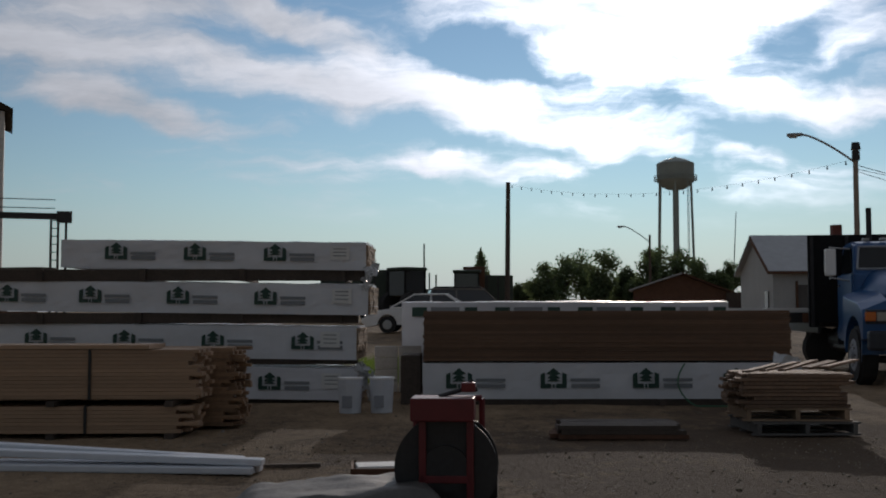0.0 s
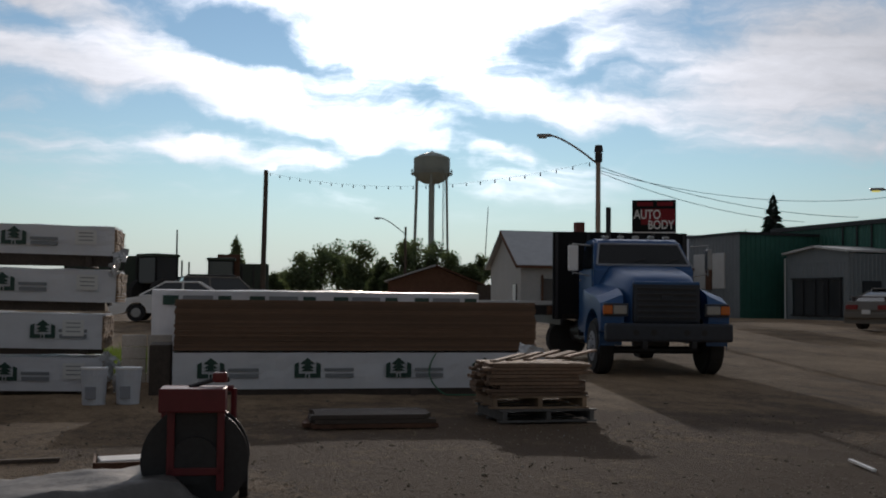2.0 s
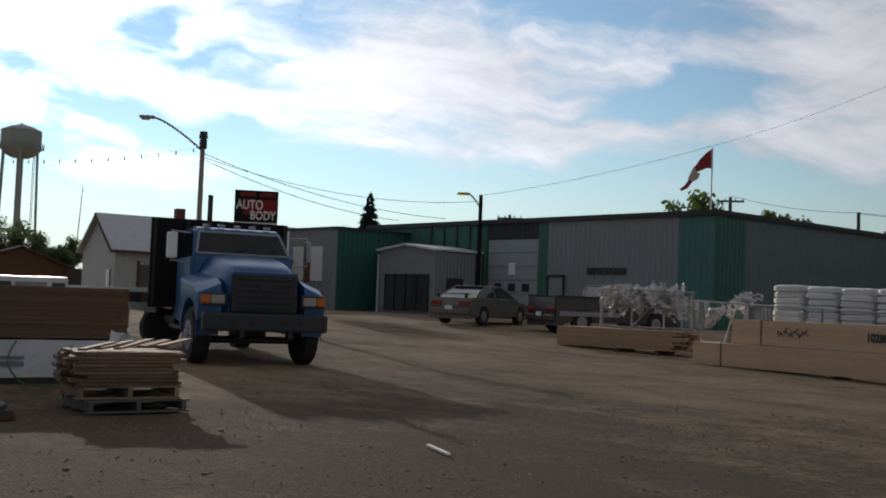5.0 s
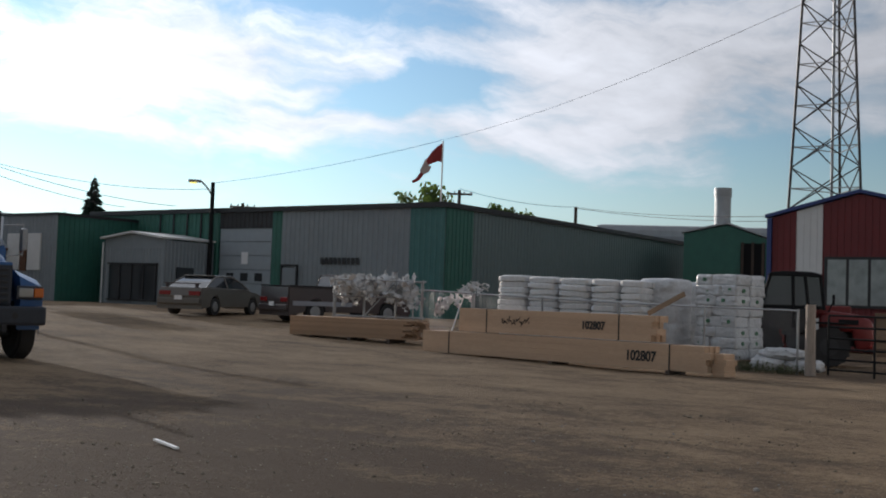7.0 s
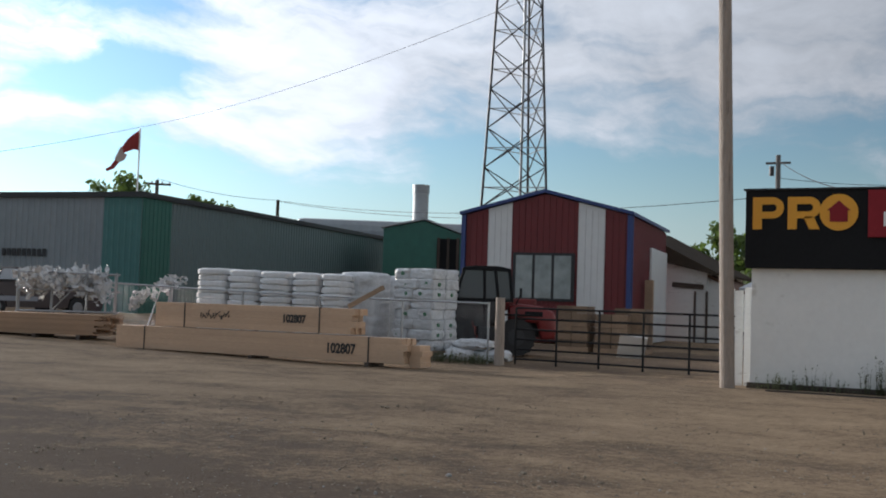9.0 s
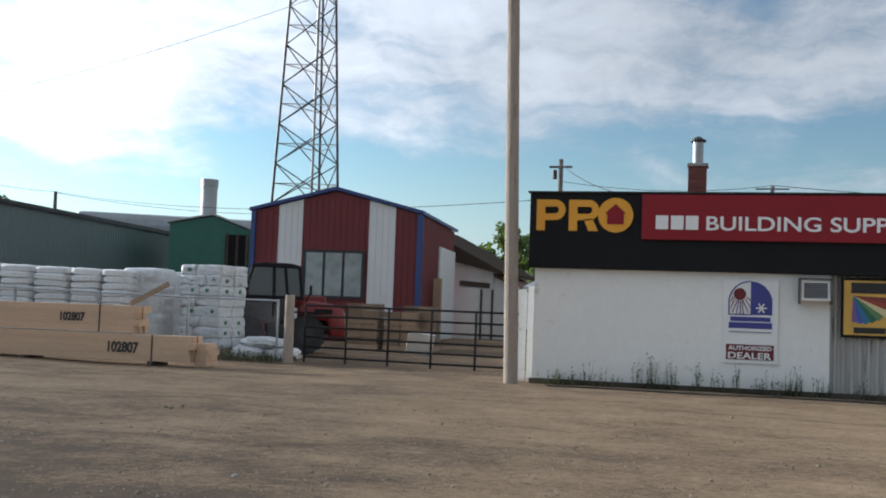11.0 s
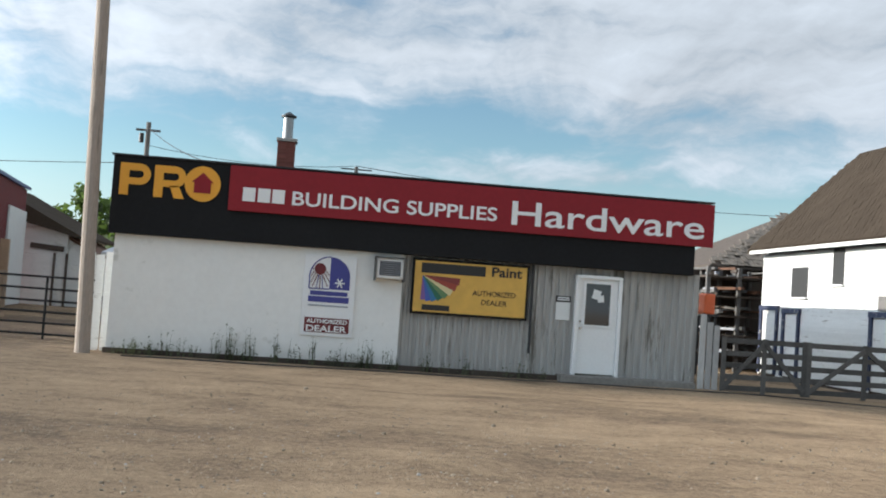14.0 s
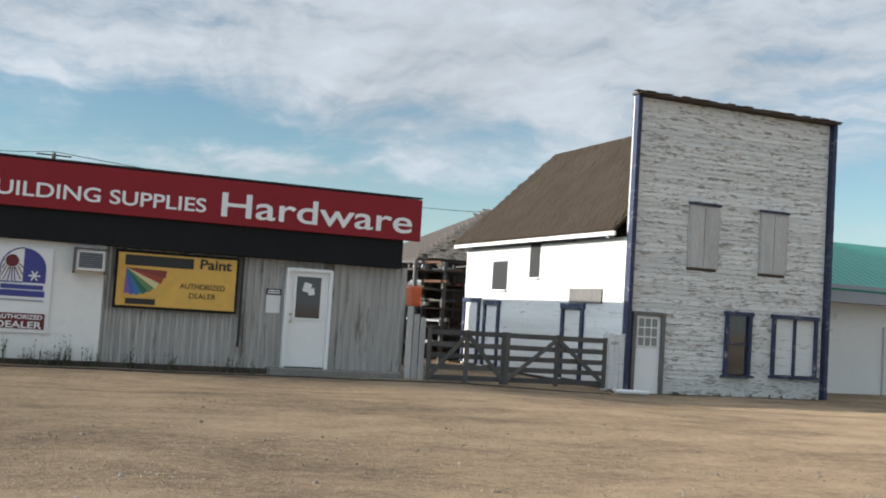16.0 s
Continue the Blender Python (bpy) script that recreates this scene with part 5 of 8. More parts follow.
# low pile of planks on the ground
lp = thing("plank_pile", "low pile of dark planks on the gravel", "lumber pile", (1.9, 12.0, 0.0), -1)
rnd = random.Random(22)
for z in range(3):
    for k in range(5):
        bm = B()
        box(bm, (rnd.uniform(-0.05, 0.05), -0.3 + k * 0.15, 0.045 + z * 0.05), (1.38 - 0.05 * z, 0.14, 0.045), rz=rnd.uniform(-1, 1))
        part("plank", bm, rusty if z == 0 else dark_wood, lp)
for x in (-0.5, 0.5):
    part("bearer", one(box, (x, 0, 0.012), (0.09, 0.7, 0.025)), dark_wood, lp)


# ---- buckets ----
def bucket(x, y, r, h, label):
    ob = thing("bucket", label, "bucket", (x, y, 0.0), 0, "buckets")
    bm = B()
    rod(bm, (0, 0, 0), (0, 0, h), r * 0.86, r, seg=24)
    part("pail", bm, plastic_white, ob)
    bm = B()
    rod(bm, (0, 0, h), (0, 0, h + 0.025), r * 1.06, r * 1.05, seg=24)
    part("lid", bm, sign_white, ob)
    bm = B()
    rod(bm, (0, 0, h * 0.82), (0, 0, h * 0.82 + 0.02), r * 1.03, r * 1.04, seg=24)
    part("rim", bm, plastic_white, ob)
    bm = B()
    box(bm, (-0.03, -r * 0.96, h * 0.35), (r * 0.8, 0.02, h * 0.35))
    part("label_sheet", bm, sign_grey, ob)
    return ob


bucket(-1.28, 14.95, 0.17, 0.46, "white plastic pail with a lid and blue label")
bucket(-0.85, 15.0, 0.17, 0.46, "white plastic pail with a lid and blue label")

# concrete blocks behind the buckets, between the stacks
for i in range(4):
    for k in range(2):
        b = part("concrete_block", one(box, (-0.98 + 0.41 * k, 18.7, 0.1 + i * 0.2), (0.39, 0.19, 0.19), bevel=0.01), concrete)
        tagged(b, "pale concrete block in a small stack", "concrete block", "concrete blocks")
bm = B()
box(bm, (-0.48, 16.6, 0.37), (0.3, 1.1, 0.74), bevel=0.02)
b = part("bundle_end", bm, dark_wood)
tagged(b, "dark end of a lumber bundle beside the stack", "lumber bundle")

# ---- red hose reel cart ----
rc = thing("hose_reel_cart", "red steel cart with a large dark hose reel", "hose reel", (0.03, 7.7, 0.0), -4)
bm = B()
for x in (-0.24, 0.24):
    rod(bm, (x, 0.16, 0.05), (x, 0.16, 0.77), 0.022, seg=8)
rod(bm, (-0.24, 0.16, 0.77), (0.24, 0.16, 0.77), 0.022, seg=8)
rod(bm, (-0.24, 0.16, 0.06), (0.24, 0.16, 0.06), 0.022, seg=8)
part("frame", bm, dark_red, rc)
part("front_plate", one(box, (-0.02, -0.12, 0.72), (0.44, 0.30, 0.16), bevel=0.01), dark_red, rc, "dark red toolbox plate")
for x in (-0.16, 0.17):
    part("side_arm", one(box, (x, -0.20, 0.42), (0.05, 0.03, 0.62), bevel=0.006), dark_red, rc)
part("cross_bar", one(box, (0.0, -0.20, 0.24), (0.36, 0.03, 0.05), bevel=0.005), dark_red, rc)
bm = B()
rod(bm, (0, -0.165, 0.31), (0, -0.145, 0.31), 0.36, seg=40)
part("reel_flange", bm, dark_steel, rc)
bm = B()
rod(bm, (0, 0.10, 0.31), (0, 0.12, 0.31), 0.36, seg=40)
part("reel_flange", bm, dark_steel, rc)
bm = B()
for k in range(7):
    tr_ = Matrix.Translation((0, -0.13 + k * 0.037, 0.31)) @ Matrix.Rotation(radians(90), 4, "X")
    for i in range(28):
        a0, a1 = 2 * math.pi * i / 28, 2 * math.pi * (i + 1) / 28
        rod(bm, tr_ @ Vector((0.27 * math.cos(a0), 0.27 * math.sin(a0), 0)), tr_ @ Vector((0.27 * math.cos(a1), 0.27 * math.sin(a1), 0)), 0.019, seg=6, caps=False)
part("hose", bm, cable_black, rc)
bm = B()
rod(bm, (0, -0.20, 0.31), (0, -0.15, 0.31), 0.16, seg=28)
part("hub", bm, dark_steel, rc)
bm = B()
rod(bm, (-0.05, -0.1, 0.80), (0.10, -0.02, 0.84), 0.016, seg=8)
rod(bm, (0.10, -0.02, 0.84), (0.17, 0.02, 0.90), 0.016, seg=8)
rod(bm, (0.17, 0.02, 0.90), (0.20, 0.1, 0.83), 0.016, seg=8)
part("crank", bm, dark_steel, rc)
part("valve", one(box, (0.15, -0.02, 0.86), (0.10, 0.08, 0.07), bevel=0.015), machine_red, rc)
for x in (-0.34, 0.32):
    bm = B()
    rod(bm, (x - 0.03, 0.16, 0.13), (x + 0.03, 0.16, 0.13), 0.13, seg=20)
    part("wheel", bm, rubber, rc)

# tarp-covered slab and a small tray on the ground beside the reel
bm = B()
bmesh.ops.create_grid(bm, x_segments=26, y_segments=16, size=0.5)
for v in bm.verts:
    e = max(abs(v.co.x), abs(v.co.y)) * 2
    h = 0.20 * (1 - smoothstep(0.72, 1.0, e)) * (0.75 + 0.5 * v.co.x)
    v.co = Vector((v.co.x * 1.55, v.co.y * 1.1, h + 0.03 * noise.noise(v.co * 5) + 0.012 * noise.noise(v.co * 17)))
bmesh.ops.transform(bm, matrix=pose(-0.72, 7.5, 0.05, 0, 0, 8), verts=bm.verts)
bmesh.ops.solidify(bm, geom=bm.faces, thickness=0.01)
t_ = part("tarp", bm, tarp_grey, smooth=True)
tagged(t_, "grey tarpaulin thrown over boards on the gravel", "tarpaulin")
tray = thing("tool_tray", "shallow wooden tray with pale papers and offcuts", "tray", (-0.42, 8.75, 0.0), 4)
part("bottom", one(box, (0, 0, 0.09), (0.62, 0.42, 0.02)), pallet_wood, tray)
for c, s in (((0, -0.21, 0.12), (0.62, 0.02, 0.09)), ((0, 0.21, 0.12), (0.62, 0.02, 0.09)), ((-0.31, 0, 0.12), (0.02, 0.42, 0.09)), ((0.31, 0, 0.12), (0.02, 0.42, 0.09))):
    part("side", one(box, c, s), rusty, tray)
for x in (-0.25, 0.25):
    part("foot", one(box, (x, 0, 0.04), (0.05, 0.4, 0.08)), pallet_wood, tray)
part("paper", one(box, (-0.05, 0.02, 0.14), (0.46, 0.28, 0.06), rz=6, bevel=0.01), paper, tray)

# patch of green grass between the stacks
bm = B()
rnd = random.Random(77)
for i in range(2600):
    x, y = rnd.uniform(-2.2, 0.3), rnd.uniform(20.5, 27)
    h = rnd.uniform(0.10, 0.30)
    a = rnd.uniform(0, 6.28)
    p = Vector((x, y, land(x, y)))
    d = Vector((math.cos(a), math.sin(a), 0)) * 0.02
    bm.faces.new((bm.verts.new(p - d), bm.verts.new(p + d), bm.verts.new(p + Vector((rnd.uniform(-0.08, 0.08), rnd.uniform(-0.08, 0.08), h)))))
g_ = part("grass", bm, grass_dry)
tagged(g_, "patch of green grass between lumber stacks", "grass", kind="stuff")

# ---- blue flatbed truck, front to the camera ----
tk = thing("flatbed_truck", "blue cab-behind-hood flatbed truck with dark headboard, parked", "truck", (8.73, 19.09, land(8.95, 19.15)), -8.5)
tk.scale = (1.05, 1.05, 1.05)


def truck_wheel(x, y, double=False):
    s = -1 if x < 0 else 1
    bm = B()
    bmesh.ops.create_cone(bm, cap_ends=True, segments=32, radius1=0.52, radius2=0.52, depth=0.31, matrix=pose(x, y, 0.52, 0, 90, 0))
    bmesh.ops.bevel(bm, geom=[e for e in bm.edges if e.is_manifold and len(e.link_faces) == 2 and e.calc_face_angle(0) > 1.0], offset=0.05, segments=3, affect="EDGES")
    w = part("wheel", bm, rubber, tk)
    bm = B()
    rod(bm, (x + s * 0.13, y, 0.52), (x + s * 0.163, y, 0.52), 0.30, 0.28, seg=24)
    rod(bm, (x + s * 0.15, y, 0.52), (x + s * 0.22, y, 0.52), 0.12, 0.10, seg=16)
    part("rim", bm, sign_grey, w)
    for k in range(8):
        a = k * math.pi / 4
        part("nut", one(rod, (x + s * 0.16, y + 0.18 * math.cos(a), 0.52 + 0.18 * math.sin(a)), (x + s * 0.19, y + 0.18 * math.cos(a), 0.52 + 0.18 * math.sin(a)), 0.022, seg=6), chrome, w)


truck_wheel(-1.03, 0.75)
truck_wheel(1.03, 0.75)
for x in (-0.98, 0.98):
    truck_wheel(x, 5.2)
# hood: outline in y (nose to back) and z, drawn across x
bm = B()
sec = [(-0.05, 1.60, 0.60), (0.0, 1.72, 0.66), (0.10, 1.80, 0.70), (0.30, 1.87, 0.74), (0.60, 1.93, 0.78), (0.95, 1.985, 0.82), (1.30, 2.03, 0.86), (1.56, 2.06, 0.90)]
prev = None
for y, top_, hw in sec:
    ring = []
    for k in range(21):
        u = -1 + k / 10
        # a crowned middle, shoulders that drop to the fenders
        z = top_ - 0.05 * u * u - 0.30 * max(0, abs(u) - 0.72) ** 1.6 / 0.13
        ring.append(bm.verts.new((u * hw, y + 0.10 * u * u * (1 - y / 1.6), z)))
    ring = [bm.verts.new((-hw, y + 0.1, 0.86))] + ring + [bm.verts.new((hw, y + 0.1, 0.86))]
    if prev:
        for a in range(len(ring) - 1):
            bm.faces.new((prev[a], prev[a + 1], ring[a + 1], ring[a]))
    else:
        bm.faces.new(ring)
    prev = ring
bm.faces.new(prev[::-1])
bmesh.ops.recalc_face_normals(bm, faces=bm.faces)
part("hood", bm, truck_blue, tk, "rounded blue hood", smooth=True)
for s in (-1, 1):
    bm = B()
    arc = [(0.75 + 0.66 * math.cos(a), 0.55 + 0.66 * math.sin(a)) for a in [math.pi * k / 12 for k in range(13)]]
    out = [(1.52, 0.75), (1.52, 1.74), (1.1, 1.68), (0.40, 1.60), (0.04, 1.48), (-0.06, 1.20), (-0.04, 0.82), (0.08, 0.80)]
    loop = [p for p in arc] + [out[7], out[6], out[5], out[4], out[3], out[2], out[1], out[0]]
    f = [bm.verts.new((s * 0.78, y, z)) for y, z in loop]
    k_ = [bm.verts.new((s * 1.19, y + 0.06 * (y < 0.1), z - (0.17 if z > 1.24 else 0))) for y, z in loop]
    bm.faces.new(f), bm.faces.new(k_[::-1])
    for i in range(len(loop)):
        bm.faces.new((f[i], k_[i], k_[(i + 1) % len(loop)], f[(i + 1) % len(loop)]))
    bmesh.ops.recalc_face_normals(bm, faces=bm.faces)
    bmesh.ops.bevel(bm, geom=[e for e in bm.edges if abs(e.verts[0].co.x) > 1.1 and abs(e.verts[1].co.x) > 1.1], offset=0.07, segments=3, affect="EDGES", profile=0.5, clamp_overlap=True)
    fd = part("fender", bm, truck_blue, tk, "blue front fender")
    part("headlamp", one(box, (s * 0.86, -0.075, 1.20), (0.25, 0.06, 0.16), bevel=0.02), lamp_clear, fd)
    part("headlamp_bezel", one(box, (s * 0.93, -0.055, 1.20), (0.46, 0.06, 0.24), bevel=0.02), truck_dark, fd)
    part("turn_signal", one(box, (s * 1.08, -0.06, 1.20), (0.17, 0.10, 0.16), bevel=0.02), lamp_amber, fd)
gr = part("grille", one(box, (0, -0.05, 1.33), (1.24, 0.08, 0.74), bevel=0.05), truck_dark, tk, "dark slatted grille")
for i in range(6):
    part("grille_bar", one(box, (0, -0.095, 1.06 + i * 0.105), (1.08, 0.04, 0.045), bevel=0.008), dark_steel, gr)
part("grille_surround", one(box, (0, -0.03, 1.69), (1.22, 0.12, 0.06), bevel=0.02), truck_blue, gr)
part("badge", one(box, (0, -0.11, 1.42), (0.22, 0.02, 0.08), bevel=0.01), truck_dark, gr)
bp_ = part("bumper", one(box, (0, -0.20, 0.80), (2.32, 0.22, 0.33), bevel=0.05), truck_dark, tk, "heavy dark blue bumper")
for x in (-0.62, -0.3, 0.3, 0.62):
    part("bumper_hole", one(rod, (x, -0.315, 0.80), (x, -0.30, 0.80), 0.055, seg=14), ink, bp_)
for x in (-0.45, 0.45):
    part("tow_hook", one(box, (x, -0.2, 0.58), (0.10, 0.2, 0.14), bevel=0.02), dark_steel, bp_)
part("axle", one(rod, (-0.9, 0.75, 0.45), (0.9, 0.75, 0.45), 0.07), dark_steel, tk)
part("frame_rail", one(box, (-0.4, 3.5, 0.72), (0.09, 6.6, 0.22)), dark_steel, tk)
part("frame_rail", one(box, (0.4, 3.5, 0.72), (0.09, 6.6, 0.22)), dark_steel, tk)
part("engine_sump", one(box, (0, 1.0, 0.72), (0.5, 0.9, 0.4), bevel=0.05), dark_steel, tk)
# cab
bm = B()
cab = [(1.5, 0.72), (1.5, 2.0), (2.0, 2.56), (2.25, 2.62), (3.0, 2.60), (3.05, 0.72)]
f = [bm.verts.new((-1.0 + (0.14 if z > 2.3 else 0), y, z)) for y, z in cab]
k_ = [bm.verts.new((1.0 - (0.14 if z > 2.3 else 0), y, z)) for y, z in cab]
bm.faces.new(f), bm.faces.new(k_[::-1])
for i in range(len(cab)):
    bm.faces.new((f[i], k_[i], k_[(i + 1) % 6], f[(i + 1) % 6]))
bmesh.ops.recalc_face_normals(bm, faces=bm.faces)
bmesh.ops.bevel(bm, geom=bm.edges[:], offset=0.04, segments=2, affect="EDGES")
cb = part("cab", bm, truck_blue, tk, "blue truck cab")
d_ = Vector((0, 0.5, 0.56)).normalized()
n_ = Vector((0, -0.56, 0.5)).normalized() * 0.012
bm = B()
w0, w1 = Vector((0, 1.55, 2.06)) + n_, Vector((0, 1.93, 2.49)) + n_
quad(bm, w0 + Vector((-0.90, 0, 0)), w0 + Vector((0.90, 0, 0)), w1 + Vector((0.78, 0, 0)), w1 + Vector((-0.78, 0, 0)))
bmesh.ops.solidify(bm, geom=bm.faces, thickness=0.01)
ws = part("windshield", bm, pane, cb)
bm = B()
for a, b in (((-0.92, w0), (0.92, w0)), ((-0.80, w1), (0.80, w1)), ((-0.92, w0), (-0.80, w1)), ((0.92, w0), (0.80, w1))):
    rod(bm, a[1] + Vector((a[0], 0, 0)), b[1] + Vector((b[0], 0, 0)), 0.022, seg=6)
part("windshield_seal", bm, sign_grey, ws)
for x in (-0.35, 0.3):
    part("wiper", one(rod, w0 + Vector((x, -0.02, 0.02)), w0 + Vector((x + 0.4, 0.08, 0.13)), 0.009, seg=5), ink, ws)
for s in (-1, 1):
    bm = B()
    quad(bm, (s * 1.003, 1.62, 2.0), (s * 1.003, 2.75, 2.0), (s * 0.90, 2.7, 2.5), (s * 0.90, 2.08, 2.5))
    bmesh.ops.solidify(bm, geom=bm.faces, thickness=0.02)
    part("side_window", bm, pane, cb)
    dr = part("door", one(box, (s * 1.0, 2.2, 1.45), (0.03, 1.2, 1.05), bevel=0.01), truck_blue, cb)
    part("door_handle", one(box, (s * 1.03, 2.65, 1.78), (0.03, 0.16, 0.04), bevel=0.01), chrome, dr)
    part("step", one(box, (s * 0.98, 2.2, 0.62), (0.3, 1.1, 0.06), bevel=0.01), dark_steel, tk)
    mr = part("mirror", one(box, (s * 1.36, 1.72, 2.2), (0.20, 0.10, 0.50) if s < 0 else (0.10, 0.20, 0.42), bevel=0.03), white_trim if s < 0 else zinc, tk, "tall pale door mirror")
    bm = B()
    rod(bm, (s * 1.0, 1.75, 2.45), (s * 1.36, 1.75, 2.48), 0.014, seg=6)
    rod(bm, (s * 1.0, 1.75, 1.85), (s * 1.36, 1.75, 1.92), 0.014, seg=6)
    rod(bm, (s * 1.36, 1.75, 1.88), (s * 1.36, 1.75, 2.5), 0.014, seg=6)
    part("mirror_arm", bm, zinc, mr)
for i in range(5):
    part("marker_lamp", one(box, (-0.62 + i * 0.31, 2.15, 2.645), (0.13, 0.1, 0.06), bevel=0.02), lamp_clear, cb)
part("exhaust_stack", one(rod, (-0.30, 3.25, 1.0), (-0.30, 3.25, 3.35), 0.055, seg=12), dark_steel, tk)
part("headboard", one(box, (0.0, 3.45, 1.90), (2.90, 0.10, 1.86), bevel=0.015), black_fascia, tk, "tall black steel headboard")
for x in (-1.38, -0.7, 0.0, 0.7, 1.38):
    part("headboard_rib", one(box, (x, 3.385, 1.90), (0.06, 0.05, 1.82)), dark_steel, tk)
part("deck", one(box, (0, 5.6, 1.02), (2.5, 4.4, 0.10)), dark_wood, tk, "dark plank flatbed deck")
part("deck_rail", one(box, (-1.26, 5.6, 0.95), (0.06, 4.4, 0.2)), dark_steel, tk)
part("deck_rail", one(box, (1.26, 5.6, 0.95), (0.06, 4.4, 0.2)), dark_steel, tk)
part("fuel_tank", one(rod, (-0.75, 2.9, 0.72), (-0.75, 3.9, 0.72), 0.26, seg=20), dark_steel, tk)
part("fuel_tank", one(rod, (0.75, 2.9, 0.72), (0.75, 3.9, 0.72), 0.26, seg=20), dark_steel, tk)

# ---- vehicles in front of the steel hall ----
def car(name, label, category, at, rz, paint, L_, W, lower, upper, wheels, r=0.32, rear=lamp_red, glass_mat=pane):
    """A road car, nose to +x. lower: side outline of the body; upper: side outline of the glasshouse, sills first."""
    ob = thing(name, label, category, at, rz)
    bm = B()
    pts = []
    for x, z in lower:
        pts.append((x, z))
    # wheel arches cut in the underside
    under = []
    for wx in sorted(wheels, reverse=False):
        under += [(wx + (r + 0.06) * math.cos(a), r + (r + 0.06) * math.sin(a)) for a in [math.pi - math.pi * k / 8 for k in range(9)]]
    lo = 0.22
    base = [(lower[0][0], lo)] + [(x, max(z, lo)) for x, z in under] + [(lower[-1][0], lo)]
    loop = base + [p for p in reversed(lower)]
    f = [bm.verts.new((x, -W / 2 + 0.05 * max(0, z - 0.6), z)) for x, z in loop]
    k = [bm.verts.new((x, W / 2 - 0.05 * max(0, z - 0.6), z)) for x, z in loop]
    bm.faces.new(f), bm.faces.new(k[::-1])
    for i in range(len(loop)):
        bm.faces.new((f[i], k[i], k[(i + 1) % len(loop)], f[(i + 1) % len(loop)]))
    bmesh.ops.recalc_face_normals(bm, faces=bm.faces)
    bmesh.ops.bevel(bm, geom=[e for e in bm.edges if abs(e.verts[0].co.y - e.verts[1].co.y) < 0.2 and min(e.verts[0].co.z, e.verts[1].co.z) > 0.5], offset=0.05, segments=2, affect="EDGES")
    body = part("body", bm, paint, ob)
    bm = B()
    zb = min(z for x, z in upper)
    zt = max(z for x, z in upper)
    def half(z):
        return W / 2 - 0.06 - 0.20 * (z - zb) / (zt - zb)
    f = [bm.verts.new((x, -half(z), z)) for x, z in upper]
    k = [bm.verts.new((x, half(z), z)) for x, z in upper]
    bm.faces.new(f), bm.faces.new(k[::-1])
    for i in range(len(upper)):
        bm.faces.new((f[i], k[i], k[(i + 1) % len(upper)], f[(i + 1) % len(upper)]))
    bmesh.ops.recalc_face_normals(bm, faces=bm.faces)
    gh = part("glasshouse", bm, glass_mat, ob, "dark car windows")
    bm = B()
    tops = [p for p in upper if p[1] > zt - 0.06]
    x0, x1 = min(p[0] for p in tops), max(p[0] for p in tops)
    box(bm, ((x0 + x1) / 2, 0, zt + 0.005), (x1 - x0 + 0.06, 2 * half(zt) + 0.02, 0.05), bevel=0.02)
    part("roof", bm, paint, ob)
    bm = B()
    n = len(upper)
    for i in range(n):
        (xa, za), (xb, zb_) = upper[i], upper[(i + 1) % n]
        for s in (-1, 1):
            rod(bm, (xa, s * half(za), za), (xb, s * half(zb_), zb_), 0.03, seg=6)
    for mx in [x0 + (x1 - x0) * 0.45]:
        for s in (-1, 1):
            rod(bm, (mx, s * half(zt), zt), (mx, s * half(zb), zb), 0.035, seg=6)
    part("pillars", bm, paint, ob)
    for wx in wheels:
        for s in (-1, 1):
            bm = B()
            bmesh.ops.create_cone(bm, cap_ends=True, segments=24, radius1=r, radius2=r, depth=0.2, matrix=pose(wx, s * (W / 2 - 0.11), r, 90, 0, 0))
            w = part("wheel", bm, rubber, ob)
            bm = B()
            rod(bm, (wx, s * (W / 2 - 0.02), r), (wx, s * (W / 2 + 0.005), r), r * 0.62, r * 0.5, seg=18)
            part("rim", bm, zinc, w)
    xr, xf = lower[0][0], lower[-1][0]
    for s in (-1, 1):
        part("tail_lamp", one(box, (xr - 0.01, s * (W / 2 - 0.30), 0.78), (0.06, 0.45, 0.16), bevel=0.02), rear, body)
        part("headlamp", one(box, (xf + 0.01, s * (W / 2 - 0.28), 0.66), (0.06, 0.4, 0.14), bevel=0.02), lamp_clear, body)
    part("bumper", one(box, (xr - 0.03, 0, 0.5), (0.14, W - 0.08, 0.22), bevel=0.04), paint, ob)
    part("bumper", one(box, (xf + 0.03, 0, 0.46), (0.14, W - 0.08, 0.22), bevel=0.04), paint, ob)
    part("number_plate", one(box, (xr - 0.11, 0, 0.62), (0.02, 0.32, 0.15)), sign_white, ob)
    return ob


sedan_low = [(-2.42, 0.34), (-2.45, 0.70), (-2.35, 0.98), (-1.65, 1.02), (0.75, 0.96), (1.7, 0.86), (2.3, 0.72), (2.42, 0.45), (2.4, 0.34)]
sedan_up = [(-2.0, 0.98), (1.15, 0.94), (0.62, 1.24), (0.28, 1.38), (-0.05, 1.43), (-0.7, 1.43), (-1.1, 1.38), (-1.55, 1.22)]
sd = car("sedan_car", "champagne four-door sedan with a rear spoiler, parked", "car", (24.55, 33.6, land(24.6, 33.6)), 24, beige_car, 4.9, 1.8, sedan_low, sedan_up, (-1.45, 1.4))
bm = B()
box(bm, (-2.28, 0, 1.13), (0.22, 1.4, 0.04), bevel=0.012)
for s in (-1, 1):
    box(bm, (-2.28, s * 0.6, 1.05), (0.14, 0.06, 0.16))
part("spoiler", bm, dark_car, sd)
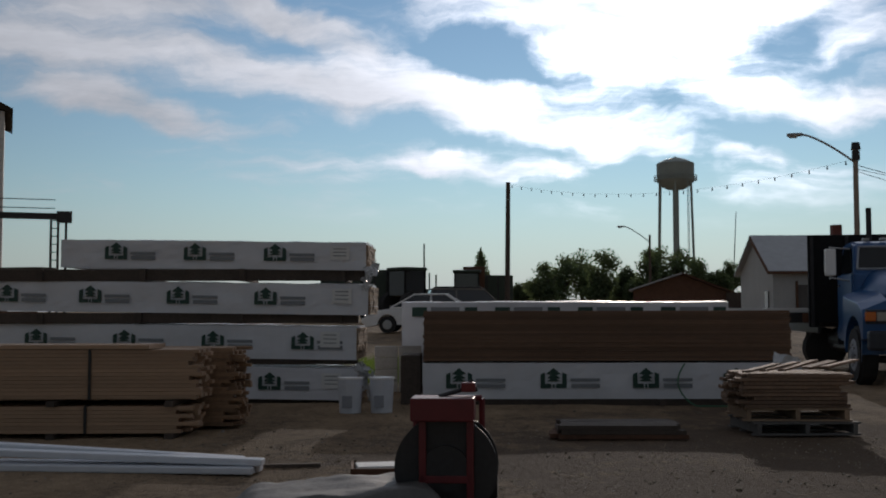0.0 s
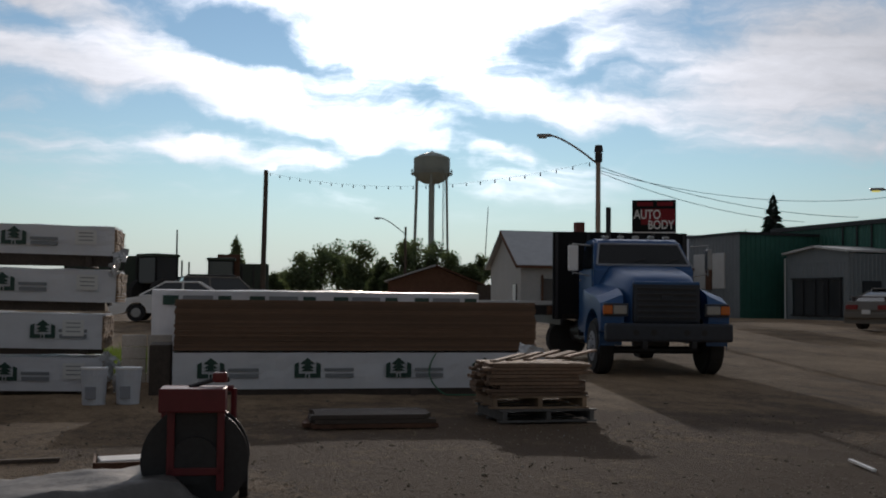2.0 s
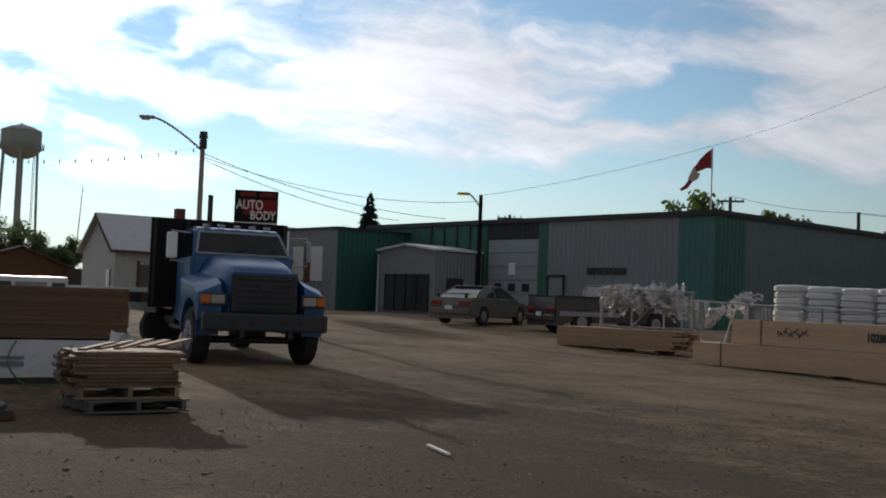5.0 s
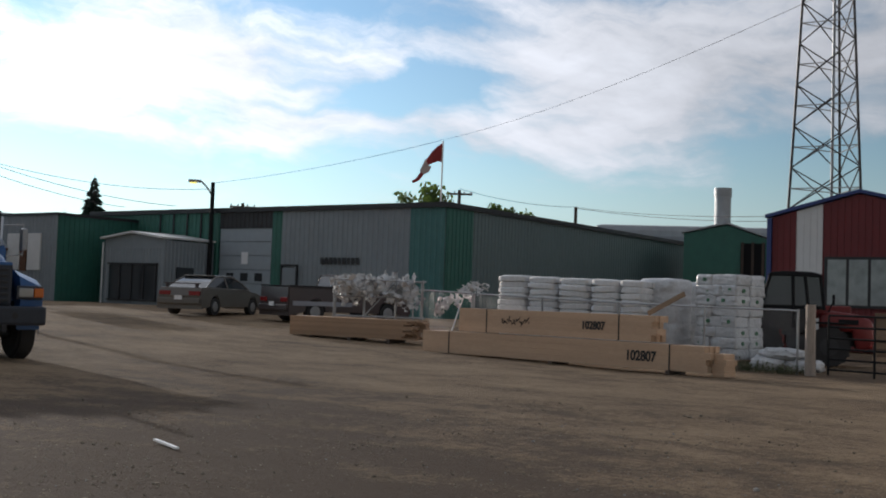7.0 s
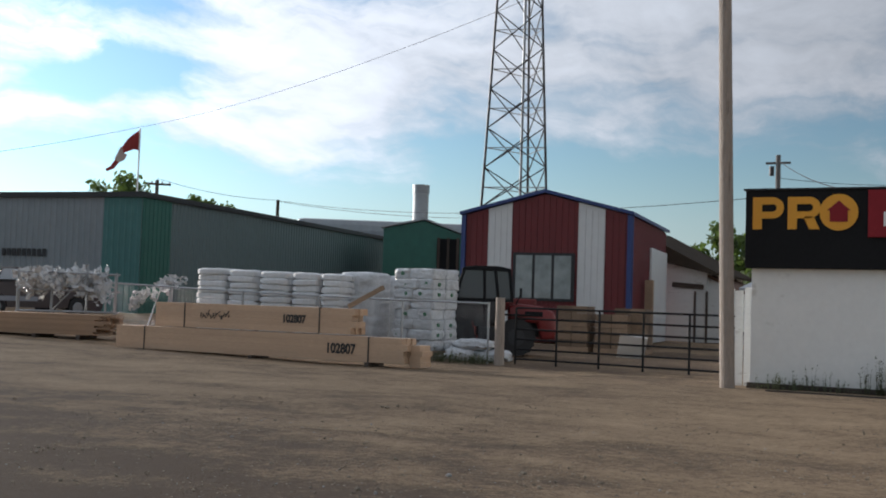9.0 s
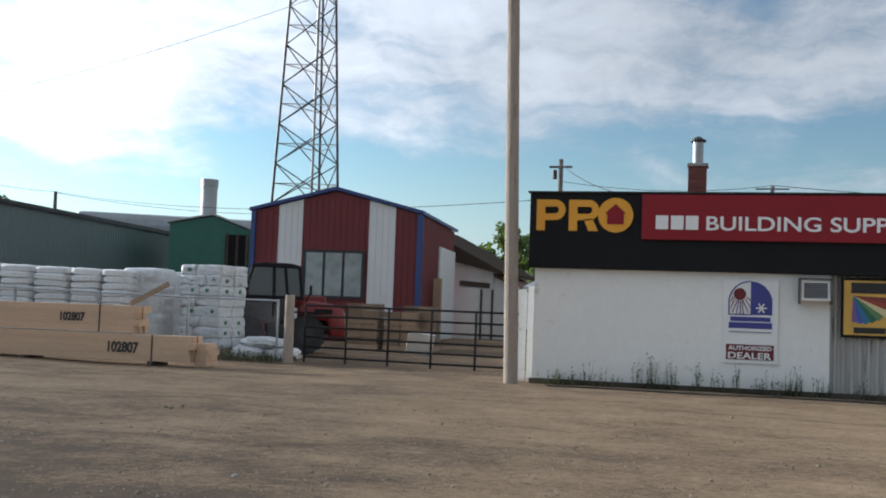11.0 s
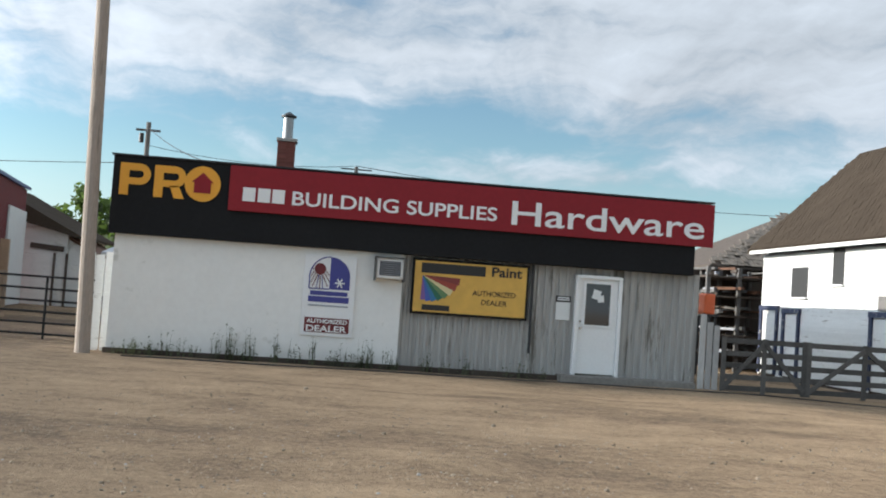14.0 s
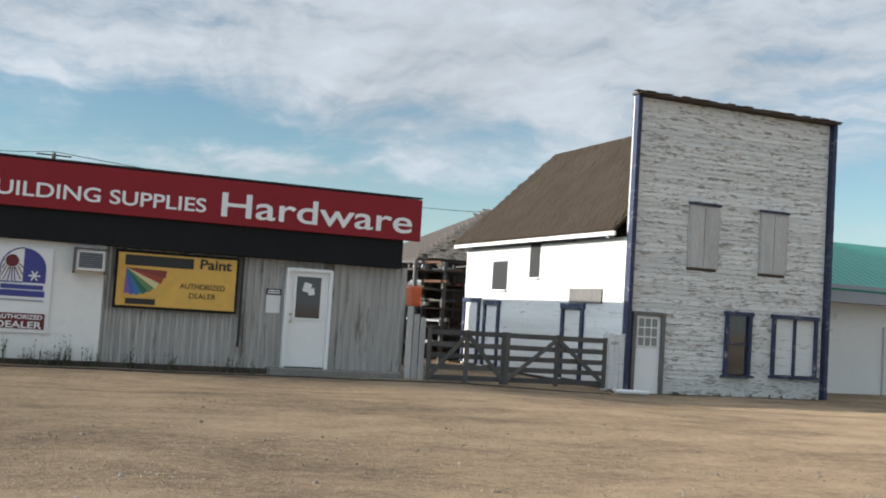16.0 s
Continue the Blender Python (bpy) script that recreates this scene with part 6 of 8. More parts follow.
pick_low = [(-2.7, 0.45), (-2.72, 0.8), (-2.7, 1.22), (-0.45, 1.24), (-0.4, 1.10), (1.0, 1.12), (2.4, 1.02), (2.6, 0.8), (2.6, 0.45)]
pick_up = [(-0.42, 1.10), (1.15, 1.10), (0.65, 1.68), (-0.3, 1.70)]
pk = car("pickup_truck", "dark maroon and grey pickup truck with open bed", "pickup truck", (26.95, 29.35, land(26.9, 29.3)), -8, dark_car, 5.3, 1.95, pick_low, pick_up, (-1.6, 1.6), r=0.37)
part("stripe", one(box, (-1.3, -0.99, 0.66), (2.5, 0.02, 0.16)), sign_grey, pk)
part("bed_rail", one(box, (-1.55, -0.93, 1.26), (2.3, 0.08, 0.06), bevel=0.01), dark_steel, pk)
part("bed_rail", one(box, (-1.55, 0.93, 1.26), (2.3, 0.08, 0.06), bevel=0.01), dark_steel, pk)

# ---- white cars and dark farm machines behind the lumber ----
suv_up = [(-2.2, 1.0), (1.0, 1.0), (0.35, 1.62), (-1.9, 1.66)]
wc = car("white_car", "white compact car parked on the grass", "car", (-0.75, 42.0, land(-1, 42)), 174, white_car, 4.4, 1.75, [(-2.1, 0.34), (-2.15, 0.7), (-2.0, 1.0), (-1.3, 1.02), (0.8, 0.98), (1.7, 0.86), (2.15, 0.66), (2.2, 0.4)], [(-1.7, 1.0), (1.2, 0.96), (0.3, 1.46), (-0.9, 1.48)], (-1.3, 1.3))
sv = car("estate_car", "silver estate car with a roof rack parked behind others", "car", (1.35, 47.0, land(1, 47)), 8, beige_car, 4.7, 1.85, [(-2.3, 0.4), (-2.33, 0.9), (-2.28, 1.05), (0.9, 1.02), (2.0, 0.92), (2.35, 0.7), (2.35, 0.4)], suv_up, (-1.4, 1.4), r=0.35)
for s in (-1, 1):
    part("roof_rail", one(rod, (-1.7, s * 0.6, 1.74), (0.2, s * 0.6, 1.74), 0.03, seg=6), dark_steel, sv)


def tractor(x, y, rz, label):
    ob = thing("tractor", label, "tractor", (x, y, land(x, y)), rz, "farm machines")
    part("hood", one(box, (1.2, 0, 1.5), (2.2, 0.9, 0.9), bevel=0.1), machine_dark, ob)
    c = part("cab", one(box, (-0.6, 0, 2.25), (1.5, 1.5, 1.5), bevel=0.08), pane, ob)
    part("roof", one(box, (-0.6, 0, 3.08), (1.7, 1.7, 0.18), bevel=0.06), machine_dark, c)
    for px in (-1.32, 0.12):
        for py in (-0.75, 0.75):
            part("pillar", one(box, (px, py, 2.3), (0.09, 0.09, 1.5)), black_fascia, c)
    for px, r in ((-0.9, 0.9), (1.7, 0.6)):
        for s in (-1, 1):
            bm = B()
            bmesh.ops.create_cone(bm, cap_ends=True, segments=22, radius1=r, radius2=r, depth=0.45, matrix=pose(px, s * 0.95, r, 90, 0, 0))
            w = part("wheel", bm, rubber, ob)
            part("rim", one(rod, (px, s * 1.16, r), (px, s * 1.19, r), r * 0.5, seg=16), sign_yellow, w)
    part("exhaust", one(rod, (1.3, 0.3, 1.9), (1.3, 0.3, 2.9), 0.05), dark_steel, ob)
    return ob


tractor(-1.6, 62, 40, "dark green farm tractor with a glazed cab")
tractor(0.9, 66, 175, "dark green farm tractor with a tall cab")
for x, y, w, h in ((-4.6, 64, 5.2, 3.1), (2.6, 68, 3.4, 2.9)):
    gt_ = thing("grain_trailer", "dark grain trailer parked among machines", "trailer", (x, y, land(x, y)), 3, "farm machines")
    part("box", one(box, (0, 0, h / 2 + 0.5), (w, 2.4, h - 1.0), bevel=0.06), machine_dark, gt_)
    for k in range(int(w / 0.7)):
        part("rib", one(box, (-w / 2 + 0.35 + k * 0.7, -1.23, h / 2 + 0.5), (0.08, 0.06, h - 1.0)), dark_steel, gt_)
    for k in (-1, 0.2):
        part("wheel", one(rod, (k, -1.2, 0.5), (k, -0.8, 0.5), 0.5, seg=20), rubber, gt_)
    part("chassis", one(box, (0, 0, 0.75), (w, 1.0, 0.3)), dark_steel, gt_)
hp = thing("header_box", "brown wooden crate on top of machines", "crate", (1.9, 66.5, land(2, 66)), 0)
part("crate", one(box, (0, 0, 1.7), (1.3, 1.2, 3.4), bevel=0.03), rusty, hp)

# ---- laminated timber packs by the fence ----
def timber_pack(x, y0, y1, z, w, h, n, label, marks, off, dark_end=True):
    ob = thing("timber_pack", label, "timber beams", (x, (y0 + y1) / 2, z), 0, "laminated timber")
    L_ = y1 - y0
    for k in range(n):
        for j in range(4):
            bm = B()
            e = 0.07 * math.sin(k * 7 + j * 2.6 + off)
            box(bm, (w / n * (k + 0.5) - w / 2 + 0.002 * math.sin(j * 5 + k), e / 2, h / 4 * (j + 0.5)), (w / n * 0.985, L_ - e, h / 4 - 0.0015), bevel=0.003)
            part("beam", bm, glulam, ob)
    for yy in (-L_ / 2 + 0.9, L_ / 2 - 0.9):
        bm = B()
        box(bm, (-w / 2 - 0.006, yy, h / 2), (0.008, 0.03, h))
        box(bm, (0, yy, h + 0.004), (w, 0.03, 0.008))
        part("strap", bm, ink, ob)
    for words, ya, size, zz in marks:
        lettering("marker_writing", words, size, west(-w / 2 - 0.006, ya, zz), ink, ob, "hand-marked black numbers", depth=0.003, stretch=0.85, bold=0.011)
    return ob


timber_pack(20.75, 10.9, 19.0, land(20.7, 15) + 0.07, 0.55, 0.55, 3, "long pale laminated timber beams strapped on bearers", [("102807", -2.1, 0.30, 0.17)], 0)
timber_pack(20.98, 12.35, 18.0, land(20.7, 15) + 0.64, 0.5, 0.58, 3, "shorter laminated timber beams lying on longer ones", [("102807", -0.95, 0.25, 0.22)], 2)
bm = B()
for i in range(16):
    box(bm, (20.98 - 0.262, 16.6 - i * 0.055, land(20.7, 15) + 0.95 + 0.05 * math.sin(i * 5)), (0.008, 0.022, 0.11 + 0.06 * math.sin(i * 3.7)), tilt=Matrix.Rotation(radians(50 * math.sin(i * 2.3)), 4, "X"))
bw = part("marker_writing", bm, ink)
tagged(bw, "scrawled black marker on a timber pack", "marker writing")
for y in (11.8, 14.9, 18.2):
    b = part("bearer", one(box, (20.75, y, land(20.7, 15) + 0.02), (0.7, 0.1, 0.1)), dark_wood)
    tagged(b, "dark timber bearer under laminated beams", "timber bearer", "bearers")
bm = B()
for j in range(4):
    box(bm, (20.9, 10.74 + 0.03 * math.sin(j * 2.6), land(20.7, 11) + 0.03 + 0.118 * (j + 0.5)), (0.5, 0.28, 0.1165), bevel=0.003)
b = part("end_block", bm, glulam)
tagged(b, "short pale timber block at the pack's end", "timber block")
b = part("leaning_board", one(box, (20.98, 12.2, 1.52), (0.05, 1.0, 0.1), tilt=Matrix.Rotation(radians(-27), 4, "X")), pallet_wood)
tagged(b, "loose brown board leaning up on a timber pack", "board")
# low lumber pile
lw = board_pile("lumber_pile", "low pile of pale sawn boards on dark bearers", -2.0, 2.0, -0.45, 0.45, land(21.6, 22.5) + 0.08, 13, 5, new_wood, 15, 0.34, -73)
lw.location = (21.55, 22.6, land(21.6, 22.5) + 0.08)
for i in range(3):
    b = part("bearer", one(box, (21.2 + 0.37 * i, 23.8 - 1.2 * i, land(21.6, 22.5) + 0.0), (1.0, 0.1, 0.16), rz=17), dark_wood)
    tagged(b, "dark timber bearer under a lumber pile", "timber bearer", "bearers")

# ---- sacks on pallets behind the fence ----
def rounded_sack(bm, c, s, seed):
    """A filled sack: a pillow that thins towards its seams, with dents."""
    start = set(bm.verts)
    r = bmesh.ops.create_cube(bm, size=1.0)
    es = list({e for v in r["verts"] for e in v.link_edges})
    bmesh.ops.subdivide_edges(bm, edges=es, cuts=5, use_grid_fill=True)
    for v in set(bm.verts) - start:
        k = max(abs(v.co.x), abs(v.co.y)) * 2
        corner = min(abs(v.co.x), abs(v.co.y)) * 2
        f = 1 - 0.42 * k ** 6
        n_ = 1 + 0.10 * noise.noise(v.co * 2.6 + Vector((seed, 0, 0)))
        pull = 1 - 0.07 * k ** 2 * corner ** 2
        v.co = Vector(c) + Vector((v.co.x * s[0] * pull, v.co.y * s[1] * pull, v.co.z * s[2] * f * n_ + 0.012 * noise.noise(v.co * 7 + Vector((0, seed, 0)))))


def sack_mesh(seed, s):
    bm = B()
    rounded_sack(bm, (0, 0, 0), s, seed)
    me = bpy.data.meshes.new("sack")
    bm.to_mesh(me)
    bm.free()
    me.materials.append(sack_white)
    me.polygons.foreach_set("use_smooth", [True] * len(me.polygons))
    return me


sacks = [sack_mesh(i * 3.1, (1.06, 0.54, 0.155)) for i in range(4)]


def sack_pallet(x, y, w, layers, z0, seed):
    rnd = random.Random(seed)
    ob = thing("sack_pallet", "pallet of stacked white plastic sacks", "sack pallet", (x, y, land(x, y)), 3, "sack pallets")
    for i in range(layers):
        for k in range(2):
            o = new("sack", sacks[rnd.randrange(4)])
            o.parent = ob
            o.matrix_local = pose((k - 0.5) * 0.56 + rnd.uniform(-0.03, 0.03), rnd.uniform(-0.03, 0.03), z0 + 0.09 + i * 0.172, rnd.uniform(-1.5, 1.5), rnd.uniform(-2, 2), 90 + rnd.uniform(-3, 3)) @ Matrix.Diagonal((w / 1.06 * rnd.uniform(0.97, 1.02), 1.04, 1.36, 1))
    for i in range(3):
        part("pallet_board", one(box, (0, 0, 0.05 + (z0 - 0.06) * i / 2), (1.1, w, 0.05)), pallet_wood, ob)
    for yy in (-w / 2 + 0.06, 0, w / 2 - 0.06):
        part("pallet_block", one(box, (0, yy, z0 / 2), (1.0, 0.1, z0 - 0.02)), pallet_wood, ob)
    return ob


for a, (lo_, hi_) in enumerate(((39.0, 37.5), (37.4, 35.9), (35.8, 34.2), (34.1, 32.6), (32.6, 31.35))):
    x = 25.3
    y0, y1 = (x - 0.5) * math.tan(radians(hi_)), (x - 0.5) * math.tan(radians(lo_))
    sack_pallet(x, (y0 + y1) / 2, y1 - y0 - 0.05, 11, 0.16, a + 5)


def soft_bale(bm, c, s, seed, cuts=6, swell=0.06, crease=0.035):
    """A box that bulges between its edges, with creases."""
    start = set(bm.verts)
    r = bmesh.ops.create_cube(bm, size=2.0)
    bmesh.ops.subdivide_edges(bm, edges=list({e for v in r["verts"] for e in v.link_edges}), cuts=cuts, use_grid_fill=True)
    for v in set(bm.verts) - start:
        p = v.co.copy()
        q = [1 - swell * (p[(i + 1) % 3] ** 4 + p[(i + 2) % 3] ** 4) / 2 for i in range(3)]
        n_ = noise.noise_vector(p * 2.2 + Vector((seed, seed * 2, 0))) * crease
        v.co = Vector(c) + Vector([s[i] / 2 * p[i] * q[i] * 1.03 + n_[i] for i in range(3)])


def film_load(w, d, h, seed):
    """A tight film wrap over stacked layers: rounded plan, a bulge for each layer, slack creases."""
    bm = B()
    n, m = 56, 64
    rings = []
    for j in range(m + 1):
        z = h * j / m
        t = j / m
        pull = 1 + 0.022 * abs(math.sin(math.pi * z / 0.27)) - 0.12 * max(0, (t - 0.95) / 0.05) ** 2
        ring = []
        for i in range(n):
            a = 2 * math.pi * i / n
            c_, s_ = math.cos(a), math.sin(a)
            k = (abs(c_) ** 5 + abs(s_) ** 5) ** (-0.2)
            p = Vector((c_ * k * d / 2 * pull, s_ * k * w / 2 * pull, 0.15 + z))
            f = noise.noise(Vector((p.x * 2.5 + seed, p.y * 2.5, p.z * 6))) * 0.03 + noise.noise(Vector((p.x * 9, p.y * 9 + seed, p.z * 16))) * 0.012
            ring.append(bm.verts.new(p + Vector((c_, s_, 0.3 * t)) * f))
        rings.append(ring)
    for lo, hi in zip(rings, rings[1:]):
        for i in range(n):
            bm.faces.new((lo[i], lo[(i + 1) % n], hi[(i + 1) % n], hi[i]))
    top = bm.verts.new((0.05, -0.04, 0.15 + h + 0.04))
    for i in range(n):
        bm.faces.new((rings[-1][i], rings[-1][(i + 1) % n], top))
    return bm


def film_pallet(x, y, w, d, h, label, printed, seed, rz=6):
    """A pallet load of bales in stretch film."""
    rnd = random.Random(seed)
    ob = thing("wrapped_pallet", label, "wrapped pallet", (x, y, land(x, y)), rz, "wrapped pallets")
    if not printed:
        part("wrapped_load", film_load(w, d, h, seed), wrap_clear, ob, smooth=True)
    rows = int(h / 0.27) if printed else 0
    for i in range(rows):
        cut = (-0.16, 0.12, 0.0)[i % 3] * w
        for k in range(2):
            wy = w / 2 + (cut if k == 0 else -cut)
            cy = -w / 2 + wy / 2 if k == 0 else w / 2 - wy / 2
            for j in range(2):
                bm = B()
                cx = (j - 0.5) * d * 0.5
                soft_bale(bm, (cx + rnd.uniform(-0.025, 0.025), cy + rnd.uniform(-0.02, 0.02), 0.15 + (i + 0.5) * 0.27), (d * 0.5, wy, 0.275), rnd.uniform(0, 50))
                pk_ = part("bale", bm, wrap_clear, ob, smooth=True)
                if j == 0 and rnd.random() < 0.75:
                    bm = B()
                    yc, zc = cy + rnd.uniform(-0.1, 0.1), 0.15 + (i + 0.55) * 0.27
                    rod(bm, (-d / 2 - 0.03, yc, zc), (-d / 2 + 0.02, yc, zc), 0.055, seg=7)
                    part("printed_mark", bm, sign_green, pk_, "faded green printed mark")
                if k == 0 and rnd.random() < 0.7:
                    bm = B()
                    zc = 0.15 + (i + 0.5) * 0.27
                    rod(bm, (cx, -w / 2 - 0.03, zc), (cx, -w / 2 + 0.02, zc), 0.055, seg=7)
                    part("printed_mark", bm, sign_green, pk_, "faded green printed mark")
    part("pallet_deck", one(box, (0, 0, 0.12), (d, w, 0.03)), pallet_wood, ob)
    for yy in (-w / 2 + 0.08, 0, w / 2 - 0.08):
        part("pallet_block", one(box, (0, yy, 0.055), (d, 0.1, 0.11)), pallet_wood, ob)
    return ob


film_pallet(26.0, 15.15, 1.15, 1.2, 2.0, "tall pallet load wrapped in milky film", False, 3)
film_pallet(27.5, 14.9, 1.05, 1.1, 1.95, "tall pallet load wrapped in milky film", False, 4)
film_pallet(26.1, 13.3, 1.28, 1.14, 2.2, "tall pallet of white bales with green printing", True, 5, -10)
for i, (x, y, z, sx, sy, sz) in enumerate(((25.3, 11.75, 0.16, 0.8, 0.9, 0.36), (25.4, 10.95, 0.14, 0.8, 0.85, 0.32), (25.3, 11.45, 0.40, 0.7, 1.1, 0.26), (26.1, 11.9, 0.2, 0.8, 0.9, 0.4))):
    o = part("plastic_bale", one(soft_bale, (x, y, land(x, y) + z), (sx, sy, sz), i * 2.2, 7, 0.4, 0.07), wrap_clear, smooth=True)
    tagged(o, "slumped white plastic bale on the ground", "bale", "slumped bales")

# ---- chain-link fence, post and tube gate ----
fence = thing("chain_link_fence", "galvanised pipe fence with thin wire mesh", "fence", (0, 0, 0))
FP = [(24.1, 10.55), (24.2, 13.0), (24.35, 15.6), (24.5, 18.2), (24.6, 20.8), (24.7, 23.4)]
for x, y in FP:
    part("post", one(rod, (x, y, land(x, y) - 0.05), (x, y, land(x, y) + 1.5), 0.03, seg=8), zinc, fence)
for (xa, ya), (xb, yb) in zip(FP, FP[1:]):
    part("rail", one(rod, (xa, ya, land(xa, ya) + 1.47), (xb, yb, land(xb, yb) + 1.47), 0.022, seg=8), zinc, fence)
bm = B()
for (xa, ya), (xb, yb) in zip(FP, FP[1:]):
    n = 26
    for i in range(-14, n):
        for sgn in (1, -1):
            a0, a1 = i / n, (i + 14) / n
            t0, t1 = max(a0, 0), min(a1, 1)
            if t1 <= t0:
                continue
            z0, z1 = (t0 - a0) * n / 14 * 1.42, (t1 - a0) * n / 14 * 1.42
            if sgn < 0:
                z0, z1 = 1.42 - z0, 1.42 - z1
            g0, g1 = land(xa, ya), land(xb, yb)
            rod(bm, (xa + (xb - xa) * t0, ya + (yb - ya) * t0, g0 + (g1 - g0) * t0 + z0 + 0.04), (xa + (xb - xa) * t1, ya + (yb - ya) * t1, g0 + (g1 - g0) * t1 + z1 + 0.04), 0.0007, seg=3, caps=False)
me_ = part("wire_mesh", bm, zinc, fence)
me_["kind"] = "stuff"
gp = thing("gate_post", "stout weathered round wooden gate post", "post", (24.0, 10.2, land(24, 10.2)))
part("post", one(rod, (0, 0, -0.05), (0.03, 0.02, 1.62), 0.125, 0.11, seg=14), pole_grey, gp)
gate = thing("tube_gate", "wide black steel tube farm gate, closed", "gate", (0, 0, 0))
ga, gb = Vector((24.4, 9.95, 0)), Vector((24.15, 4.6, 0))
for i, z in enumerate((0.12, 0.36, 0.60, 0.84, 1.10, 1.36)):
    part("rail", one(rod, ga + Vector((0, 0, z + 0.03)), gb + Vector((0, 0, z)), 0.024, seg=8), black_fascia, gate)
for i in range(6):
    p = ga + (gb - ga) * (i / 5)
    part("upright", one(rod, p + Vector((0, 0, 0.02)), p + Vector((0, 0, 1.38)), 0.028, seg=8), black_fascia, gate)

# ---- telehandler ----
tl = thing("telehandler", "red farm telehandler with a dark glazed cab", "telehandler", (28.7, 12.0, land(29, 12)), -67)
part("chassis", one(box, (-0.2, 0.3, 0.75), (2.8, 1.0, 0.4), bevel=0.06), dark_steel, tl)
bm = B()
prism(bm, [(0.02, 0.95), (0.02, 1.40), (0.3, 1.48), (0.95, 1.42), (1.32, 1.26), (1.42, 0.85), (1.36, 0.52), (0.95, 0.46), (0.85, 0.95)], -0.78, 0.5, bevel=0.09)
part("engine_cover", bm, machine_red, tl, "rounded red engine cover", smooth=True)
part("hood_vent", one(box, (0.75, -0.785, 1.2), (0.5, 0.02, 0.14), bevel=0.008), black_fascia, tl)
part("lower_body", one(box, (-1.2, -0.5, 0.78), (0.7, 0.9, 0.5), bevel=0.07), machine_red, tl)
part("step", one(box, (-0.5, -0.62, 0.62), (0.6, 0.7, 0.4), bevel=0.05), dark_steel, tl)
part("boom", one(box, (-0.3, 0.62, 1.45), (2.3, 0.3, 0.36), bevel=0.03), machine_red, tl)
part("mirror_arm", one(rod, (0.25, -0.85, 1.45), (0.36, -0.92, 1.72), 0.02, seg=6), black_fascia, tl)
part("mirror", one(box, (0.37, -0.93, 1.78), (0.07, 0.16, 0.26), bevel=0.02), black_fascia, tl)
bm = B()
prism(bm, [(-1.50, 1.50), (-1.44, 1.85), (-1.26, 2.36), (-1.16, 2.44), (-0.06, 2.44), (0.06, 2.34), (0.14, 1.60), (0.10, 1.50)], -0.93, 0.02, bevel=0.04)
cb2 = part("cab", bm, pane, tl, "glazed cab with black frame")
for (xa, za), (xb, zb) in (((-1.5, 1.0), (-1.47, 1.62)), ((-1.47, 1.62), (-1.22, 2.42)), ((-0.62, 1.0), (-0.66, 2.44)), ((-0.22, 1.3), (-0.36, 2.44)), ((0.14, 1.5), (0.04, 2.40))):
    for py in (-0.94, 0.04):
        part("cab_pillar", one(rod, (xa, py, za), (xb, py, zb), 0.042, seg=8), black_fascia, cb2)
bm = B()
prism(bm, [(-1.32, 2.38), (-1.22, 2.47), (-0.9, 2.51), (-0.2, 2.50), (0.06, 2.44), (0.10, 2.36)], -1.0, 0.08, bevel=0.03)
part("cab_roof", bm, black_fascia, cb2)
part("cab_sill", one(box, (-0.68, -0.94, 1.56), (1.64, 0.05, 0.08), bevel=0.015), black_fascia, cb2)
bm = B()
prism(bm, [(-1.5, 1.02), (-1.5, 1.52), (-0.1, 1.52), (-0.1, 1.2), (-0.5, 0.8), (-1.2, 0.8)], -0.95, 0.0, bevel=0.02)
part("cab_door", bm, dark_steel, cb2, "dark lower cab door")
for px_ in (-1.4, 0.28):
    for s in (-1, 1):
        bm = B()
        bmesh.ops.create_cone(bm, cap_ends=True, segments=28, radius1=0.52, radius2=0.52, depth=0.36, matrix=pose(px_, s * 0.80, 0.54, 90, 0, 0))
        w = part("wheel", bm, rubber, tl)
        for k in range(16):
            a = k * math.pi / 8
            part("tread_lug", one(box, (px_ + 0.52 * math.cos(a), s * 0.80, 0.54 + 0.52 * math.sin(a)), (0.07, 0.36, 0.05), tilt=Matrix.Rotation(-a + math.pi / 2, 4, "Y")), rubber, w)
        part("rim", one(rod, (px_, s * 0.975, 0.54), (px_, s * 0.99, 0.54), 0.24, seg=18), dark_steel, w)
part("fender", one(box, (0.25, -0.82, 1.16), (1.0, 0.42, 0.05), bevel=0.02), black_fascia, tl)
part("lamp", one(box, (1.3, -0.6, 1.12), (0.12, 0.2, 0.14), bevel=0.02), lamp_clear, tl)

# brown cartons on pallets before the red shed
rnd = random.Random(2)
for k, (x, y, n) in enumerate(((33.6, 11.6, 6), (33.8, 10.35, 5), (34.4, 9.9, 6))):
    ob = thing("carton_pallet", "pallet of brown cartons and bricks", "carton pallet", (x, y, land(x, y)), 4, "carton pallets")
    part("pallet_deck", one(box, (0, 0, 0.07), (1.1, 1.1, 0.14)), pallet_wood, ob)
    for i in range(n):
        for j in range(2):
            for m_ in range(2):
                part("carton", one(box, ((m_ - 0.5) * 0.53 + rnd.uniform(-0.02, 0.02), (j - 0.5) * 0.53 + rnd.uniform(-0.02, 0.02), 0.14 + (i + 0.5) * 0.22), (0.51, 0.51, 0.21), bevel=0.01), carton_brown, ob)
ld = part("tin_sheet", one(box, (31.0, 8.95, land(31, 8.9) + 0.34), (0.05, 0.8, 0.85), tilt=Euler((radians(8), radians(-38), radians(14))).to_matrix().to_4x4()), white_steel)
tagged(ld, "white tin sheet leaning at an angle on the ground", "tin sheet")
